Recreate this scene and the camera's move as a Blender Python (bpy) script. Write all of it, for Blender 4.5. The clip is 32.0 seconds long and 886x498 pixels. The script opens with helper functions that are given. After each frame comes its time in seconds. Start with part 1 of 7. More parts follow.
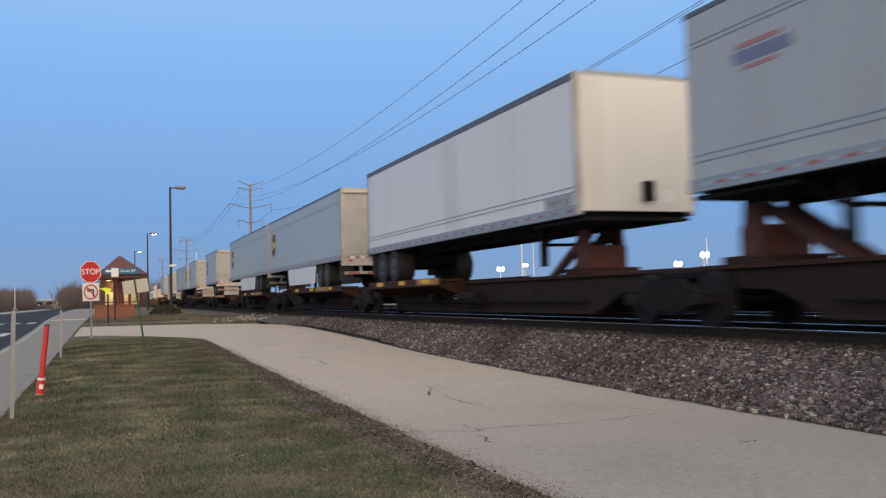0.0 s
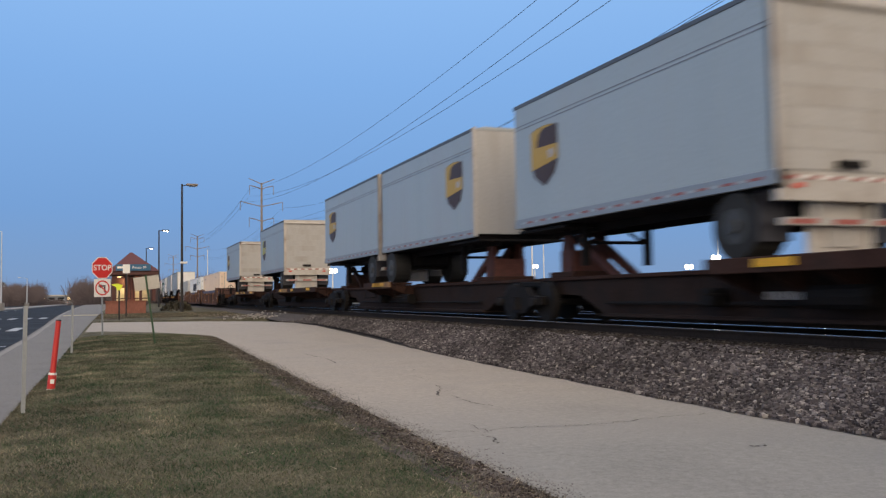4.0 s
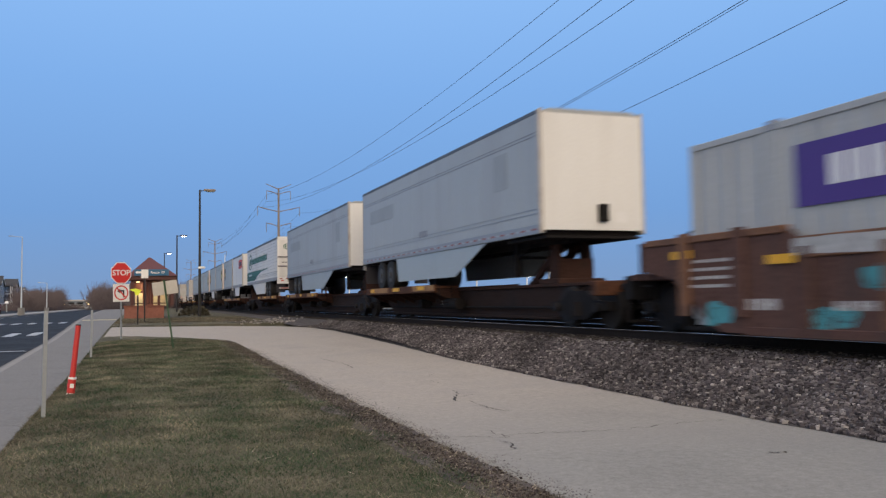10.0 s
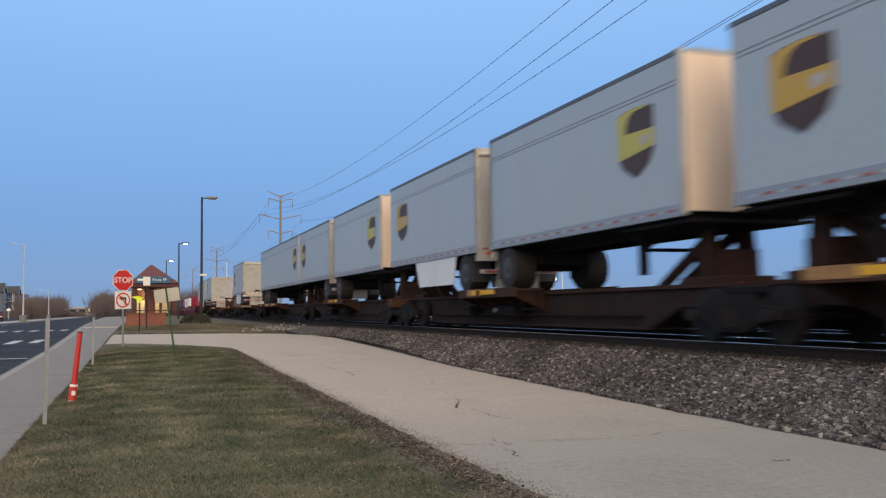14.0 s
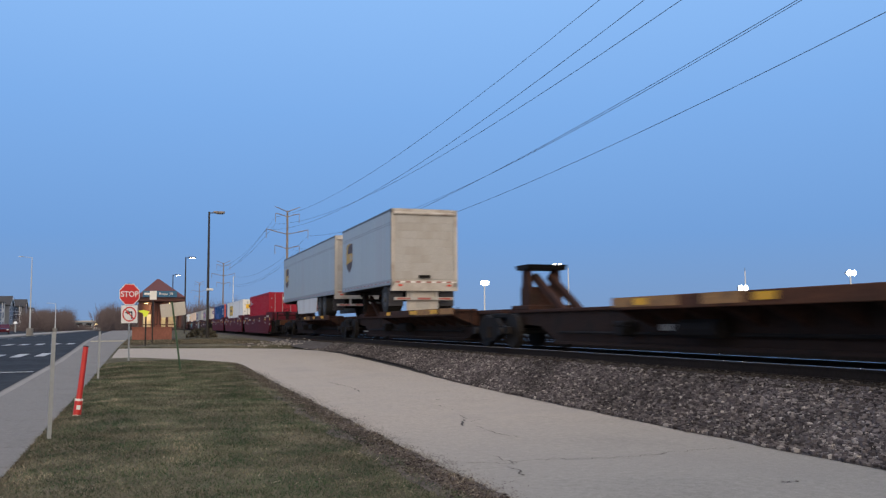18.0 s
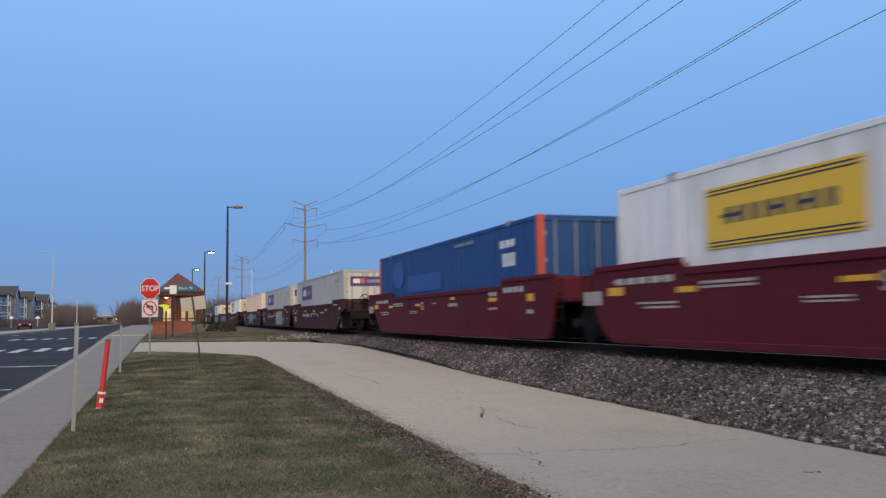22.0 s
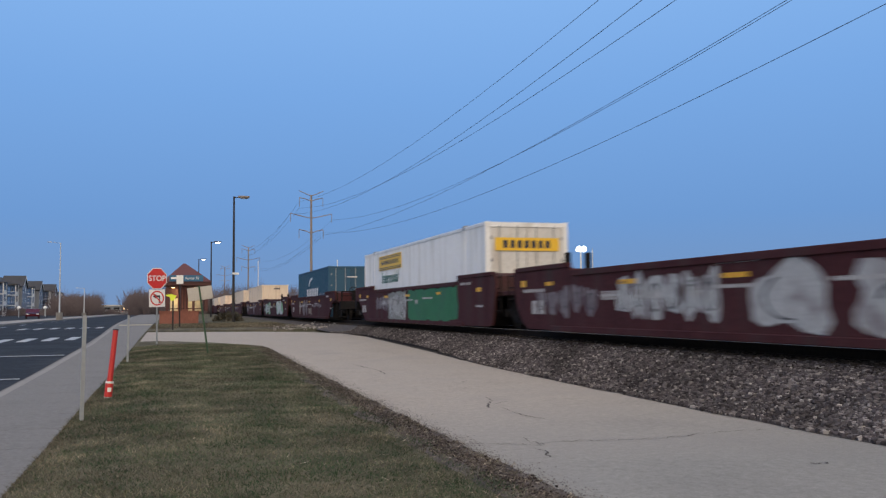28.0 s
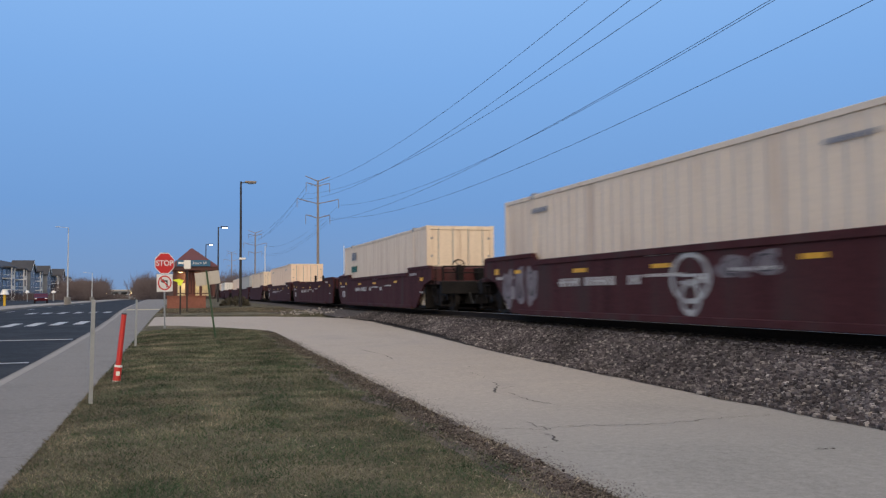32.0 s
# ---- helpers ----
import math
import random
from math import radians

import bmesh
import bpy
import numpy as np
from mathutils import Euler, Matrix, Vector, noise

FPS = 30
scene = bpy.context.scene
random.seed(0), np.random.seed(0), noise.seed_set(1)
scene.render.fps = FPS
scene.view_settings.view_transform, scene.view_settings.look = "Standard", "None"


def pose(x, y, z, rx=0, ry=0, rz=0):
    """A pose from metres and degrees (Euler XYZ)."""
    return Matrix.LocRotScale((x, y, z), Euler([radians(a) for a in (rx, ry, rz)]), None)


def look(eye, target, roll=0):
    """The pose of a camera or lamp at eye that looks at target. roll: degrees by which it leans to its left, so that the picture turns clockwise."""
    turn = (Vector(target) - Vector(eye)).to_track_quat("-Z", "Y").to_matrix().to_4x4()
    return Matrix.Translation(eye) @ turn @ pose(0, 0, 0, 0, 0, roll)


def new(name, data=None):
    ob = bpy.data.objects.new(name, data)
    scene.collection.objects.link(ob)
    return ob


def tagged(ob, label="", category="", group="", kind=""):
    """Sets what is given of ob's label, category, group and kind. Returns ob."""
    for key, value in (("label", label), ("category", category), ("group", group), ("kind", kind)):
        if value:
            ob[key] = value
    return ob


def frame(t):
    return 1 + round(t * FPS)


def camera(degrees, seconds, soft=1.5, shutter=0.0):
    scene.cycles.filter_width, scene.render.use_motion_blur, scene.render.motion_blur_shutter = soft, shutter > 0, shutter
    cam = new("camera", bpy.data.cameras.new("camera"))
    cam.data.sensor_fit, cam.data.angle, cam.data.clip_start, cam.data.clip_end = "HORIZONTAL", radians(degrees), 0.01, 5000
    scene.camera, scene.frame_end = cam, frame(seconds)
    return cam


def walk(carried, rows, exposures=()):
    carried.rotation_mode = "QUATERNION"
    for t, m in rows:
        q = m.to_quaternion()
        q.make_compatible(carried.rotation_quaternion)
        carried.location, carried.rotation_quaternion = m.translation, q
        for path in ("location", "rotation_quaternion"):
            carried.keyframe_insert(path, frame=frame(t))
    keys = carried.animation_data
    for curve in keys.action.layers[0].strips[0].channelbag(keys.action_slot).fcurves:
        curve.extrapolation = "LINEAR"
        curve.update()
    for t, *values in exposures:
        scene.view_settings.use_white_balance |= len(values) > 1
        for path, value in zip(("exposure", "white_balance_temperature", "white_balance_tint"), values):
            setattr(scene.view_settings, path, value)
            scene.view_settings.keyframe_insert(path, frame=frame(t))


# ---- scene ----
import functools

# World: x across the track, y along it away from the camera, z up. The service drive beside the camera is z = 0.
V = 20.787         # speed of the train, metres a second, towards -y
XC = 9.82          # centre line of the track
RZ = 0.88          # top of the rails


def eye_pose(x, y, z, az, up, roll):
    return pose(x, y, z, 0, 0, -az) @ pose(0, 0, 0, 90 + up, 0, 0) @ pose(0, 0, 0, 0, 0, roll)


cam = camera(54.15, 32.0, soft=1.3, shutter=0.42)
walk(cam, [(t, eye_pose(x, y, z, az, up, roll)) for t, x, y, z, az, up, roll in (
    (0.0, 0.035, -0.041, 1.499, 21.14, 3.04, -1.54),
    (0.5, 0.038, -0.042, 1.494, 20.97, 3.03, -1.36),
    (1.0, 0.031, -0.041, 1.501, 20.82, 2.99, -1.29),
    (1.5, 0.036, -0.044, 1.496, 20.66, 3.01, -1.20),
    (2.0, 0.030, -0.038, 1.498, 20.62, 2.98, -1.08),
    (2.5, 0.028, -0.031, 1.495, 20.57, 2.93, -0.93),
    (3.0, 0.029, -0.031, 1.502, 20.62, 2.94, -1.03),
    (3.5, 0.031, -0.036, 1.498, 20.57, 2.99, -0.93),
    (5.5, 0.028, -0.036, 1.505, 20.18, 3.25, -0.78),
    (6.0, 0.023, -0.034, 1.504, 20.09, 3.26, -0.74),
    (6.5, 0.019, -0.030, 1.497, 19.98, 3.25, -0.60),
    (7.0, 0.027, -0.024, 1.502, 19.82, 3.20, -0.52),
    (7.5, 0.025, -0.029, 1.504, 19.66, 3.16, -0.57),
    (8.0, 0.021, -0.040, 1.504, 19.49, 3.16, -0.58),
    (8.5, 0.026, -0.034, 1.504, 19.38, 3.21, -0.65),
    (9.0, 0.022, -0.032, 1.497, 19.31, 3.29, -0.74),
    (9.5, 0.025, -0.029, 1.501, 19.33, 3.33, -0.78),
    (10.0, 0.023, -0.033, 1.501, 19.39, 3.40, -0.83),
    (10.5, 0.025, -0.031, 1.494, 19.43, 3.49, -0.84),
    (11.0, 0.021, -0.030, 1.500, 19.43, 3.55, -0.98),
    (11.5, 0.025, -0.030, 1.495, 19.30, 3.70, -1.05),
    (12.0, 0.018, -0.032, 1.496, 19.18, 3.81, -1.06),
    (12.5, 0.025, -0.032, 1.503, 19.13, 3.93, -1.11),
    (13.0, 0.018, -0.024, 1.497, 19.19, 3.97, -1.06),
    (13.5, 0.023, -0.029, 1.496, 19.19, 3.93, -0.90),
    (14.0, 0.023, -0.028, 1.498, 19.28, 3.90, -0.80),
    (14.5, 0.022, -0.032, 1.500, 19.34, 3.87, -0.70),
    (16.5, 0.017, -0.015, 1.507, 19.38, 4.35, -0.59),
    (17.0, 0.015, -0.022, 1.505, 19.27, 4.59, -0.53),
    (17.5, 0.019, -0.011, 1.505, 19.06, 4.79, -0.41),
    (18.0, 0.026, -0.007, 1.507, 18.87, 4.96, -0.39),
    (18.5, 0.019, -0.008, 1.509, 18.76, 5.06, -0.43),
    (19.0, 0.022, -0.016, 1.499, 18.71, 5.09, -0.48),
    (19.5, 0.015, -0.004, 1.494, 18.67, 5.00, -0.62),
    (20.0, 0.013, -0.008, 1.498, 18.57, 4.84, -0.72),
    (20.5, 0.013, -0.015, 1.498, 18.39, 4.74, -0.73),
    (21.0, 0.015, -0.017, 1.494, 18.08, 4.66, -0.65),
    (21.5, 0.016, -0.023, 1.492, 17.85, 4.60, -0.62),
    (22.0, 0.011, -0.014, 1.497, 17.71, 4.50, -0.68),
    (22.5, 0.011, -0.015, 1.494, 17.66, 4.48, -0.64),
    (23.0, 0.011, -0.013, 1.494, 17.71, 4.43, -0.64),
    (23.5, 0.011, -0.004, 1.492, 17.84, 4.43, -0.63),
    (24.0, 0.008, -0.006, 1.500, 17.93, 4.30, -0.68),
    (24.5, 0.008, -0.009, 1.494, 17.88, 4.25, -0.65),
    (25.0, 0.007, 0.002, 1.495, 17.80, 4.22, -0.73),
    (25.5, 0.001, -0.008, 1.492, 17.62, 4.24, -0.69),
    (27.5, 0.001, -0.001, 1.494, 17.36, 4.03, -0.60),
    (28.0, 0.000, 0.000, 1.496, 17.31, 3.87, -0.58),
    (28.5, -0.005, 0.000, 1.496, 17.26, 3.81, -0.57),
    (29.0, 0.006, -0.008, 1.485, 17.14, 3.80, -0.57),
    (29.5, 0.007, -0.017, 1.487, 17.00, 3.75, -0.55),
    (30.0, 0.002, -0.016, 1.481, 16.95, 3.58, -0.52),
    (30.5, -0.002, 0.001, 1.488, 16.90, 3.36, -0.49),
    (31.0, -0.004, 0.006, 1.484, 16.85, 3.18, -0.36),
    (31.5, -0.004, 0.002, 1.487, 16.85, 3.01, -0.34),
    (32.0, -0.009, 0.001, 1.490, 16.87, 2.92, -0.44),
)], exposures=[(0, 0.30, 7000, 10), (3, 0.22, 6950, 10), (6, 0.17, 6800, 10), (9, 0.12, 6650, 10), (11, 0.28, 6800, 10), (12, 0.20, 6850, 10), (13, 0.32, 7050, 10), (14.5, 0.33, 7000, 10), (17, 0.15, 6650, 10), (20, 0.2, 6550, 10), (24, 0.17, 6750, 10), (28, 0.05, 6500, 10), (29, 0.20, 6700, 10), (30, 0.15, 6600, 10), (31, 0.04, 6550, 10), (32, 0.12, 6650, 10)])

# ---- light: a clear dusk sky, the afterglow low behind the camera ----
world = bpy.data.worlds.new("dusk_sky")
scene.world = world
world.use_nodes = True
wn, wl = world.node_tree.nodes, world.node_tree.links
wn.clear()
w_out, w_bg = wn.new("ShaderNodeOutputWorld"), wn.new("ShaderNodeBackground")
w_co, w_sep = wn.new("ShaderNodeTexCoord"), wn.new("ShaderNodeSeparateXYZ")
w_el, w_az = wn.new("ShaderNodeValToRGB"), wn.new("ShaderNodeValToRGB")
w_dot, w_mix = wn.new("ShaderNodeVectorMath"), wn.new("ShaderNodeMix")
wl.new(w_co.outputs["Generated"], w_sep.inputs[0])
wl.new(w_sep.outputs["Z"], w_el.inputs[0])


def ramp_stops(node, stops):
    el = node.color_ramp.elements
    while len(el) < len(stops):
        el.new(0.5)
    for e, (p, c) in zip(el, stops):
        e.position, e.color = p, (*c, 1)


ramp_stops(w_el, [(0.0, (0.175, 0.285, 0.49)), (0.10, (0.150, 0.312, 0.625)), (0.24, (0.182, 0.378, 0.745)), (0.40, (0.245, 0.465, 0.85)), (1.0, (0.17, 0.36, 0.72))])
w_dot.operation = "DOT_PRODUCT"
w_dot.inputs[1].default_value = (-0.16, -0.86, 0.48)
wl.new(w_co.outputs["Generated"], w_dot.inputs[0])
ramp_stops(w_az, [(0.0, (0, 0, 0)), (0.35, (0.15, 0.15, 0.15)), (0.7, (0.58, 0.58, 0.58)), (1.0, (1, 1, 1))])
wl.new(w_dot.outputs["Value"], w_az.inputs[0])
w_mix.data_type = "RGBA"
wl.new(w_az.outputs[0], w_mix.inputs[0])
wl.new(w_el.outputs[0], w_mix.inputs[6])
w_mix.inputs[7].default_value = (1.54, 1.29, 0.98, 1)
wl.new(w_mix.outputs[2], w_bg.inputs[0])
w_bg.inputs[1].default_value = 1.0
wl.new(w_bg.outputs[0], w_out.inputs[0])

sun = new("afterglow", bpy.data.lights.new("afterglow", "SUN"))
sun.data.energy, sun.data.angle, sun.data.color = 0.55, radians(40), (1.0, 0.79, 0.61)
sun.matrix_world = look((0, 0, 50), (10, 50, 26))


# ---- materials ----
def mat(name, base, rough=0.65, metal=0.0, var=0.18, scale=1.2, fine=18.0, bump=0.15, dirt=None, dirt_amt=0.0, streak=False, world_space=False, emit=0.0, spec=0.5, speck=None, near_tint=None):
    m = bpy.data.materials.new(name)
    m.use_nodes = True
    n, l = m.node_tree.nodes, m.node_tree.links
    b = n["Principled BSDF"]
    b.inputs["Roughness"].default_value, b.inputs["Metallic"].default_value = rough, metal
    b.inputs["Specular IOR Level"].default_value = spec
    b.inputs["Base Color"].default_value = (*base, 1)
    if world_space:
        b.inputs["Diffuse Roughness"].default_value = 1.0
    if emit:
        b.inputs["Emission Color"].default_value, b.inputs["Emission Strength"].default_value = (*base, 1), emit
        return m
    if world_space:
        g = n.new("ShaderNodeNewGeometry")
        co = g.outputs["Position"]
    else:
        g = n.new("ShaderNodeTexCoord")
        info, add = n.new("ShaderNodeObjectInfo"), n.new("ShaderNodeVectorMath")
        sc = n.new("ShaderNodeVectorMath")
        sc.operation = "SCALE"
        sc.inputs[0].default_value = (37, 91, 53)
        l.new(info.outputs["Random"], sc.inputs["Scale"])
        l.new(g.outputs["Object"], add.inputs[0])
        l.new(sc.outputs[0], add.inputs[1])
        co = add.outputs[0]
    if streak:
        mp = n.new("ShaderNodeMapping")
        mp.inputs["Scale"].default_value = (1, 1, 0.12)
        l.new(co, mp.inputs[0])
        co_big = mp.outputs[0]
    else:
        co_big = co
    n1, n2 = n.new("ShaderNodeTexNoise"), n.new("ShaderNodeTexNoise")
    n1.inputs["Scale"].default_value, n1.inputs["Detail"].default_value = scale, 5
    n2.inputs["Scale"].default_value, n2.inputs["Detail"].default_value = fine, 3
    l.new(co_big, n1.inputs["Vector"])
    l.new(co, n2.inputs["Vector"])
    hsv = n.new("ShaderNodeHueSaturation")
    hsv.inputs["Color"].default_value = (*base, 1)
    mr = n.new("ShaderNodeMath")
    mr.operation = "ADD"
    l.new(n1.outputs[0], mr.inputs[0])
    l.new(n2.outputs[0], mr.inputs[1])
    rg = n.new("ShaderNodeMapRange")
    rg.inputs[1].default_value, rg.inputs[2].default_value = 0.6, 1.4
    rg.inputs[3].default_value, rg.inputs[4].default_value = 1 - var, 1 + var
    l.new(mr.outputs[0], rg.inputs[0])
    l.new(rg.outputs[0], hsv.inputs["Value"])
    col = hsv.outputs[0]
    if dirt:
        mx, dr = n.new("ShaderNodeMix"), n.new("ShaderNodeMapRange")
        mx.data_type = "RGBA"
        dr.inputs[1].default_value, dr.inputs[2].default_value = 0.48, 0.72
        dr.inputs[4].default_value = dirt_amt
        l.new(n1.outputs[0], dr.inputs[0])
        l.new(dr.outputs[0], mx.inputs[0])
        l.new(col, mx.inputs[6])
        mx.inputs[7].default_value = (*dirt, 1)
        col = mx.outputs[2]
    if near_tint:
        # a greyer, darker tint nearer than a ragged line across the surface
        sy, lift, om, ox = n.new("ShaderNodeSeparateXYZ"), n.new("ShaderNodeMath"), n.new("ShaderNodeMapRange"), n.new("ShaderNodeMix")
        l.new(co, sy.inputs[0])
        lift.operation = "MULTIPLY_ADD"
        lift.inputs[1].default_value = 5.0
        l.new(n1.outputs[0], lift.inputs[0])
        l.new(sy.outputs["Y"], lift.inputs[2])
        om.inputs[1].default_value, om.inputs[2].default_value, om.inputs[3].default_value, om.inputs[4].default_value = near_tint[1] + 2.5, near_tint[2] + 2.5, 1.0, 0.0
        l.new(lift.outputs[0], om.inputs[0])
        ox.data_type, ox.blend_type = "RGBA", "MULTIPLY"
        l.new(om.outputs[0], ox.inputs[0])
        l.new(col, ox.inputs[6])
        ox.inputs[7].default_value = (*near_tint[0], 1)
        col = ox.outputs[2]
    if speck:
        # small pale and dark grains, each with its own tone
        vo, vr, mx = n.new("ShaderNodeTexVoronoi"), n.new("ShaderNodeMapRange"), n.new("ShaderNodeHueSaturation")
        vo.inputs["Scale"].default_value = speck[0]
        l.new(co, vo.inputs["Vector"])
        sp = n.new("ShaderNodeSeparateColor")
        l.new(vo.outputs["Color"], sp.inputs[0])
        vr.inputs[3].default_value, vr.inputs[4].default_value = 1 - speck[1], 1 + speck[1]
        l.new(sp.outputs[0], vr.inputs[0])
        l.new(vr.outputs[0], mx.inputs["Value"])
        l.new(col, mx.inputs["Color"])
        col = mx.outputs[0]
    l.new(col, b.inputs["Base Color"])
    if bump:
        bp = n.new("ShaderNodeBump")
        bp.inputs["Strength"].default_value, bp.inputs["Distance"].default_value = bump, 0.02
        l.new(n2.outputs[0], bp.inputs["Height"])
        l.new(bp.outputs[0], b.inputs["Normal"])
    return m


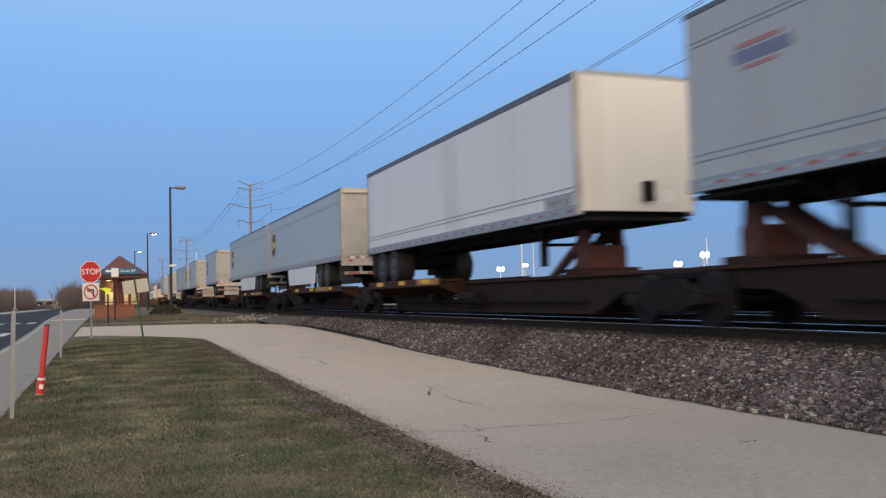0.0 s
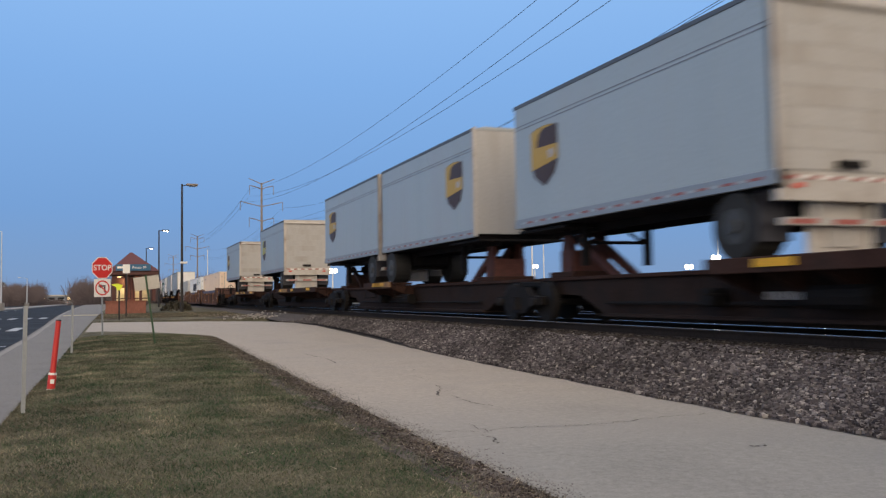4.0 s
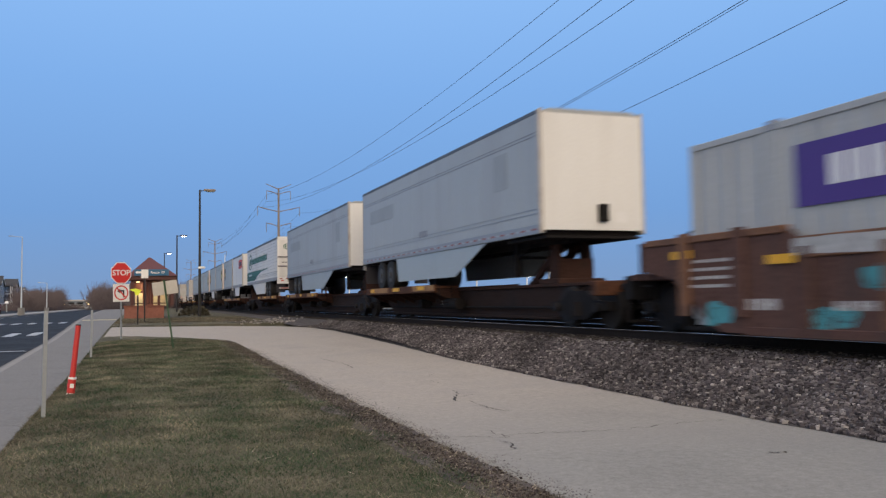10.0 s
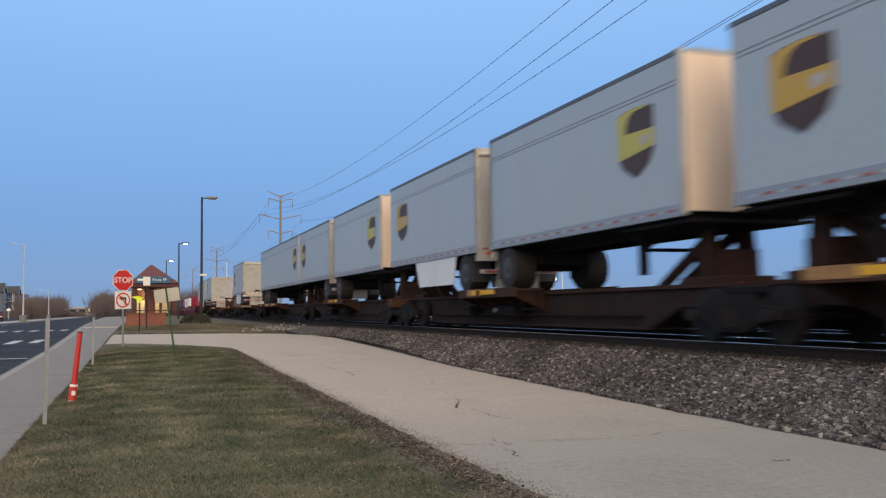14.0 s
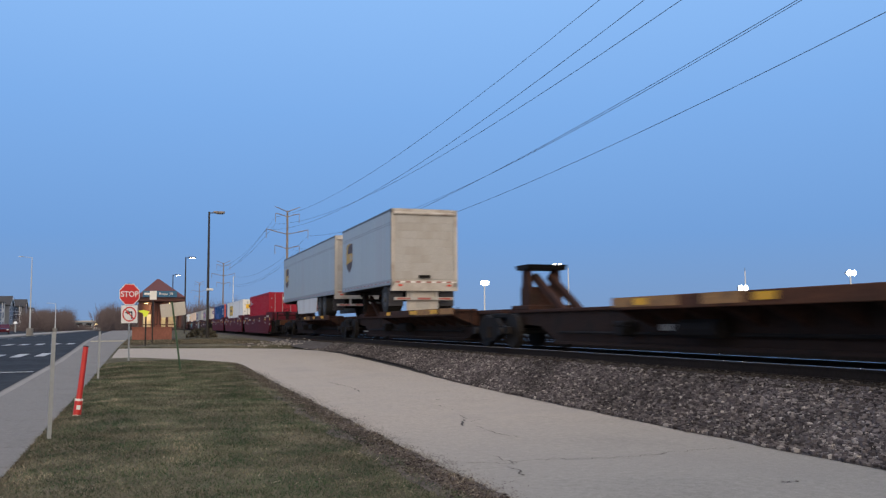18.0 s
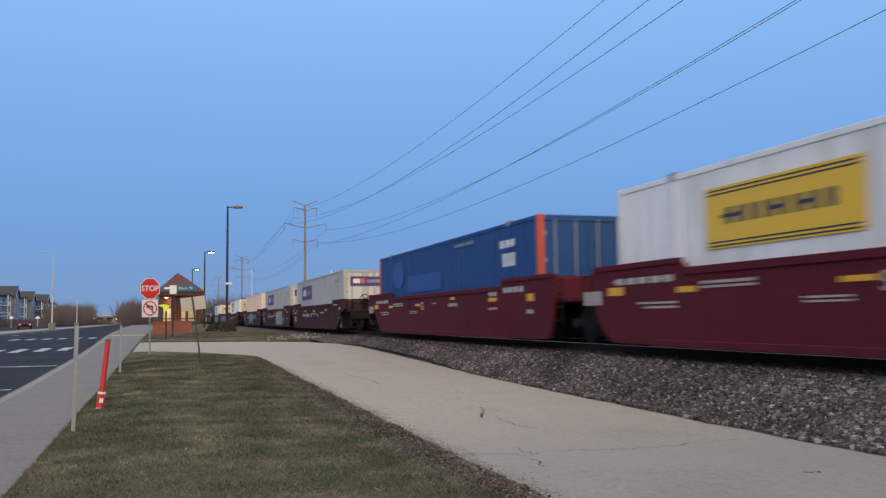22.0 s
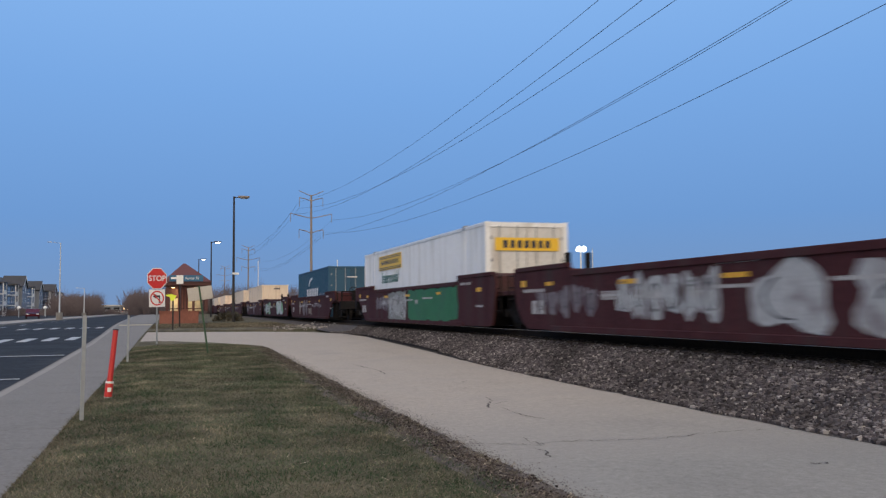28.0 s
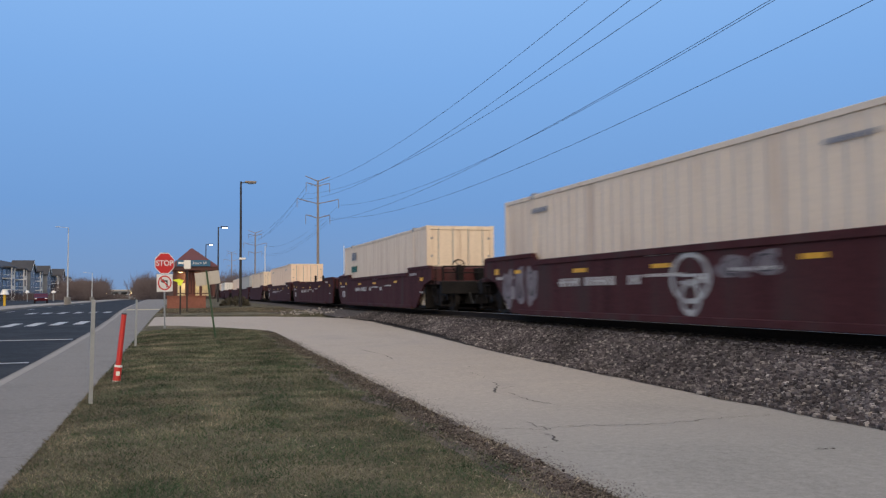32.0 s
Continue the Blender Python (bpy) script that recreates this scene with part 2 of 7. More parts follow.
M = {
    "drive": mat("drive_pavement", (0.310, 0.286, 0.262), 0.9, var=0.20, scale=0.55, fine=11, bump=0.2, dirt=(0.245, 0.232, 0.222), dirt_amt=0.8, world_space=True, speck=(60, 0.10), near_tint=((0.74, 0.80, 0.86), 7.0, 13.0)),
    "crack": mat("crack_shadow", (0.065, 0.058, 0.054), 1.0, var=0.3),
    "walk": mat("sidewalk_concrete", (0.158, 0.157, 0.158), 0.9, var=0.22, scale=0.6, fine=14, bump=0.25, dirt=(0.145, 0.145, 0.145), dirt_amt=0.7, world_space=True, speck=(50, 0.12)),
    "kerb": mat("kerb_concrete", (0.23, 0.228, 0.225), 0.9, var=0.15, world_space=True),
    "road": mat("asphalt", (0.020, 0.023, 0.029), 0.9, var=0.55, scale=0.5, fine=12, bump=0.3, dirt=(0.033, 0.036, 0.042), dirt_amt=0.8, spec=0.18, world_space=True, speck=(9, 0.25)),
    "tactile": mat("pale_yellow_paving", (0.42, 0.37, 0.25), 0.85, var=0.2),
    "lot": mat("far_asphalt", (0.04, 0.045, 0.055), 0.95, var=0.4, scale=0.3, spec=0.02, world_space=True),
    "paint": mat("road_paint", (0.46, 0.46, 0.45), 0.8, var=0.2, fine=30),
    "soil": mat("grass_soil", (0.080, 0.078, 0.056), 1.0, spec=0.1, var=0.55, scale=0.8, fine=14, bump=0.6, dirt=(0.155, 0.138, 0.105), dirt_amt=0.8, world_space=True, speck=(60, 0.4)),
    "mulch": mat("dark_soil", (0.058, 0.048, 0.046), 1.0, var=0.6, scale=2.5, fine=12, bump=0.8, dirt=(0.12, 0.107, 0.10), dirt_amt=0.9, world_space=True, speck=(55, 0.5)),
    "ballast": mat("ballast_base", (0.085, 0.08, 0.083), 1.0, spec=0.1, var=0.45, scale=4, fine=16, bump=0.9, world_space=True),
    "tie": mat("tie_wood", (0.05, 0.04, 0.032), 0.95, spec=0.1, var=0.3, fine=30),
    "rail_side": mat("rail_rust", (0.026, 0.021, 0.019), 0.9, spec=0.1, var=0.3),
    "rail_top": mat("rail_polish", (0.55, 0.56, 0.58), 0.18, 1.0, var=0.06),
    # oil and the shade under the train, both put into one dark colour
    "oily_shade": mat("oily_shaded_ballast", (0.028, 0.024, 0.023), 1.0, spec=0.05, var=0.5, scale=3, fine=18, bump=0.9, world_space=True),
    "flatdark": mat("grimy_red_flatcar", (0.055, 0.028, 0.022), 0.9, spec=0.15, var=0.5, dirt=(0.022, 0.018, 0.016), dirt_amt=0.9, scale=1.6),
    "sill": mat("sooty_brown_sill", (0.034, 0.022, 0.019), 0.9, spec=0.12, var=0.5, dirt=(0.018, 0.016, 0.016), dirt_amt=0.9, scale=1.6),
    "railgrey": mat("dull_roof_rail", (0.13, 0.14, 0.15), 0.5, 0.3, var=0.15),
    "strip": mat("dull_red_reflective_tape", (0.36, 0.10, 0.085), 0.5, var=0.3, dirt=(0.25, 0.22, 0.21), dirt_amt=0.6),
    "black": mat("black_steel", (0.013, 0.012, 0.0125), 0.85, spec=0.15, var=0.3, dirt=(0.026, 0.020, 0.019), dirt_amt=0.6),
    "hitchred": mat("oxide_red_hitch", (0.125, 0.043, 0.033), 0.8, var=0.4, dirt=(0.05, 0.03, 0.025), dirt_amt=0.8, scale=3),
    "under": mat("grimy_underframe", (0.014, 0.0135, 0.0145), 0.9, spec=0.15, var=0.35, dirt=(0.022, 0.018, 0.017), dirt_amt=0.6),
    "flatred": mat("oxide_red_flatcar", (0.105, 0.045, 0.026), 0.9, spec=0.2, var=0.5, dirt=(0.028, 0.02, 0.017), dirt_amt=0.9, scale=1.6),
    "flatyel": mat("faded_yellow_flatcar", (0.36, 0.19, 0.07), 0.8, var=0.5, dirt=(0.08, 0.045, 0.03), dirt_amt=0.9, scale=2.2),
    "yellow": mat("yellow_reflector", (0.80, 0.42, 0.02), 0.5, var=0.2, dirt=(0.34, 0.17, 0.04), dirt_amt=0.5, scale=6),
    "wheel": mat("wheel_steel", (0.022, 0.020, 0.020), 0.75, 0.2, spec=0.2, var=0.3),
    "tyre": mat("tyre_rubber", (0.018, 0.018, 0.018), 0.85, var=0.2),
    "rim": mat("wheel_rim", (0.07, 0.07, 0.068), 0.6, 0.3, var=0.2),
    "alu": mat("trailer_aluminium", (0.425, 0.482, 0.495), 0.42, 0.15, var=0.12, scale=0.6, dirt=(0.38, 0.38, 0.39), dirt_amt=0.5, streak=True, bump=0.03),
    "white": mat("white_painted_panel", (0.74, 0.74, 0.73), 0.42, var=0.06, scale=0.7, dirt=(0.50, 0.47, 0.43), dirt_amt=0.55, streak=True, bump=0.03),
    "grey": mat("grey_painted_panel", (0.40, 0.435, 0.45), 0.45, var=0.07, scale=0.7, dirt=(0.30, 0.30, 0.31), dirt_amt=0.5, streak=True, bump=0.03),
    "warmgrey": mat("worn_grey_door", (0.42, 0.415, 0.41), 0.55, var=0.12, scale=1.3, dirt=(0.28, 0.25, 0.22), dirt_amt=0.65, streak=True, bump=0.06),
    "frame_tan": mat("dull_door_frame", (0.50, 0.475, 0.445), 0.5, 0.2, var=0.15, dirt=(0.2, 0.14, 0.10), dirt_amt=0.7),
    "tan": mat("tan_container_paint", (0.87, 0.70, 0.56), 0.6, var=0.12, scale=2.2, dirt=(0.68, 0.52, 0.40), dirt_amt=0.8, streak=True, bump=0.04),
    "cream": mat("cream_container_paint", (0.78, 0.66, 0.53), 0.6, var=0.15, scale=2.2, dirt=(0.54, 0.42, 0.32), dirt_amt=0.8, streak=True, bump=0.04),
    "cgrey": mat("pale_grey_container_paint", (0.43, 0.45, 0.455), 0.6, var=0.16, scale=2.4, dirt=(0.30, 0.30, 0.30), dirt_amt=0.8, streak=True, bump=0.04),
    "offwhite": mat("off_white_container_paint", (0.82, 0.84, 0.855), 0.6, var=0.10, scale=2.2, dirt=(0.56, 0.57, 0.55), dirt_amt=0.8, streak=True, bump=0.04),
    "doorwhite": mat("dirty_white_door", (0.64, 0.64, 0.63), 0.6, var=0.2, scale=2.0, dirt=(0.32, 0.25, 0.20), dirt_amt=0.85, streak=True, bump=0.05),
    "blueghost": mat("unfaded_blue_patch", (0.012, 0.07, 0.30), 0.5, var=0.12),
    "red": mat("red_container_paint", (0.34, 0.013, 0.034), 0.55, spec=0.25, var=0.15, dirt=(0.24, 0.013, 0.027), dirt_amt=0.6, streak=True, bump=0.04),
    "blue": mat("blue_container_paint", (0.018, 0.075, 0.24), 0.55, spec=0.25, var=0.12, dirt=(0.02, 0.05, 0.14), dirt_amt=0.6, streak=True, bump=0.04),
    "navy": mat("navy_container_paint", (0.030, 0.095, 0.165), 0.55, spec=0.3, var=0.12, dirt=(0.03, 0.065, 0.11), dirt_amt=0.7, streak=True, bump=0.04),
    "orange": mat("orange_red_post", (0.55, 0.085, 0.04), 0.5, var=0.1),
    "wellbrown": mat("oxide_brown_well", (0.118, 0.064, 0.052), 0.9, spec=0.15, var=0.5, dirt=(0.056, 0.043, 0.041), dirt_amt=0.95, scale=2.2, streak=True),
    "wellorange": mat("faded_orange_well", (0.20, 0.095, 0.05), 0.85, var=0.5, dirt=(0.07, 0.04, 0.03), dirt_amt=0.95, scale=1.9),
    "wellred": mat("bright_maroon_well", (0.105, 0.011, 0.020), 0.8, spec=0.2, var=0.35, dirt=(0.060, 0.013, 0.018), dirt_amt=0.8, scale=2.0, streak=True),
    "wellmaroon": mat("dark_maroon_well", (0.068, 0.021, 0.023), 0.85, spec=0.2, var=0.5, dirt=(0.046, 0.036, 0.034), dirt_amt=0.9, scale=2.0, streak=True),
    "mark": mat("white_stencil_paint", (0.50, 0.48, 0.46), 0.8, var=0.3, dirt=(0.16, 0.11, 0.10), dirt_amt=0.8, scale=5),
    "tagwhite": mat("sprayed_white_paint", (0.46, 0.46, 0.45), 0.7, var=0.35, dirt=(0.15, 0.11, 0.11), dirt_amt=0.9, scale=2.5),
    "tagbeige": mat("sprayed_beige_paint", (0.34, 0.29, 0.22), 0.7, var=0.35, dirt=(0.12, 0.07, 0.06), dirt_amt=0.9, scale=2),
    "tagfaint": mat("faint_sprayed_paint", (0.21, 0.18, 0.19), 0.75, var=0.4, dirt=(0.07, 0.04, 0.045), dirt_amt=0.95, scale=2.2),
    "ghostgrey": mat("removed_decal_ghost", (0.33, 0.355, 0.37), 0.5, var=0.1),
    "taggrey": mat("grey_sprayed_ground", (0.27, 0.28, 0.25), 0.75, var=0.6, dirt=(0.10, 0.085, 0.08), dirt_amt=0.9, scale=1.6),
    "tagpale": mat("pale_sprayed_paint", (0.55, 0.57, 0.55), 0.65, var=0.2),
    "faintred": mat("sun_bleached_red_decal", (0.40, 0.18, 0.17), 0.5, var=0.1),
    "faintblue": mat("sun_bleached_blue_decal", (0.13, 0.16, 0.28), 0.5, var=0.15),
    "tagteal": mat("sprayed_teal_paint", (0.07, 0.30, 0.33), 0.6, var=0.3),
    "taggreen": mat("sprayed_green_paint", (0.022, 0.16, 0.055), 0.6, var=0.35, dirt=(0.03, 0.09, 0.05), dirt_amt=0.8, scale=1.2),
    "taglime": mat("sprayed_lime_paint", (0.22, 0.42, 0.22), 0.6, var=0.3),
    "tagblue": mat("sprayed_blue_paint", (0.05, 0.085, 0.18), 0.6, var=0.4, dirt=(0.10, 0.06, 0.05), dirt_amt=0.9, scale=1.5),
    "tagblack": mat("sprayed_black_paint", (0.02, 0.02, 0.022), 0.6, var=0.3),
    "gold": mat("gold_emblem", (0.55, 0.34, 0.06), 0.5, var=0.06),
    "goldlime": mat("faded_lime_gold_emblem", (0.50, 0.45, 0.10), 0.5, var=0.1),
    "brown": mat("brown_emblem", (0.07, 0.035, 0.02), 0.5, var=0.08),
    "purple": mat("purple_decal", (0.075, 0.035, 0.22), 0.45, var=0.06),
    "decalwhite": mat("white_decal", (0.78, 0.78, 0.78), 0.45, var=0.05),
    "decalorange": mat("orange_decal", (0.75, 0.13, 0.06), 0.45, var=0.05),
    "decalyellow": mat("yellow_decal", (0.80, 0.50, 0.03), 0.45, var=0.06),
    "hardware": mat("dull_steel_hardware", (0.16, 0.15, 0.16), 0.5, 0.3, var=0.2),
    "placard": mat("faded_placard", (0.42, 0.25, 0.07), 0.6, var=0.2),
    "decalblack": mat("black_decal", (0.03, 0.03, 0.04), 0.45, var=0.08),
    "decalgreen": mat("green_decal", (0.015, 0.13, 0.085), 0.45, var=0.06),
    "decalteal": mat("teal_decal", (0.03, 0.25, 0.38), 0.45, var=0.06),
    "decalred": mat("red_decal", (0.62, 0.06, 0.03), 0.45, var=0.06),
    "decalgrey": mat("grey_decal", (0.22, 0.23, 0.26), 0.5, var=0.2, dirt=(0.4, 0.4, 0.42), dirt_amt=0.6, scale=4),
    "signred": mat("red_sign_sheeting", (0.62, 0.035, 0.03), 0.35, var=0.05),
    "signwhite": mat("white_sign_sheeting", (0.80, 0.80, 0.78), 0.4, var=0.05),
    "signback": mat("bare_sign_back", (0.50, 0.48, 0.45), 0.45, 0.3, var=0.1),
    "galv": mat("galvanised_steel", (0.36, 0.385, 0.40), 0.55, 0.5, var=0.12),
    "palepole": mat("pale_weathered_pole", (0.50, 0.55, 0.60), 0.6, var=0.08),
    "greenpost": mat("green_painted_post", (0.035, 0.085, 0.045), 0.6, var=0.2),
    "markerred": mat("red_marker_plastic", (0.55, 0.035, 0.03), 0.45, var=0.1),
    "darkpole": mat("dark_bronze_pole", (0.03, 0.028, 0.028), 0.5, 0.3, var=0.15),
    "wood": mat("weathered_steel_mast", (0.26, 0.225, 0.205), 0.8, var=0.15),
    "wire": mat("conductor", (0.02, 0.02, 0.022), 0.6, var=0.05, bump=0),
    "brick": mat("red_brick", (0.24, 0.095, 0.07), 0.85, var=0.25, scale=3, fine=14),
    "roofred": mat("red_metal_roof", (0.125, 0.042, 0.038), 0.6, var=0.12),
    "steelred": mat("maroon_steelwork", (0.085, 0.028, 0.026), 0.6, var=0.12),
    "signblue": mat("blue_station_sign", (0.02, 0.12, 0.24), 0.5, var=0.1),
    "siding": mat("pale_grey_siding", (0.20, 0.235, 0.285), 0.8, var=0.1, scale=0.3),
    "sidingtan": mat("beige_siding", (0.24, 0.255, 0.28), 0.8, var=0.1, scale=0.3),
    "shingle": mat("dark_shingles", (0.06, 0.06, 0.065), 0.9, var=0.25, scale=0.5, fine=6),
    "glassdark": mat("dark_window", (0.02, 0.025, 0.03), 0.1, var=0.1, bump=0),
    "bark": mat("grey_bark", (0.11, 0.085, 0.07), 0.95, var=0.3),
    "twig": mat("bare_twigs", (0.125, 0.102, 0.108), 0.95, var=0.35, fine=3),
    "leafdark": mat("dry_brown_foliage", (0.085, 0.075, 0.05), 0.95, var=0.4, fine=5),
    "carred": mat("dark_red_car_paint", (0.085, 0.012, 0.02), 0.25, 0.2, var=0.04),
    "lamp": mat("lit_lamp_lens", (1.0, 0.95, 0.86), emit=9.0),
    "fluoro": mat("fluorescent_yellow_sheeting", (0.72, 0.85, 0.05), 0.5, var=0.1),
    "litwall": mat("pale_lamplit_wall", (0.62, 0.56, 0.40), 0.7, var=0.25, scale=3),
    "lampwarm": mat("lit_warm_lens", (1.0, 0.72, 0.35), emit=5.0),
    "tail": mat("red_tail_light", (1.0, 0.08, 0.04), emit=2.0),
    "stonepale": mat("pale_limestone", (0.31, 0.285, 0.26), 0.9, var=0.3, fine=9),
    "yellowpost": mat("yellow_bollard_paint", (0.65, 0.40, 0.03), 0.6, var=0.1),
}


def stuff_mat(name, stops, rough=0.95, patchy=0.0):
    """A material whose colour differs from piece to piece of one joined mesh."""
    m = bpy.data.materials.new(name)
    m.use_nodes = True
    n, l = m.node_tree.nodes, m.node_tree.links
    b, g, r = n["Principled BSDF"], n.new("ShaderNodeNewGeometry"), n.new("ShaderNodeValToRGB")
    ramp_stops(r, stops)
    big = n.new("ShaderNodeTexNoise")
    big.inputs["Scale"].default_value = 0.7
    l.new(g.outputs["Position"], big.inputs["Vector"])
    hsv, rg = n.new("ShaderNodeHueSaturation"), n.new("ShaderNodeMapRange")
    rg.inputs[1].default_value, rg.inputs[2].default_value, rg.inputs[3].default_value, rg.inputs[4].default_value = 0.3, 0.7, 0.65, 1.35
    l.new(big.outputs[0], rg.inputs[0])
    l.new(rg.outputs[0], hsv.inputs["Value"])
    mid, a1, a2 = n.new("ShaderNodeTexNoise"), n.new("ShaderNodeMath"), n.new("ShaderNodeMath")
    mid.inputs["Scale"].default_value, mid.inputs["Detail"].default_value = 1.3, 4
    l.new(g.outputs["Position"], mid.inputs["Vector"])
    a1.operation, a2.operation = "MULTIPLY_ADD", "MULTIPLY_ADD"
    a1.inputs[1].default_value, a1.inputs[2].default_value = patchy, -0.5 * patchy
    l.new(mid.outputs[0], a1.inputs[0])
    a2.inputs[1].default_value = 1.0 - 0.3 * min(1.0, patchy)
    l.new(g.outputs["Random Per Island"], a2.inputs[0])
    l.new(a1.outputs[0], a2.inputs[2])
    l.new(a2.outputs[0], r.inputs[0])
    l.new(r.outputs[0], hsv.inputs["Color"])
    l.new(hsv.outputs[0], b.inputs["Base Color"])
    b.inputs["Roughness"].default_value, b.inputs["Specular IOR Level"].default_value = rough, 0.15
    b.inputs["Diffuse Roughness"].default_value = 1.0
    return m


M["stones"] = stuff_mat("ballast_stones", [(0, (0.036, 0.033, 0.037)), (0.35, (0.076, 0.069, 0.077)), (0.7, (0.124, 0.114, 0.122)), (0.92, (0.19, 0.178, 0.183)), (1, (0.38, 0.36, 0.35))])
M["bed"] = mat("bare_bed_soil", (0.06, 0.047, 0.038), 1.0, var=0.5, scale=1.5, fine=10, spec=0.1, world_space=True)
M["grit"] = stuff_mat("drive_grit", [(0, (0.085, 0.083, 0.088)), (0.6, (0.18, 0.175, 0.175)), (1, (0.34, 0.325, 0.31))])
# stones darkened by oil, and by train shade put into their colour
M["oily_shade_stones"] = stuff_mat("oily_shaded_stones", [(0, (0.018, 0.016, 0.015)), (0.6, (0.045, 0.04, 0.038)), (1, (0.10, 0.09, 0.085))])
M["grass"] = stuff_mat("winter_grass", [(0, (0.036, 0.070, 0.037)), (0.30, (0.070, 0.106, 0.060)), (0.56, (0.155, 0.156, 0.110)), (1, (0.37, 0.335, 0.255))], patchy=2.2)
M["straw"] = stuff_mat("dry_straw_grass", [(0, (0.074, 0.076, 0.058)), (0.4, (0.145, 0.132, 0.102)), (1, (0.28, 0.25, 0.20))], patchy=0.8)
M["litter"] = stuff_mat("dead_leaves", [(0, (0.024, 0.020, 0.021)), (0.5, (0.058, 0.047, 0.046)), (0.93, (0.13, 0.115, 0.105)), (1, (0.30, 0.275, 0.25))])


# ---- mesh helpers ----
def part(name, bm, material, parent=None, label="", smooth=False):
    me = bpy.data.meshes.new(name)
    bm.normal_update()
    bm.to_mesh(me)
    bm.free()
    me.materials.append(material)
    if smooth:
        for p in me.polygons:
            p.use_smooth = True
    ob = new(name, me)
    ob.parent = parent
    if label:
        ob["label"] = label
    return ob


def thing(name, label, category, group="", kind="", at=(0, 0, 0)):
    ob = new(name)
    ob.location = at
    return tagged(ob, label, category, group, kind)


def box(bm, x0, x1, y0, y1, z0, z1, bev=0.0):
    tmp = bm if not bev else bmesh.new()
    vs = [tmp.verts.new(c) for c in ((x0, y0, z0), (x1, y0, z0), (x1, y1, z0), (x0, y1, z0), (x0, y0, z1), (x1, y0, z1), (x1, y1, z1), (x0, y1, z1))]
    for f in ((0, 3, 2, 1), (4, 5, 6, 7), (0, 1, 5, 4), (1, 2, 6, 5), (2, 3, 7, 6), (3, 0, 4, 7)):
        tmp.faces.new([vs[i] for i in f])
    if bev:
        bmesh.ops.bevel(tmp, geom=tmp.edges[:], offset=bev, segments=1, affect="EDGES")
        merge(bm, tmp)
    return bm


def merge(bm, tmp):
    mp = {v: bm.verts.new(v.co) for v in tmp.verts}
    for f in tmp.faces:
        bm.faces.new([mp[v] for v in f.verts])
    tmp.free()


def B(*boxes, bev=0.0):
    bm = bmesh.new()
    for b in boxes:
        box(bm, *b, bev=bev)
    return bm


def tube(bm, a, b, r, r2=None, seg=8):
    """A closed round bar from a to b."""
    a, b = Vector(a), Vector(b)
    r2 = r if r2 is None else r2
    q = (b - a).to_track_quat("Z", "Y")
    rings = []
    for c, rr in ((a, r), (b, r2)):
        rings.append([bm.verts.new(c + q @ Vector((math.cos(k * 2 * math.pi / seg) * rr, math.sin(k * 2 * math.pi / seg) * rr, 0))) for k in range(seg)])
    for k in range(seg):
        bm.faces.new((rings[0][k], rings[0][(k + 1) % seg], rings[1][(k + 1) % seg], rings[1][k]))
    bm.faces.new(rings[0][::-1])
    bm.faces.new(rings[1])
    return bm


def prism(bm, poly, axis, lo, hi):
    """A polygon drawn out along an axis. axis x: poly in (y, z); y: in (x, z); z: in (x, y)."""
    def at(p, d):
        return {"x": (d, p[0], p[1]), "y": (p[0], d, p[1]), "z": (p[0], p[1], d)}[axis]
    a, b = [bm.verts.new(at(p, lo)) for p in poly], [bm.verts.new(at(p, hi)) for p in poly]
    n = len(poly)
    bm.faces.new(a[::-1])
    bm.faces.new(b)
    for k in range(n):
        bm.faces.new((a[k], a[(k + 1) % n], b[(k + 1) % n], b[k]))
    bmesh.ops.recalc_face_normals(bm, faces=bm.faces[:])
    return bm


def sheet(name, verts, faces, material, label="", category="", kind="structure"):
    me = bpy.data.meshes.new(name)
    me.from_pydata(verts, [], faces)
    me.materials.append(material)
    ob = new(name, me)
    return tagged(ob, label, category, "", kind)


GY = (-60, 10, 22, 30, 40, 50, 80, 3000)
GZ = (0, 0, 0.10, 0.22, 0.36, 0.46, 0.58, 0.62)


def gz(y):
    return float(np.interp(y, GY, GZ))


# ---- the ground and what is laid on it ----
def paved(x, y):
    if x < -1.3 and x > -48:
        return y < 260
    return drive_left(y) < x < 7.4 and y < 46


def wob(y, k, amp):
    return amp * (noise.noise((y * 1.1, k, 0)) + 0.6 * noise.noise((y * 4.0, k, 3)))


DL_Y, DL_X = (0, 29, 30.4, 31.2, 32.2, 33.2, 34.2, 35.2, 36), (3.0, 3.05, 2.95, 2.5, 2.15, 1.6, 0.6, -0.9, -1.26)


def drive_left(y):
    return float(np.interp(y, DL_Y, DL_X)) + (wob(y, 1, 0.05) if y < 30 else 0)


def drive_right(y):
    return float(np.interp(y, (0, 16, 20, 26, 36, 39.5, 42, 44, 46), (7.2, 7.2, 7.3, 7.6, 7.85, 7.5, 6.4, 4.0, -1.2))) + wob(y, 9, 0.06)


def ground_z(x, y):
    z = gz(y)
    if x < -1.3 or paved(x, y):
        return z - 0.10
    if x > 7.4:
        return z - 0.12
    n = noise.noise((x * 0.5, y * 0.5, 0)) * 0.03
    edge = min(1.0, max(0.0, min(x + 1.3, drive_left(y) - x) / 0.8)) if y < 36 else 0.4
    return z + 0.015 + edge * (0.06 + n)


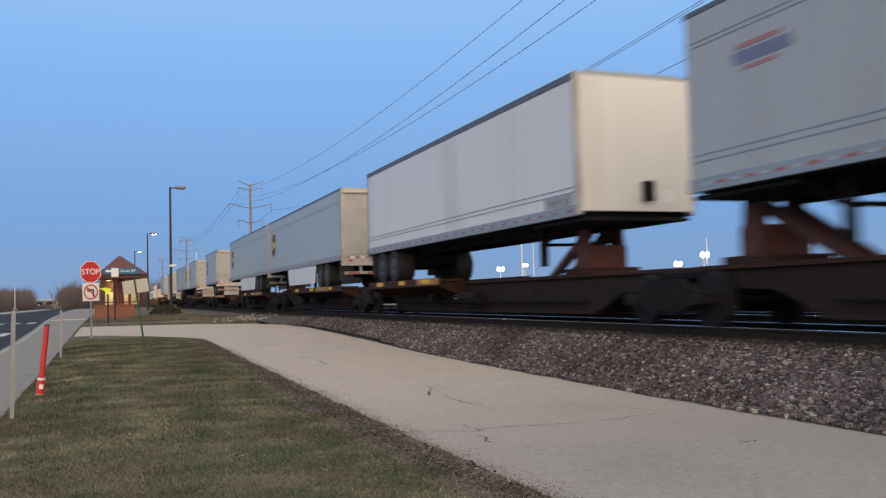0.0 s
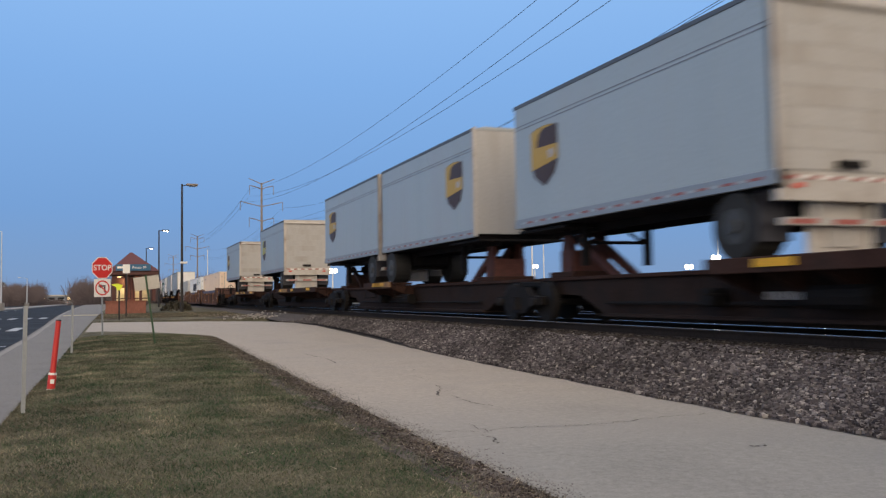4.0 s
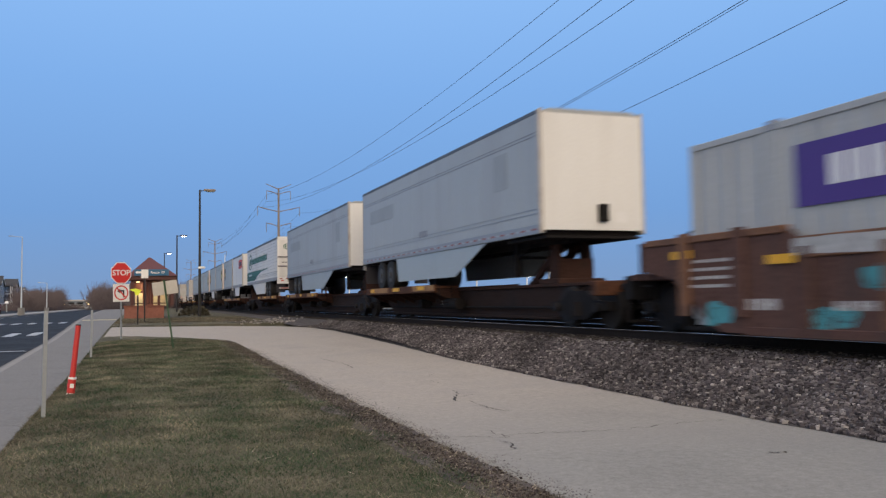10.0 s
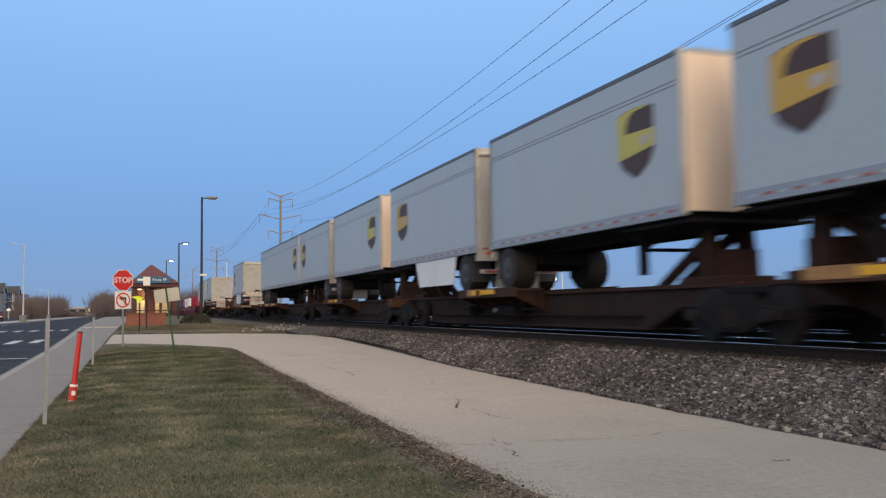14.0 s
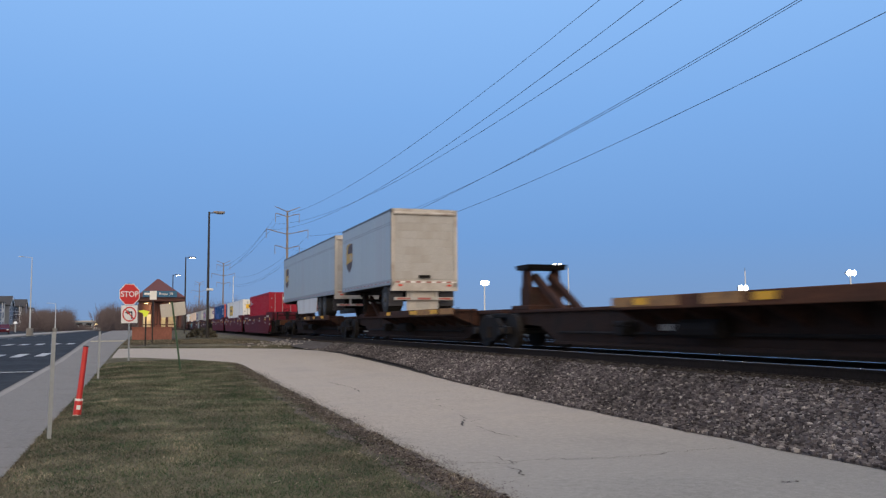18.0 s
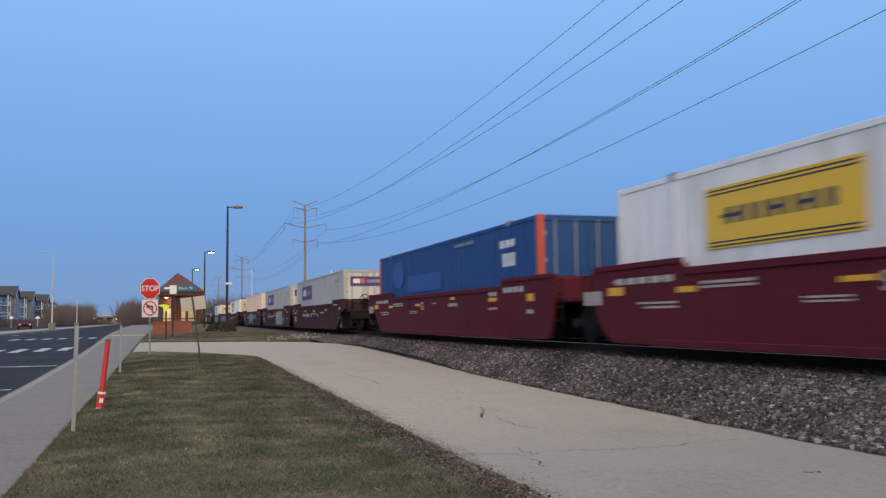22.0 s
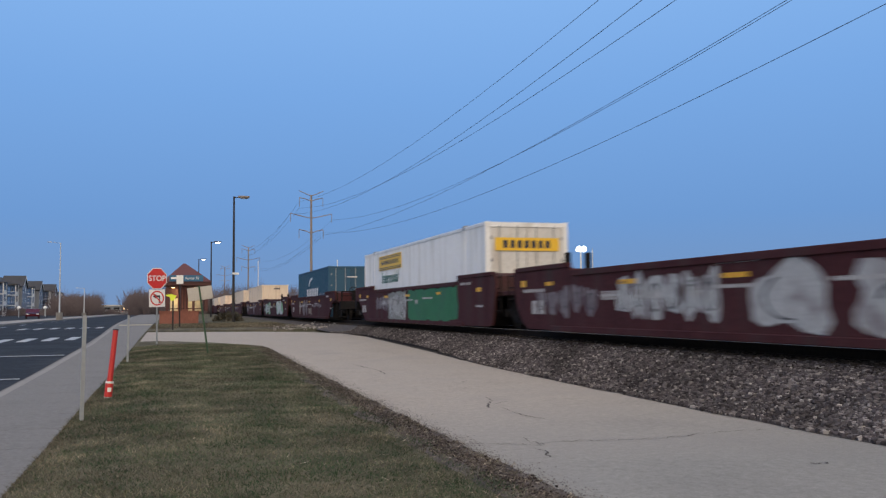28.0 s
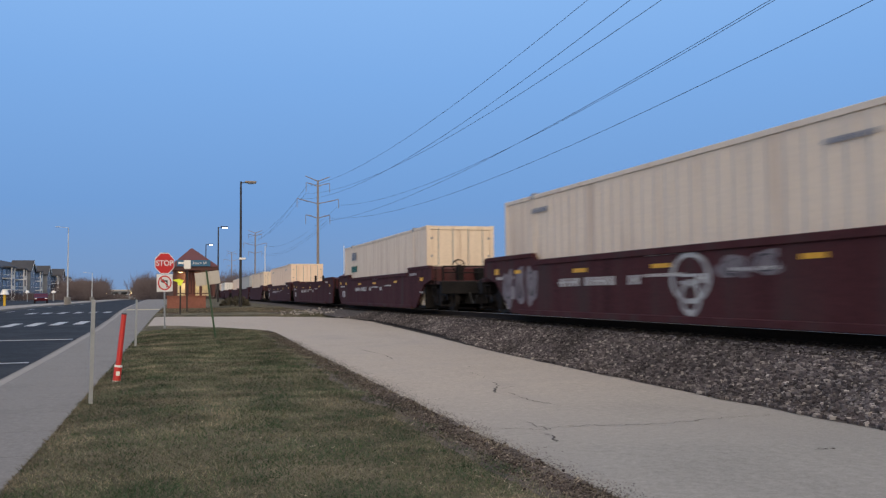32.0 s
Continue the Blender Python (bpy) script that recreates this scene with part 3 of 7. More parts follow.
def build_ground():
    xs = [-2500, -900, -300, -120, -60, -48.2, -48, -20, -8, -3] + [-1.32, -1.28] + [round(-1.0 + 0.25 * i, 2) for i in range(16)] + [2.97, 3.03, 5, 7.38, 7.44, 9, 12, 20, 40, 120, 400, 1200, 2500]
    ys = [-300, -60, -20, -5] + [round(0.5 * i, 2) for i in range(0, 62)] + [31.2, 31.8, 32.4, 33, 33.5, 34, 34.5, 35, 35.5, 36, 40, 42, 44, 45.9, 46.1, 48, 52, 60, 75, 100, 150, 259.9, 260.1, 400, 900, 2500, 4000]
    ve = [(x, y, ground_z(x, y) - (0.06 if y < 30.5 and 0 < x < drive_left(y) and x > drive_left(y) - 0.4 else 0)) for y in ys for x in xs]
    w = len(xs)
    fa = [(j * w + i, j * w + i + 1, (j + 1) * w + i + 1, (j + 1) * w + i) for j in range(len(ys) - 1) for i in range(w - 1)]
    sheet("ground", ve, fa, M["soil"], "patchy winter grass and soil beside the track", "ground")


build_ground()


def strip(name, left, right, ys, lift, material, label, category, thick=0.14):
    """A slab that follows the ground from ys[0] to ys[-1]; left and right give its edges at y."""
    ve, fa = [], []
    for y in ys:
        a, b, z = left(y), right(y), gz(y) + lift
        ve += [(a, y, z), (b, y, z), (b, y, z - thick), (a, y, z - thick)]
    for j in range(len(ys) - 1):
        o, p = 4 * j, 4 * j + 4
        fa += [(o, o + 1, p + 1, p), (o + 1, o + 2, p + 2, p + 1), (o + 3, o, p, p + 3), (o + 2, o + 3, p + 3, p + 2)]
    e = 4 * (len(ys) - 1)
    fa += [(0, 3, 2, 1), (e, e + 1, e + 2, e + 3)]
    return sheet(name, ve, fa, material, label, category)


YS = [-30, -10, 0] + [2 + 0.35 * i for i in range(126)]


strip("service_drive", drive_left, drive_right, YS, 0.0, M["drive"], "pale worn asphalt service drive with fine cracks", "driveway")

# sidewalk in slabs with recessed joints; the kerb swings away from it towards the station
def kerb_in(y):
    return float(np.interp(y, (0, 34, 46, 65, 125, 260), (-2.74, -2.74, -2.98, -3.65, -5.2, -8.0)))


walk_slabs = thing("sidewalk", "pale concrete sidewalk of square slabs", "sidewalk", kind="structure")
for k in range(76):
    y0 = -20.6 + 1.55 * k
    z0, z1 = gz(y0) + 0.02, gz(y0 + 1.55) + 0.02
    xa, xb = kerb_in(y0), kerb_in(y0 + 1.55)
    bm = bmesh.new()
    vs = [bm.verts.new(c) for c in ((xa, 0.006, 0), (-1.3, 0.006, 0), (-1.3, 1.544, z1 - z0), (xb, 1.544, z1 - z0), (xa, 0.006, -0.12), (-1.3, 0.006, -0.12), (-1.3, 1.544, z1 - z0 - 0.12), (xb, 1.544, z1 - z0 - 0.12))]
    for f in ((0, 1, 2, 3), (7, 6, 5, 4), (0, 4, 5, 1), (1, 5, 6, 2), (2, 6, 7, 3), (3, 7, 4, 0)):
        bm.faces.new([vs[i] for i in f])
    slab = part("slab", bm, M["walk"], walk_slabs)
    slab.location = (0, y0, z0)
KY = [-40, 0, 10, 16, 22, 30, 34, 40, 46, 50, 58, 65, 80, 100, 125, 160, 260]
strip("sidewalk_far", kerb_in, lambda y: -1.3, [97.2, 110, 125, 160, 260], 0.02, M["walk"], "pale concrete sidewalk running on to the station", "sidewalk")
strip("kerb", lambda y: kerb_in(y) - 0.15, kerb_in, KY, 0.024, M["kerb"], "concrete kerb along the road", "kerb", 0.3)
strip("gutter", lambda y: kerb_in(y) - 0.40, lambda y: kerb_in(y) - 0.15, KY, -0.085, M["walk"], "concrete gutter beside the kerb", "gutter", 0.2)
strip("road", lambda y: -48, lambda y: kerb_in(y) - 0.40, KY, -0.09, M["road"], "dark smooth asphalt road", "road")
strip("tactile_paving", lambda y: kerb_in(y) + 0.1, lambda y: -1.35, [61, 64], 0.026, M["tactile"], "pale yellow tactile paving across the sidewalk", "paving", 0.03)


def mark(name, x0, x1, y0, y1, label):
    return strip(name, lambda y: x0, lambda y: x1, [y0, y1], -0.084, M["paint"], label, "road marking", 0.004)


mark("stop_line", -9.5, -3.25, 21.3, 21.46, "thin white line painted across the road")
mark("crossing_line", -9.5, -3.25, 29.6, 29.8, "thin white line painted across the road")
for k in range(9):
    mark("crosswalk_bar", -4.42 - 0.87 * k, -4.02 - 0.87 * k, 40.2 - 0.5 * k, 43.6 - 0.5 * k, "white crosswalk bar on dark asphalt")["group"] = "crosswalk bars"
for k in range(6):
    mark("crosswalk_bar", -4.75 - 0.87 * k, -4.35 - 0.87 * k, 59.5 - 0.3 * k, 62.5 - 0.3 * k, "white crosswalk bar on dark asphalt")["group"] = "crosswalk bars"
for k in range(8):
    mark("lane_dash", -11.2, -11.06, 46 + 9 * k, 49 + 9 * k, "white dashed lane line on the road")["group"] = "lane dashes"
strip("far_lot", lambda y: 25.0, lambda y: 240.0, [-60, 0, 40, 80, 150, 420], 0.0, M["lot"], "dark asphalt lot beyond the track", "parking lot")
# far island and kerb beyond the road
strip("median", lambda y: -15.5, lambda y: -12.2, [66, 75, 90, 120, 170, 240], 0.04, M["kerb"], "raised concrete median between the lanes", "median", 0.3)

# ---- the track ----
def build_track():
    ys = [-40, -10, 0, 4] + [6 + 0.6 * i for i in range(60)] + [46, 60, 90, 150, 300, 700, 1300]
    prof = [(7.13, None, 0.005), (7.35, None, 0.05), (7.9, 0.40, 0), (8.5, 0.66, 0), (8.75, 0.70, 0), (10.9, 0.70, 0), (11.3, 0.68, 0), (22.6, 0.68, 0), (24.0, 0.1, 0), (25.0, -0.3, 0)]
    ve, fa = [], []
    for y in ys:
        for x, z, d in prof:
            g = gz(y)
            zz = g + d if z is None else max(z, g + 0.05 if x < 11 else z)
            jig = 0.03 * noise.noise((x * 3, y * 1.5, 7)) if 7.2 < x < 8.6 else 0
            ve.append((drive_right(min(y, 40)) - 7.2 + x if z is None else max(x, drive_right(min(y, 40)) + 0.3), y, zz + jig))
    w = len(prof)
    for j in range(len(ys) - 1):
        for i in range(w - 1):
            fa.append((j * w + i, j * w + i + 1, (j + 1) * w + i + 1, (j + 1) * w + i))
    sheet("ballast_bed", ve, fa, M["ballast"], "grey crushed stone ballast under the track", "ballast")
    # dark sheet by the rails and beyond; its colour holds the train's shade
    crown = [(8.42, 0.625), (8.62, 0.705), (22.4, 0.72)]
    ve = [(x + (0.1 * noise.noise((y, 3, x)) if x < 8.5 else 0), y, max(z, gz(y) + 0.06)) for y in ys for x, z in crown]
    sheet("ballast_crown", ve, [(3 * j + i, 3 * j + i + 1, 3 * j + i + 4, 3 * j + i + 3) for j in range(len(ys) - 1) for i in range(2)], M["oily_shade"], "oil-dark ballast at the rails, with train shade in its colour", "ballast")
    for off in (-0.7525, 0.7525, 3.55, 5.05, 7.85, 9.35):
        rail = thing("rail", "steel rail with a polished running surface", "rail", "track rails", "structure", at=(XC + off, 0, 0))
        part("rail_web", B((-0.07, 0.07, -60, 1500, RZ - 0.17, RZ - 0.15), (-0.012, 0.012, -60, 1500, RZ - 0.15, RZ - 0.04), (-0.036, 0.036, -60, 1500, RZ - 0.04, RZ - 0.008)), M["rail_side"], rail)
        part("rail_head", B((-0.033, 0.033, -60, 1500, RZ - 0.008, RZ)), M["rail_top"], rail, "polished top of the rail")
    ties = thing("ties", "dark weathered timber railway ties", "railway tie", kind="structure")
    me = None
    for k in range(120):
        if me is None:
            t = part("tie", B((-1.3, 1.3, -0.115, 0.115, RZ - 0.35, RZ - 0.172), bev=0.015), M["tie"], ties)
            me = t.data
        else:
            t = new("tie", me)
            t.parent = ties
        t.location = (XC + random.uniform(-0.04, 0.04), 3 + 0.53 * k, 0)
        t.rotation_euler = (0, 0, random.uniform(-0.015, 0.015))


build_track()


# ---- loose stones, grass and litter ----
def stone_shape(rng, s):
    """Corners of a rough eight-cornered stone about s across."""
    c = np.array([(x, y, z) for x in (-1, 1) for y in (-1, 1) for z in (-1, 1)], float)
    c = c * rng.uniform(0.55, 1.0, (8, 3)) * np.array([s, s * rng.uniform(0.6, 1), s * rng.uniform(0.45, 0.8)]) * 0.5
    a, b = rng.uniform(0, 6.28), rng.uniform(-0.6, 0.6)
    rz = np.array([(math.cos(a), -math.sin(a), 0), (math.sin(a), math.cos(a), 0), (0, 0, 1)])
    rx = np.array([(1, 0, 0), (0, math.cos(b), -math.sin(b)), (0, math.sin(b), math.cos(b))])
    return c @ rx.T @ rz.T


SF = ((0, 1, 3, 2), (4, 6, 7, 5), (0, 4, 5, 1), (2, 3, 7, 6), (0, 2, 6, 4), (1, 5, 7, 3))


def bed_z(x, y):
    g = gz(y)
    return max(g, float(np.interp(x, (7.3, 7.9, 8.5, 8.75, 10.9), (g + 0.02, max(0.40, g + 0.05), 0.66, 0.70, 0.70))))


def scatter_stones(name, count, area, size, material, label, seed, zf=bed_z):
    rng = np.random.default_rng(seed)
    ve, fa = [], []
    for k in range(count):
        x, y = area(rng)
        s = size(rng)
        o = 8 * k
        p = stone_shape(rng, s) + np.array((x, y, zf(x, y) + s * 0.12))
        ve += [tuple(q) for q in p]
        fa += [tuple(o + i for i in f) for f in SF]
    ob = sheet(name, ve, fa, material, label, "gravel", "stuff")
    return ob


def near_bed(rng):
    y = 4.5 + 36 * rng.random() ** 1.45
    return drive_right(y) - 0.05 + (8.62 - drive_right(y)) * rng.random(), y


scatter_stones("ballast_stones", 52000, near_bed, lambda r: 0.032 + 0.050 * r.random() ** 1.5, M["stones"], "loose grey and brown crushed stones of the ballast", 3)
# these stones carry the painted shade out beside the rail
scatter_stones("oily_stones", 14000, lambda r: (8.35 + 1.1 * r.random() ** 1.5, 4.5 + 36 * r.random() ** 1.5), lambda r: 0.03 + 0.035 * r.random(), M["oily_shade_stones"], "oil-dark stones beside the rail, with train shade in their colour", 8)
scatter_stones("pale_stones", 70, near_bed, lambda r: 0.045 + 0.045 * r.random(), M["stonepale"], "scattered pale limestone lumps in the ballast", 4)
scatter_stones("soil_clods", 12000, lambda r: (lambda y: (drive_left(y) - 0.28 + r.normal() * 0.11, y))(4.3 + 25 * r.random() ** 1.5), lambda r: 0.008 + 0.026 * r.random() ** 2, M["litter"], "dark clods and leaf litter along the drive", 9, lambda x, y: max(ground_z(x, y), gz(y)) + 0.004)
scatter_stones("rubble", 260, lambda r: (5.4 + 2.6 * r.random() + r.normal() * 0.5, 46.5 + 8 * r.random() + r.normal()), lambda r: 0.05 + 0.12 * r.random() ** 2, M["stonepale"], "heap of pale broken stone beside the track", 5)
scatter_stones("drive_edge_grit", 16000, lambda r: (lambda y: (drive_left(y) - 0.08 + abs(r.normal()) * 0.15, y))(4.3 + 22 * r.random() ** 1.5), lambda r: 0.004 + 0.011 * r.random() ** 2, M["grit"], "fine grit along the edge of the drive", 6, lambda x, y: gz(y))
VX = [round(-0.6 + 0.6 * i, 2) for i in range(17)]
sheet("planting_bed", [(x, y + 0.5 * noise.noise((x * 0.7, y, 3)), gz(y) + 0.035) for y in (46.2, 47.5, 49.0, 50.4) for x in VX], [(17 * j + i, 17 * j + i + 1, 17 * j + i + 18, 17 * j + i + 17) for j in range(3) for i in range(16)], M["bed"], "dark bare soil beyond the drive", "soil")


def blades(name, count, area, height, material, label, seed, lean=0.5, width=0.006):
    rng = np.random.default_rng(seed)
    ve = np.zeros((count * 3, 3))
    for k in range(count):
        x, y = area(rng)
        z = ground_z(x, y) - 0.01
        h, a = height(rng, x, y), rng.uniform(0, 6.28)
        w = width * (0.7 + y * 0.06)
        dx, dy = math.cos(a) * w, math.sin(a) * w
        lx, ly = rng.normal() * lean * h, rng.normal() * lean * h
        ve[3 * k], ve[3 * k + 1], ve[3 * k + 2] = (x - dx, y - dy, z), (x + dx, y + dy, z), (x + lx, y + ly, z + h)
    fa = np.arange(count * 3).reshape(-1, 3)
    me = bpy.data.meshes.new(name)
    me.from_pydata(ve.tolist(), [], fa.tolist())
    me.materials.append(material)
    return tagged(new(name, me), label, "grass", "", "stuff")


def verge(rng):
    y = 4.3 + 27 * rng.random() ** 1.8
    return -1.28 + (drive_left(y) - 0.40 + 0.22 * noise.noise((y * 1.6, 7, 0)) + 1.30) * rng.random(), y


blades("grass_blades", 150000, verge, lambda r, x, y: 0.018 + 0.026 * r.random() + 0.02 * max(0, noise.noise((x * 0.8, y * 0.8, 5))), M["grass"], "short patchy winter grass, green and straw", 11, 0.9, 0.0045)
blades("straw_blades", 66000, lambda r: (lambda y: (-1.28 + (drive_left(y) + 1.1) * r.random() ** (2.2 if y < 17 else 1.0), y))(4.3 + 27 * r.random() ** 1.1), lambda r, x, y: 0.015 + 0.03 * r.random(), M["straw"], "dry straw-coloured blades among the grass", 14, 1.1, 0.0045)


blades("near_grass", 16000, lambda r: (-1.28 + 4.0 * r.random(), -4.0 + 8.4 * r.random()), lambda r, x, y: 0.018 + 0.026 * r.random(), M["grass"], "short patchy winter grass round the viewpoint", 16, 0.9, 0.0045)


def edge_soil():
    """A ragged band of bare dark soil between the grass and the drive."""
    ve, fa = [], []
    ys = [4 + 0.045 * i for i in range(580)]
    for y in ys:
        a = drive_left(y) - 0.42 - 0.20 * (1 + noise.noise((y * 1.1, 4, 2)))
        b = drive_left(y) + 0.05 * noise.noise((y * 1.3, 8, 2)) + 0.025 * noise.noise((y * 5.1, 5, 2))
        for k in range(4):
            x = a + (b - a) * k / 3
            ve.append((x, y, max(ground_z(x, y), gz(y)) + 0.006))
    for j in range(len(ys) - 1):
        for k in range(3):
            o = 4 * j + k
            fa.append((o, o + 1, o + 5, o + 4))
    sheet("edge_soil", ve, fa, M["mulch"], "bare dark soil along the edge of the drive", "soil")


edge_soil()
blades("edge_straw", 12000, lambda r: (lambda y: (drive_left(y) - 0.08 - 0.45 * r.random() ** 1.5 + r.normal() * 0.08, y))(4.3 + 26 * r.random() ** 1.4), lambda r, x, y: 0.015 + 0.03 * r.random(), M["straw"], "pale dry grass at the edge of the drive", 15, 1.2, 0.005)
M["leafpale"] = stuff_mat("pale_dead_leaves", [(0, (0.11, 0.09, 0.075)), (0.6, (0.25, 0.21, 0.17)), (1, (0.46, 0.41, 0.34))])
blades("edge_leaves", 2600, lambda r: (lambda y: (drive_left(y) - 0.36 + r.normal() * 0.22, y))(4.3 + 22 * r.random() ** 1.6), lambda r, x, y: 0.012 + 0.03 * r.random(), M["leafpale"], "pale dead leaves and stems along the drive", 18, 1.6, 0.011)
blades("verge_leaves", 900, verge, lambda r, x, y: 0.012 + 0.02 * r.random(), M["leafpale"], "scattered pale dead leaves on the grass", 19, 1.8, 0.011)
blades("edge_weeds", 15000, lambda r: (lambda y: (drive_left(y) + 0.04 - 0.5 * r.random() ** 1.2 + r.normal() * 0.05, y))(4.3 + 26 * r.random() ** 1.5), lambda r, x, y: 0.008 + 0.026 * r.random() ** 2, M["litter"], "dead brown weeds and litter along the drive", 12, 1.0, 0.008)
blades("far_grass", 16000, lambda r: (-1.2 + 8.2 * r.random(), 50.3 + 13 * r.random()), lambda r, x, y: 0.03 + 0.04 * r.random(), M["straw"], "dull straw-coloured grass near the station", 13, 0.6, 0.010)


def crack(name, pts, w, label="dark branching crack in the asphalt"):
    """A thin crack along pts, jittered, just above the drive."""
    rng = random.Random(len(pts) * 7 + int(pts[0][1] * 10))
    fine = []
    for a, b in zip(pts, pts[1:]):
        for k in range(6):
            t = k / 6
            fine.append((a[0] + (b[0] - a[0]) * t + rng.uniform(-0.03, 0.03), a[1] + (b[1] - a[1]) * t + rng.uniform(-0.05, 0.05)))
    fine.append(pts[-1])
    ve, fa = [], []
    for i, p in enumerate(fine):
        q = fine[min(i + 1, len(fine) - 1)]
        o = fine[max(i - 1, 0)]
        d = Vector((q[0] - o[0], q[1] - o[1]))
        d = Vector((-d.y, d.x)).normalized() * 0.9 * w * rng.choice((0.15, 0.5, 0.8, 1.2)) * (0.25 if i in (0, len(fine) - 1) else 1)
        z = gz(p[1]) + 0.005
        ve += [(p[0] - d.x, p[1] - d.y, z), (p[0] + d.x, p[1] + d.y, z)]
        if i:
            fa.append((2 * i - 2, 2 * i - 1, 2 * i + 1, 2 * i))
    sheet(name, ve, fa, M["crack"], label, "crack")


crack("drive_crack", [(3.02, 9.11), (3.5, 8.97), (3.77, 8.77), (3.91, 8.89), (4.43, 8.88), (4.8, 8.75), (5.14, 8.73), (5.5, 8.76), (5.86, 8.85), (6.36, 8.88), (6.8, 8.92)], 0.009)
crack("drive_crack", [(3.83, 9.44), (3.8, 9.01), (3.86, 8.76)], 0.008)
crack("drive_crack", [(3.67, 8.54), (3.7, 8.39), (3.59, 8.04)], 0.014)
crack("drive_crack", [(3.42, 7.8), (3.32, 7.72)], 0.012)
crack("drive_crack", [(5.36, 16.04), (5.6, 16.43)], 0.012)
crack("drive_crack", [(5.04, 15.06), (5.06, 14.64)], 0.014)
crack("drive_crack", [(4.93, 14.11), (5.11, 14.3)], 0.012)
crack("drive_crack", [(4.91, 13.4), (4.79, 12.96), (4.46, 12.2), (4.48, 12.1)], 0.018)
crack("drive_crack", [(4.59, 12.49), (5.01, 12.71)], 0.012)
crack("drive_crack", [(4.62, 12.0), (4.61, 11.3), (4.61, 10.99), (4.75, 10.7)], 0.010)
crack("drive_crack", [(4.3, 21.5), (4.5, 19.6), (4.4, 18.4)], 0.016)
crack("drive_crack", [(5.7, 6.83), (5.8, 6.85), (5.9, 6.82)], 0.02, "small dark oval chip in the asphalt")


# ---- the train ----
MOVING = []        # things that run with the train, and where they are at the start


def on_train(ob, u):
    ob.location = (XC, u, 0)
    MOVING.append((ob, u))
    return ob


def bogie(parent, y):
    """A two-axle truck under a car at y along it."""
    tr = part("truck", B((-1.0, 1.0, y - 0.16, y + 0.16, RZ + 0.38, RZ + 0.62), bev=0.02), M["under"], parent)
    for sx in (-1, 1):
        bm = bmesh.new()
        x = sx * 1.0
        prism(bm, [(y - 1.2, RZ + 0.55), (y - 0.72, RZ + 0.58), (y - 0.4, RZ + 0.78), (y + 0.4, RZ + 0.78), (y + 0.72, RZ + 0.58), (y + 1.2, RZ + 0.55), (y + 1.2, RZ + 0.38), (y + 0.7, RZ + 0.36), (y + 0.35, RZ + 0.18), (y - 0.35, RZ + 0.18), (y - 0.7, RZ + 0.36), (y - 1.2, RZ + 0.38)], "x", x - 0.08, x + 0.08)
        fr = part("side_frame", bm, M["black"], tr)
        part("spring", tube(bmesh.new(), (x + sx * 0.02, y, RZ + 0.26), (x + sx * 0.02, y, RZ + 0.55), 0.17, seg=10), M["black"], tr)
        for k in (-0.89, 0.89):
            part("axle_cap", tube(bmesh.new(), (x + sx * 0.07, y + k, RZ + 0.44), (x + sx * 0.17, y + k, RZ + 0.44), 0.10, seg=10), M["wheel"], tr)
    for k in (-0.89, 0.89):
        bm = bmesh.new()
        for sx in (-1, 1):
            tube(bm, (sx * 0.70, y + k, RZ + 0.44), (sx * 0.82, y + k, RZ + 0.44), 0.44, seg=20)
            tube(bm, (sx * 0.67, y + k, RZ + 0.44), (sx * 0.70, y + k, RZ + 0.44), 0.465, seg=20)
        tube(bm, (-0.7, y + k, RZ + 0.44), (0.7, y + k, RZ + 0.44), 0.08, seg=8)
        part("wheelset", bm, M["wheel"], tr, "steel wheels on their axle")
    return tr


def coupler(parent, y, d):
    part("coupler", B((-0.09, 0.09, min(y, y + d), max(y, y + d), RZ + 0.72, RZ + 0.98), (-0.16, 0.16, y + d - 0.15, y + d + 0.15, RZ + 0.68, RZ + 1.0), bev=0.02), M["black"], parent)


DECK = 1.95


def hitch(parent, y, d=1, paint="flatdark"):
    """A trailer hitch standing on the deck: two raked legs, a brace and a head plate."""
    h = part("hitch", B((-0.62, 0.62, y - 0.55, y + 0.55, DECK - 0.1, DECK + 0.03), bev=0.02), M["flatdark"], parent, "raised trailer hitch with raked braces")
    for sx in (-1, 1):
        part("leg", prism(bmesh.new(), [(y - 0.30, DECK - 0.1), (y + 0.30, DECK - 0.1), (y + 0.16, DECK + 0.95), (y - 0.16, DECK + 0.95)], "x", sx * 0.40 - 0.06, sx * 0.40 + 0.06), M[paint], h)
        part("brace", prism(bmesh.new(), [(y + d * 1.55, DECK - 0.1), (y + d * 1.85, DECK - 0.1), (y + d * 0.15, DECK + 0.86), (y, DECK + 0.72)], "x", sx * 0.22 - 0.07, sx * 0.22 + 0.07), M[paint], h)
        a, b = sorted((y + sx * 0.22, y + sx * 0.28))
        part("cross_plate", B((-0.46, 0.46, a, b, DECK + 0.02, DECK + 0.5)), M[paint], h)
    part("head_plate", prism(bmesh.new(), [(y - 0.42, DECK + 1.08), (y - 0.32, DECK + 0.95), (y + 0.32, DECK + 0.95), (y + 0.42, DECK + 1.08)], "x", -0.55, 0.55), M["black"], h)


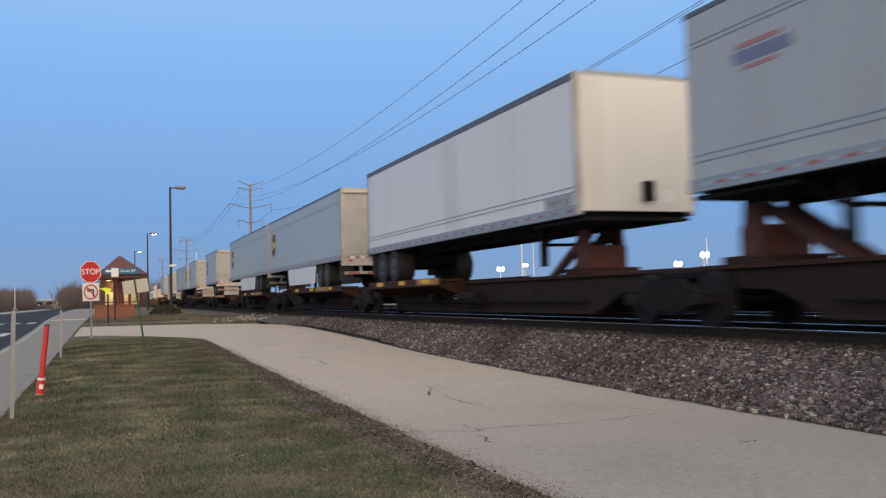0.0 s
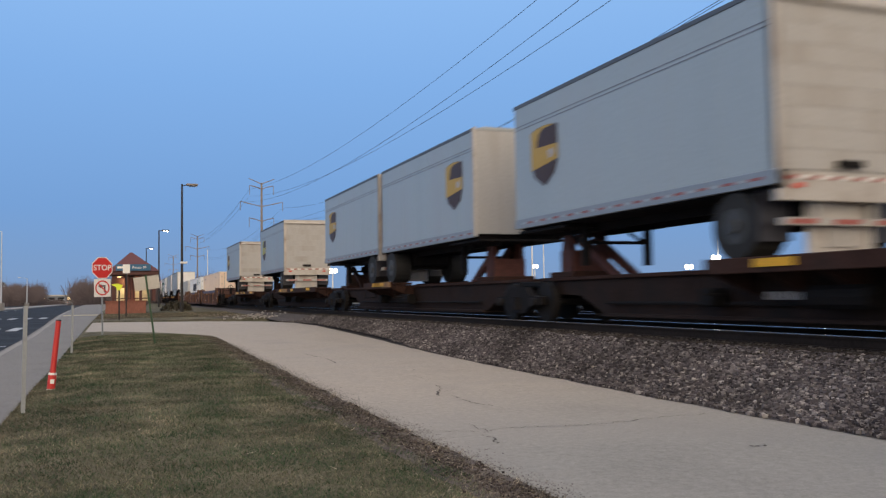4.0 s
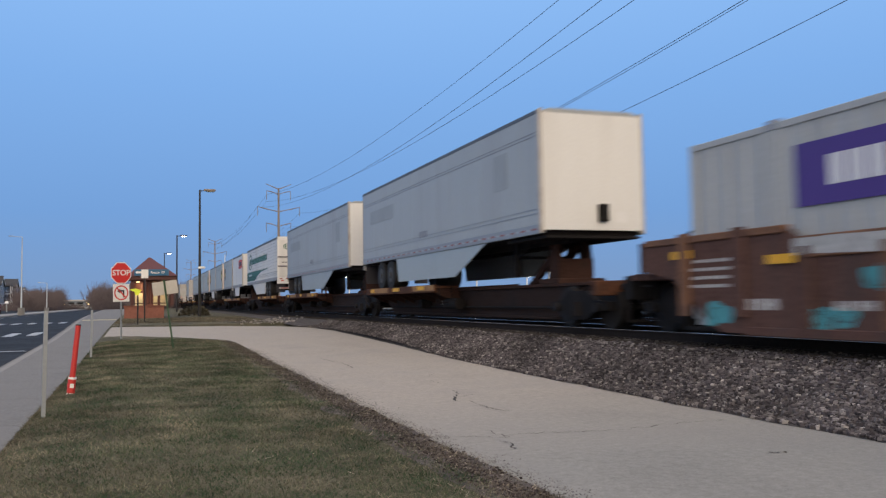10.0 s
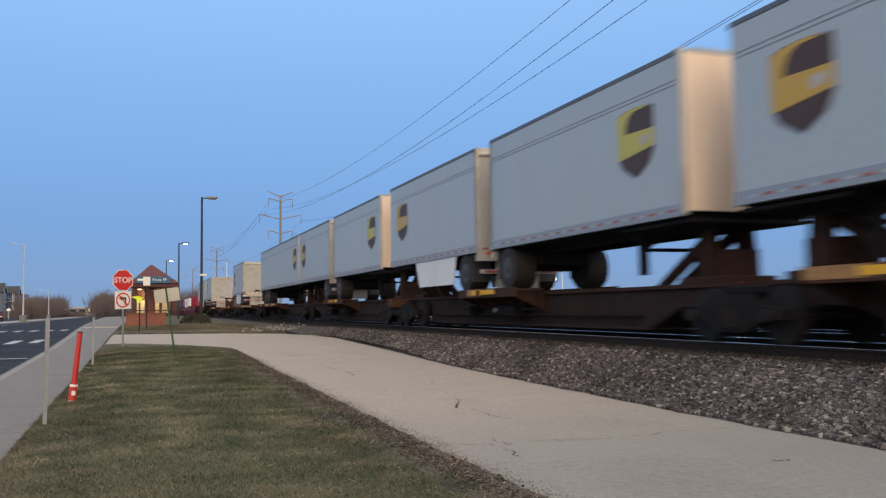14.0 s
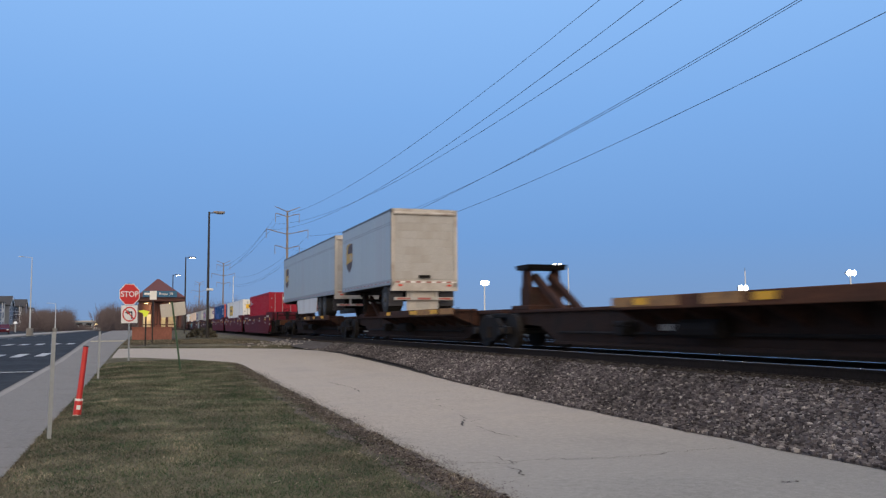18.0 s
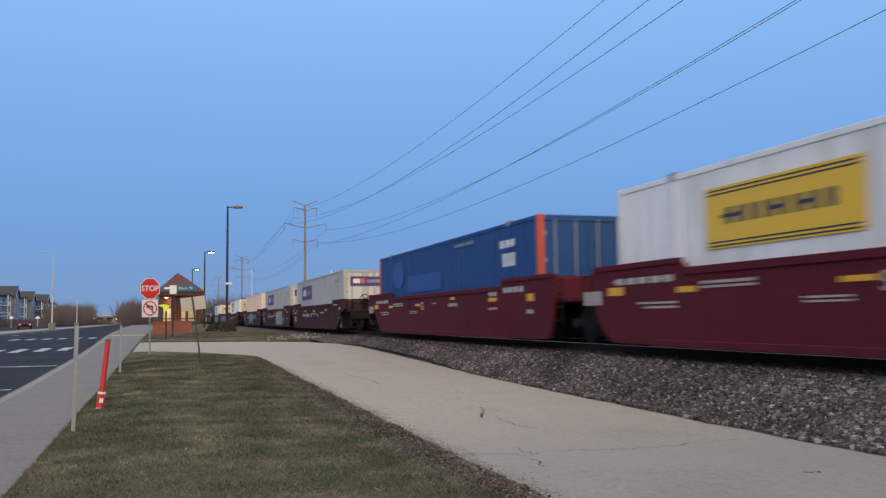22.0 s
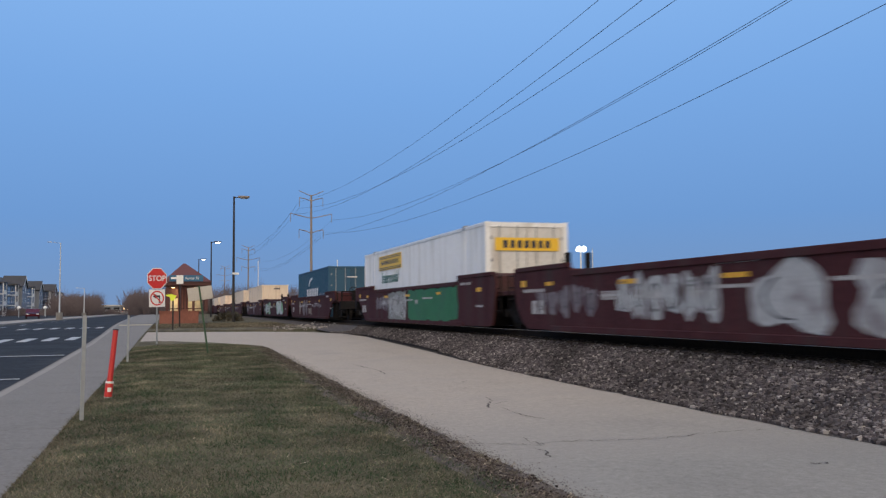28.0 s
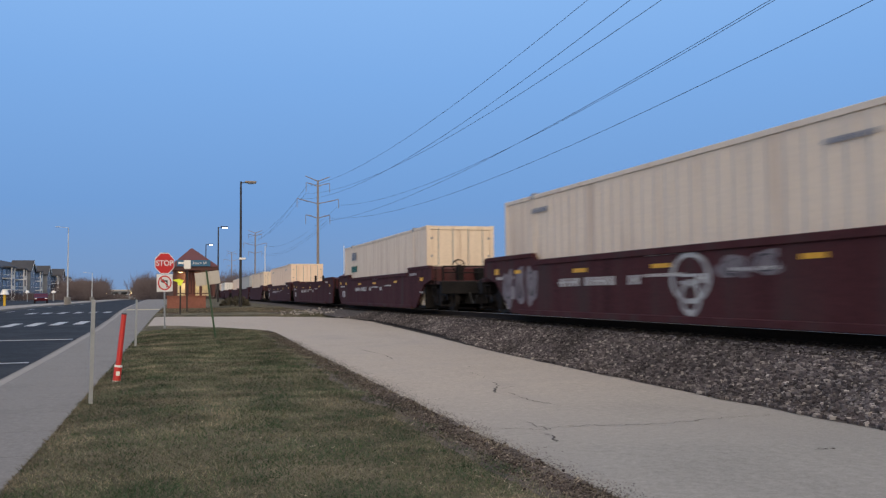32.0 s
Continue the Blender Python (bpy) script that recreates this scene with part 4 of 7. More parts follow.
def flat_unit(u0, u1, hitches=(), ends=(False, False), style=0, bare=6.1):
    """One platform of an articulated trailer car between the trucks at u0 and u1: a spine with bracketed side decks."""
    L = u1 - u0
    rng = random.Random(int(u0 * 10))
    c = on_train(thing("trailer_flatcar", ("rusty oxide-red" if style else "rusty yellow-edged") + " articulated spine flatcar for road trailers", "railcar", "trailer flatcars"), u0)
    e0, e1 = 0.25, L - 0.25
    paint = M["flatdark" if style else "flatred"]
    d0, d1 = (2.0 if not ends[0] else 2.9), L - (2.0 if not ends[1] else 2.9)
    for hy, hd, *turn in hitches:
        if hd > 0:
            d1 = min(d1, hy - u0 - bare)
        else:
            d0 = max(d0, hy - u0 + bare)
    part("center_sill", prism(bmesh.new(), [(e0, DECK - 0.17), (e1, DECK - 0.17), (e1, 1.52), (e1 - 1.8, 1.45), (e1 - 2.8, 1.06), (e0 + 2.8, 1.06), (e0 + 1.8, 1.45), (e0, 1.52)], "x", -0.55, 0.55), M["sill"], c, "deep grimy centre sill")
    part("sill_flange", B((-0.66, 0.66, e0 + 2.8, e1 - 2.8, 1.03, 1.09)), M["sill"], c)
    part("spine_cover", B((-0.62, 0.62, e0, e1, DECK - 0.165, DECK - 0.09), bev=0.01), M["flatdark"], c, "rusty top plate of the spine")
    for sx in (-1, 1):
        x0, x1 = sorted((sx * 1.36, sx * 0.64))
        dk = part("side_deck", B((x0, x1, d0, d1, DECK - 0.08, DECK - 0.005), bev=0.01), paint, c, "rusty steel side deck")
        x0, x1 = sorted((sx * 1.40, sx * 1.33))
        part("deck_edge", B((x0, x1, d0, d1, DECK - 0.20, DECK + 0.03), bev=0.012), paint, dk, "rust-brown deck edge")
        y = d0
        while y < d1 - 1.2:
            ln = rng.uniform(0.9, 2.6)
            if rng.random() < (0.4 if style else 0.85):
                x0, x1 = sorted((sx * 1.402, sx * 1.412))
                part("edge_strip", B((x0, x1, y, min(d1, y + ln), DECK - 0.15, DECK + 0.025)), M["flatyel"], dk, "worn yellow deck edge")
            y += ln + rng.uniform(0.2, 1.1)
        n = int((d1 - d0) / 1.05)
        for k in range(n + 1):
            a = d0 + 0.1 + (d1 - d0 - 0.2) * k / n
            part("bracket", prism(bmesh.new(), [(sx * 0.56, DECK - 0.09), (sx * 1.33, DECK - 0.09), (sx * 1.33, DECK - 0.22), (sx * 0.56, 1.42)], "y", a - 0.035, a + 0.035), M["flatdark"], c)
        if sx < 0:
            for k in range(3):
                a = d0 + 1.0 + (d1 - d0 - 2.6) * k / 2 + rng.uniform(-0.4, 0.4)
                part("reflector", B((-1.422, -1.413, a, a + rng.uniform(0.45, 0.8), DECK - 0.12, DECK + 0.0)), M["yellow"], dk)
        for yy in (d0 - 0.15, d1 + 0.15):
            part("grab_iron", tube(tube(tube(bmesh.new(), (sx * 1.3, yy, 1.45), (sx * 1.3, yy, 2.0), 0.016, seg=5), (sx * 1.3, yy, 1.45), (sx * 0.9, yy, 1.45), 0.016, seg=5), (sx * 0.9, yy, 1.45), (sx * 0.9, yy, 1.9), 0.016, seg=5), M["black"], c)
    part("air_tank", tube(bmesh.new(), (-0.86, L * 0.45, 1.40), (-0.86, L * 0.45 + 1.1, 1.40), 0.17, seg=10), M["black"], c)
    part("brake_valve", B((-0.95, -0.6, L * 0.62, L * 0.62 + 0.35, 1.25, 1.55), bev=0.03), M["black"], c)
    part("train_pipe", tube(bmesh.new(), (-0.64, e0 + 3, 1.30), (-0.64, e1 - 3, 1.30), 0.035, seg=6), M["black"], c)
    bars(c, -0.553, L * 0.52, L * 0.52 + 1.1, 1.36, 1.48, "mark", 7, 0, "lettering", "faded white stencil bars")
    bogie(c, 0.0 if not ends[0] else 1.3)
    if ends[0]:
        coupler(c, 0.1, -0.9)
        part("end_sill", B((-1.3, 1.3, 0.1, 0.3, 1.55, DECK - 0.1), bev=0.02), M["flatred"], c)
    if ends[1]:
        bogie(c, L - 1.3)
        coupler(c, L - 0.1, 0.9)
        part("end_sill", B((-1.3, 1.3, L - 0.3, L - 0.1, 1.55, DECK - 0.1), bev=0.02), M["flatred"], c)
    part("articulation_plate", B((-0.75, 0.75, -0.55, 0.55, DECK - 0.30, DECK - 0.16), bev=0.03), M["under"], c)
    for y, d, *turn in hitches:
        hitch(c, y - u0, turn[0] if turn else -d, paint="hitchred" if y < 112 or 370 < y < 380 else "flatdark")
    return c


# stencils on the near wall: from, to, low, high, and the bars in them (none: a reflector)
MARKS_RED = ((8.6, 9.4, 1.70, 1.98, 3), (7.7, 8.3, 1.87, 2.03, 0), (6.0, 8.1, 2.07, 2.19, 5), (5.9, 7.2, 1.69, 1.73, 12), (5.9, 7.0, 1.61, 1.65, 10), (5.3, 5.86, 1.87, 1.97, 0), (3.8, 5.2, 1.99, 2.04, 14), (3.8, 5.2, 1.92, 1.96, 14), (1.46, 2.07, 1.89, 1.97, 0), (1.9, 2.8, 1.70, 1.73, 9), (1.9, 2.8, 1.64, 1.67, 9), (-0.4, 0.0, 1.94, 1.97, 3), (-2.5, -1.6, 1.82, 1.92, 4), (-2.3, -1.9, 2.02, 2.10, 0), (-5.8, -5.2, 2.04, 2.18, 2), (-5.8, -5.2, 1.90, 2.00, 0), (-5.8, -5.2, 1.68, 1.74, 6), (-7.6, -6.2, 2.10, 2.24, 4), (-8.25, -7.85, 1.86, 2.04, 0), (-8.2, -7.8, 1.56, 1.66, 3))
MARKS_BROWN = ((6.0, 6.75, 1.30, 1.46, 3), (4.3, 5.0, 1.30, 1.42, 4), (2.75, 3.9, 1.29, 1.42, 7), (-4.9, -4.1, 1.30, 1.42, 4), (-7.6, -6.9, 1.5, 1.62, 4))
MARKS_MAROON = ((7.1, 7.95, 1.32, 1.64, 2), (8.2, 8.5, 1.98, 2.14, 0), (6.6, 7.0, 1.98, 2.07, 0), (7.1, 8.4, 1.84, 1.92, 8), (3.2, 4.3, 1.62, 1.80, 4), (1.6, 3.0, 1.63, 1.81, 5), (2.85, 3.5, 1.92, 2.01, 0), (0.6, 1.1, 1.63, 1.81, 2), (-0.9, 0.5, 1.76, 1.82, 14), (-0.75, 0.4, 2.15, 2.20, 9), (-0.5, 0.15, 1.92, 2.0, 0), (-1.6, -1.2, 1.63, 1.79, 2), (-3.4, -2.2, 1.80, 1.86, 10), (-4.4, -3.9, 1.93, 2.01, 0), (-7.4, -6.4, 2.16, 2.24, 5), (-8.3, -7.9, 1.94, 2.06, 0), (-8.4, -7.8, 1.5, 1.56, 5))


def well_unit(uc, style, first=False, last=False, tags=(), name_label="", plain=False):
    """One well of an articulated container car, centred at uc."""
    body = M[style]
    lab = {"wellbrown": "rust-brown ribbed", "wellred": "bright maroon", "wellmaroon": "dark maroon"}[style]
    c = on_train(thing("well_car", name_label or lab + " articulated container well car", "railcar", "container well cars"), uc)
    X, T = 1.48, 2.27
    ribbed = style == "wellbrown"
    hi = T + 0.17
    ye = 9.4 if last else 8.95
    prof = [(-9.4, hi), (-6.2, hi), (-6.05, T), (5.6, T), (5.75, hi - 0.04), (ye, hi)]
    prof += [(9.4, 1.95), (8.5, 1.80), (7.45, 1.05), (7.2, 0.96)] if last else [(ye, 1.9), (8.78, 1.45), (8.55, 1.2), (8.3, 1.03), (8.1, 0.96)]
    prof += [(-7.1, 0.96), (-7.3, 1.0), (-8.4, 1.80), (-9.4, 1.95)] if first else [(-8.8, 0.96), (-9.1, 1.0), (-9.2, 1.2), (-9.4, 1.9)]
    for sx in (-1, 1):
        x0, x1 = sorted((sx * X, sx * (X - 0.07)))
        w = part("side_wall", prism(bmesh.new(), prof, "x", x0, x1), body, c)
        x0, x1 = sorted((sx * (X + 0.035), sx * (X - 0.10)))
        part("top_chord", B((x0, x1, -6.02, 5.58, T - (0.27 if ribbed else 0.11), T + 0.02), bev=0.012), M["wellorange"] if ribbed else body, w)
        part("bottom_chord", B((x0, x1, -6.7, 6.7, 0.93, 1.06), bev=0.012), body, w)
        for y0, y1 in ((-9.2, -6.2), (5.8, ye - 0.15)):
            part("end_chord", B((x0, x1, y0, y1, hi - 0.08, hi + 0.03), bev=0.012), M["wellorange"] if ribbed else body, w)
        if ribbed:
            for k in range(-6, 7):
                xa, xb = sorted((sx * (X + 0.003), sx * (X + 0.07)))
                part("post", B((xa, xb, k * 1.35 - 0.07, k * 1.35 + 0.07, 1.07, T - 0.12) if abs(k) < 5 else (xa, xb, k * 1.35 - 0.12, k * 1.35 + 0.12, 1.2, T + 0.24)), M["wellorange"] if k % 3 == 0 else body, w)
        if sx > 0 or plain:
            continue
        for a in (-6.3, 6.3):
            part("stacking_lug", tube(bmesh.new(), (-X + 0.02, a, 2.36), (-X + 0.14, a, 2.36), 0.11, seg=12), body, w)
        for a, b2, z0, z1, q in MARKS_BROWN if ribbed else MARKS_RED if style == "wellred" else MARKS_MAROON:
            if q:
                bars(w, -X - 0.003, a, b2, z0, z1, "mark", q, 0, "lettering", "worn white stencil bars", 0.3)
            else:
                part("reflector", B((-X - 0.009, -X - 0.003, a, b2, z0, z1)), M["yellow"], w, "yellow reflector")
        for a in (-8.3, -5.2, -1.6, 2.2, 5.6, 7.9) if ribbed else ():
            zt = (hi if abs(a) > 6.5 else T) - 0.20
            part("reflector", B((-X - 0.041, -X - 0.036, a, a + 0.55, zt - 0.13, zt)), M["yellow"], w)
        rng = random.Random(int(uc))
        for a, n in ((-8.9, 3), (7.0, 4)) if ribbed else ():
            for k in range(n):
                bars(w, -X - 0.003, a, a + rng.uniform(0.7, 1.3), 2.03 - 0.13 * k, 2.08 - 0.13 * k, "mark", rng.randint(7, 11), 0, "lettering", "small white stencil bars")
        if style == "wellred":
            stencil(w, "53", -X - 0.004, 1.2, 1.87, 0.34)
    part("well_floor", B((-1.4, 1.4, -8.3, 8.3, 0.97, 1.03), (-1.4, 1.4, -8.36, -8.28, 0.97, 1.9), (-1.4, 1.4, 8.28, 8.36, 0.97, 1.9)), M["under"], c)
    for e in (-1, 1):
        y0, y1 = sorted((e * 8.38, e * 9.95))
        pl = part("end_platform", B((-1.35, 1.35, y0, y1, 1.80, 1.92), bev=0.015), body, c, "painted end platform")
        part("draft_sill", B((-0.42, 0.42, y0, y1, 1.12, 1.795), bev=0.015), M["under"], pl)
        part("bulkhead", prism(bmesh.new(), [(e * 8.4, 1.92), (e * 9.1, 1.92), (e * 9.0, 2.36), (e * 8.4, 2.46)], "x", -1.36, 1.36), body, c)
        for sx in () if plain else (-1, 1):
            bm = bmesh.new()
            for a in (9.22, 9.58):
                tube(bm, (sx * 1.38, e * a, 1.3), (sx * 1.38, e * a, 2.45 if (first and e < 0) or (last and e > 0) else 2.35), 0.02, seg=6)
            for k in range(4):
                tube(bm, (sx * 1.38, e * 9.22, 1.4 + 0.3 * k), (sx * 1.38, e * 9.58, 1.4 + 0.3 * k), 0.016, seg=6)
            part("ladder", bm, M["black"], c, "black end ladder with rungs")
        if e > 0 and not last:
            for x in (0.35, 0.95):
                part("brake_post", B((x - 0.07, x + 0.07, 9.55, 9.72, 1.92, 2.95), bev=0.02), M["black"], c, "upright dark brake post")
        if (first and e < 0) or (last and e > 0):
            bm = bmesh.new()
            for k in range(16):
                a, b = 2 * math.pi * k / 16, 2 * math.pi * (k + 1) / 16
                tube(bm, (-0.45 + 0.23 * math.cos(a), e * 9.3, 2.44 + 0.23 * math.sin(a)), (-0.45 + 0.23 * math.cos(b), e * 9.3, 2.44 + 0.23 * math.sin(b)), 0.022, seg=5)
            for k in range(4):
                a = math.pi * k / 2 + 0.5
                tube(bm, (-0.45, e * 9.3, 2.44), (-0.45 + 0.23 * math.cos(a), e * 9.3, 2.44 + 0.23 * math.sin(a)), 0.016, seg=5)
            bw = part("brake_wheel", bm, M["black"], c, "thin spoked brake wheel")
            part("hub", tube(bmesh.new(), (-0.45, e * 9.3 - 0.05, 2.44), (-0.45, e * 9.3 + 0.05, 2.44), 0.05, seg=8), M["under"], bw)
            part("valve_box", B((0.2, 0.8, e * 9.2 - 0.25, e * 9.2 + 0.25, 1.92, 2.38), bev=0.04), M["under"], c)
            part("brake_stand", B((-0.55, -0.35, e * 9.45 - 0.1, e * 9.4 + 0.1, 1.92, 2.46)), M["black"], c, "brake wheel stand")
            part("grab_rail", tube(tube(tube(bmesh.new(), (-1.2, e * 9.8, 1.92), (-1.2, e * 9.8, 2.42), 0.025), (1.2, e * 9.8, 1.92), (1.2, e * 9.8, 2.42), 0.025), (-1.2, e * 9.8, 2.42), (1.2, e * 9.8, 2.42), 0.025), M["black"], c)
    for e in [q for q, on in ((-1, first), (1, last)) if on]:
        y0, y1 = sorted((e * 9.95, e * 10.2))
        eb = part("end_beam", B((-1.35, 1.35, y0, y1, 1.46, 1.9), bev=0.02), M["under"], c, "grimy end beam")
        for x in (-1.15, 1.15):
            for z0, z1 in ((1.05, 1.46),):
                part("step_bracket", B((x - 0.2, x - 0.16, e * 10.08 - 0.02, e * 10.08 + 0.02, z0, z1), (x + 0.16, x + 0.2, e * 10.08 - 0.02, e * 10.08 + 0.02, z0, z1), (x - 0.2, x + 0.2, e * 10.08 - 0.04, e * 10.08 + 0.04, z0, z0 + 0.05)), M["black"], eb)
            part("guard_post", tube(bmesh.new(), (x, e * 9.75, 1.92), (x, e * 9.75, 2.42), 0.03, seg=6), M["black"], c, "upright end rail post")
        part("guard_rail", tube(bmesh.new(), (-1.15, e * 9.75, 2.20), (1.15, e * 9.75, 2.20), 0.022, seg=6), M["black"], c)
        part("reservoir", tube(bmesh.new(), (-0.95, e * 8.75, 2.10), (0.5, e * 8.75, 2.10), 0.17, seg=12), M["under"], c, "dark air reservoir across the platform")
        bm, pv = bmesh.new(), Vector((-0.35, e * 10.2, 1.5))
        for k in range(1, 7):
            q = Vector((-0.35, e * (10.2 + 0.13 * k), 1.5 - 0.36 * math.sin(math.pi * k / 6.5)))
            tube(bm, pv, q, 0.03, seg=6)
            pv = q
        part("air_hose", bm, M["tyre"], c, "drooping black air hose")
    if first:
        bogie(c, -8.75)
        coupler(c, -9.9, -1.0)
    bogie(c, 8.75 if last else 9.5)
    if last:
        coupler(c, 9.9, 1.0)
    for tag in tags:
        tag(c)
    return c


def stencil(parent, text, x, y, z, size, material="mark", label="worn white stencilled figures"):
    """White stencilled figures on the near wall."""
    cu = bpy.data.curves.new("stencil", "FONT")
    cu.body, cu.size, cu.extrude, cu.align_x, cu.align_y, cu.offset = text, size, 0.002, "CENTER", "CENTER", 0.008
    tmp = bpy.data.objects.new("tmp", cu)
    me = bpy.data.meshes.new_from_object(tmp)
    bpy.data.objects.remove(tmp)
    me.materials.clear()
    me.materials.append(M[material])
    ob = new("stencil", me)
    ob.parent = parent
    ob.matrix_local = pose(x, y, z, 90, 0, -90)
    ob["label"] = label


# sprayed lettering: rough plain shapes, near side of the well wall
def patch(y0, y1, z0, z1, material, label="sprayed paint patch"):
    def go(c):
        rng = random.Random(int(y0 * 70 + z0 * 9))
        chord = z0 > 1.9        # sprayed over the wide top chord
        lo, hi, zb, zt = (-1.5185, -1.512, 2.03, 2.26) if chord else (-1.4852, -1.482, z0, z1)
        j = min(0.07, (z1 - z0) * 0.12)
        n = max(3, int((y1 - y0) / 0.35))
        rim = [(y0 + (y1 - y0) * k / n, zb + rng.uniform(-j, j)) for k in range(n + 1)] + [(y1 + rng.uniform(0, 2 * j), zb + (zt - zb) * q) for q in (0.3, 0.6)] + [(y1 - (y1 - y0) * k / n, zt + rng.uniform(-j, j)) for k in range(n + 1)] + [(y0 - rng.uniform(0, 2 * j), zt - (zt - zb) * q) for q in (0.3, 0.6)]
        part("sprayed_patch", prism(bmesh.new(), rim, "x", lo, hi), M[material], c, label)
    return go


def scrawl(y0, y1, z0, z1, material, seed, n=9, label="sprayed graffiti lettering", outline=True):
    """Bulging letter-like blobs side by side in the box, with loose dark strokes over them."""
    def go(c):
        rng = random.Random(seed)
        w = (y1 - y0) / n
        for k in range(n):
            cy, cz = y0 + w * (k + 0.5), (z0 + z1) / 2 + rng.uniform(-0.06, 0.06)
            ry, rz = w * rng.uniform(0.42, 0.58), (z1 - z0) * rng.uniform(0.40, 0.52)
            p0, p1 = rng.uniform(0, 6.3), rng.uniform(0, 6.3)
            rim = []
            for i in range(20):
                a = 2 * math.pi * i / 20
                r = 1 + 0.16 * math.sin(3 * a + p0) + 0.10 * math.sin(5 * a + p1)
                r /= max(abs(math.cos(a)), abs(math.sin(a))) ** 0.6
                rim.append((cy + ry * r * math.cos(a) * 0.9, min(2.2, max(1.02, cz + rz * r * math.sin(a) * 0.9))))
            bm = bmesh.new()
            x = -1.4860 - 0.0008 * (k % 3)
            bm.faces.new([bm.verts.new((x, *q)) for q in rim][::-1])
            g = part("graffiti", bm, M[material], c, label)
            if not outline:
                continue
            bm = bmesh.new()
            for s in range(rng.randint(1, 3)):
                a0, a1, sc = rng.uniform(0, 6.3), rng.uniform(1.6, 4.6), rng.uniform(0.35, 0.75)
                prev, t = None, rng.uniform(0.03, 0.06)
                for i in range(9):
                    a = a0 + a1 * i / 8
                    cur = [bm.verts.new((x - 0.003 - 0.0006 * s, cy + math.cos(a) * ry * q, min(2.2, max(1.02, cz + math.sin(a) * rz * q)))) for q in (sc + t, sc - t)]
                    if prev:
                        bm.faces.new((prev[0], cur[0], cur[1], prev[1]))
                    prev = cur
            part("graffiti_stroke", bm, M["tagblack"], g)
    return go


def letters(text, y, z, size):
    """Hand-sprayed readable letters on the near wall."""
    def go(c):
        cu = bpy.data.curves.new("graffiti", "FONT")
        cu.body, cu.size, cu.extrude, cu.align_x, cu.align_y, cu.offset, cu.shear = text, size * 1.35, 0.003, "CENTER", "CENTER", 0.06, -0.12
        tmp = bpy.data.objects.new("tmp", cu)
        me = bpy.data.meshes.new_from_object(tmp)
        bpy.data.objects.remove(tmp)
        me.materials.clear()
        me.materials.append(M["tagpale"])
        ob = new("graffiti", me)
        ob.parent = c
        ob.matrix_local = pose(-1.4945, y, z, 90, 0, -90) @ Matrix.Diagonal((1.6, 1, 1, 1))
        ob["label"] = "pale sprayed letters with a lime halo"
    return go


def ring_face(y, z):
    """A pale hollow sprayed face: a ring and two short strokes."""
    def go(c):
        bm = bmesh.new()
        for ro, ri, sy, sz, oz in ((0.62, 0.50, 1.0, 0.72, 0.12), (0.36, 0.24, 0.9, 0.9, -0.22)):
            pv = None
            for k in range(25):
                a = 2 * math.pi * k / 24
                cur = [bm.verts.new((-1.4875, y + r * sy * math.cos(a), z + oz + r * sz * math.sin(a))) for r in (ro, ri)]
                if pv:
                    bm.faces.new((pv[0], cur[0], cur[1], pv[1]))
                pv = cur
        part("graffiti", bm, M["tagwhite"], c, "pale sprayed ring-shaped face")
        for k in range(2):
            part("graffiti_stroke", B((-1.492, -1.487, y - 0.3, y + 0.3, z + 0.02 + 0.12 * k, z + 0.07 + 0.12 * k)), M["tagwhite"], c)
    return go


# ---- loads ----
def bars(parent, x, y0, y1, z0, z1, material, n, slant=0.0, name="lettering", label="plain lettering bars", gap=0.25):
    """A row of n upright bars that stands in for a word on the near side (x is the face)."""
    w = (y1 - y0) / n
    rng = random.Random(int(abs(y0 * 31 + z0 * 17)) + n)
    big = z1 - z0 >= 0.3
    bm, made = bmesh.new(), None
    for k in range(n):
        a, b = y0 + k * w, y0 + (k + 1 - gap) * w
        h = rng.choice((0, 0, 1, 2))
        prism(bm, [(a, z0), (b, z0), (b + slant, z1), (a + slant, z1)], "x", x - 0.004, x)
        if h and not big:
            zc = z0 + (z1 - z0) * 0.5
            prism(bm, [(b, zc - 0.12 * (z1 - z0)), (b + w * gap, zc - 0.12 * (z1 - z0)), (b + w * gap, zc + 0.12 * (z1 - z0)), (b, zc + 0.12 * (z1 - z0))], "x", x - 0.004, x)
        if big:
            made, bm = part(name, bm, M[material], parent, label), bmesh.new()
    if big:
        bm.free()
        return made
    made = part(name, bm, M[material], parent, label)
    made["kind"] = "stuff"
    return made


def end_panel(parent, y, d, x0, x1, z0, z1, material, name="decal", label=""):
    a, b = sorted((y, y + d * 0.006))
    return part(name, B((x0, x1, a, b, z0, z1)), M[material], parent, label)


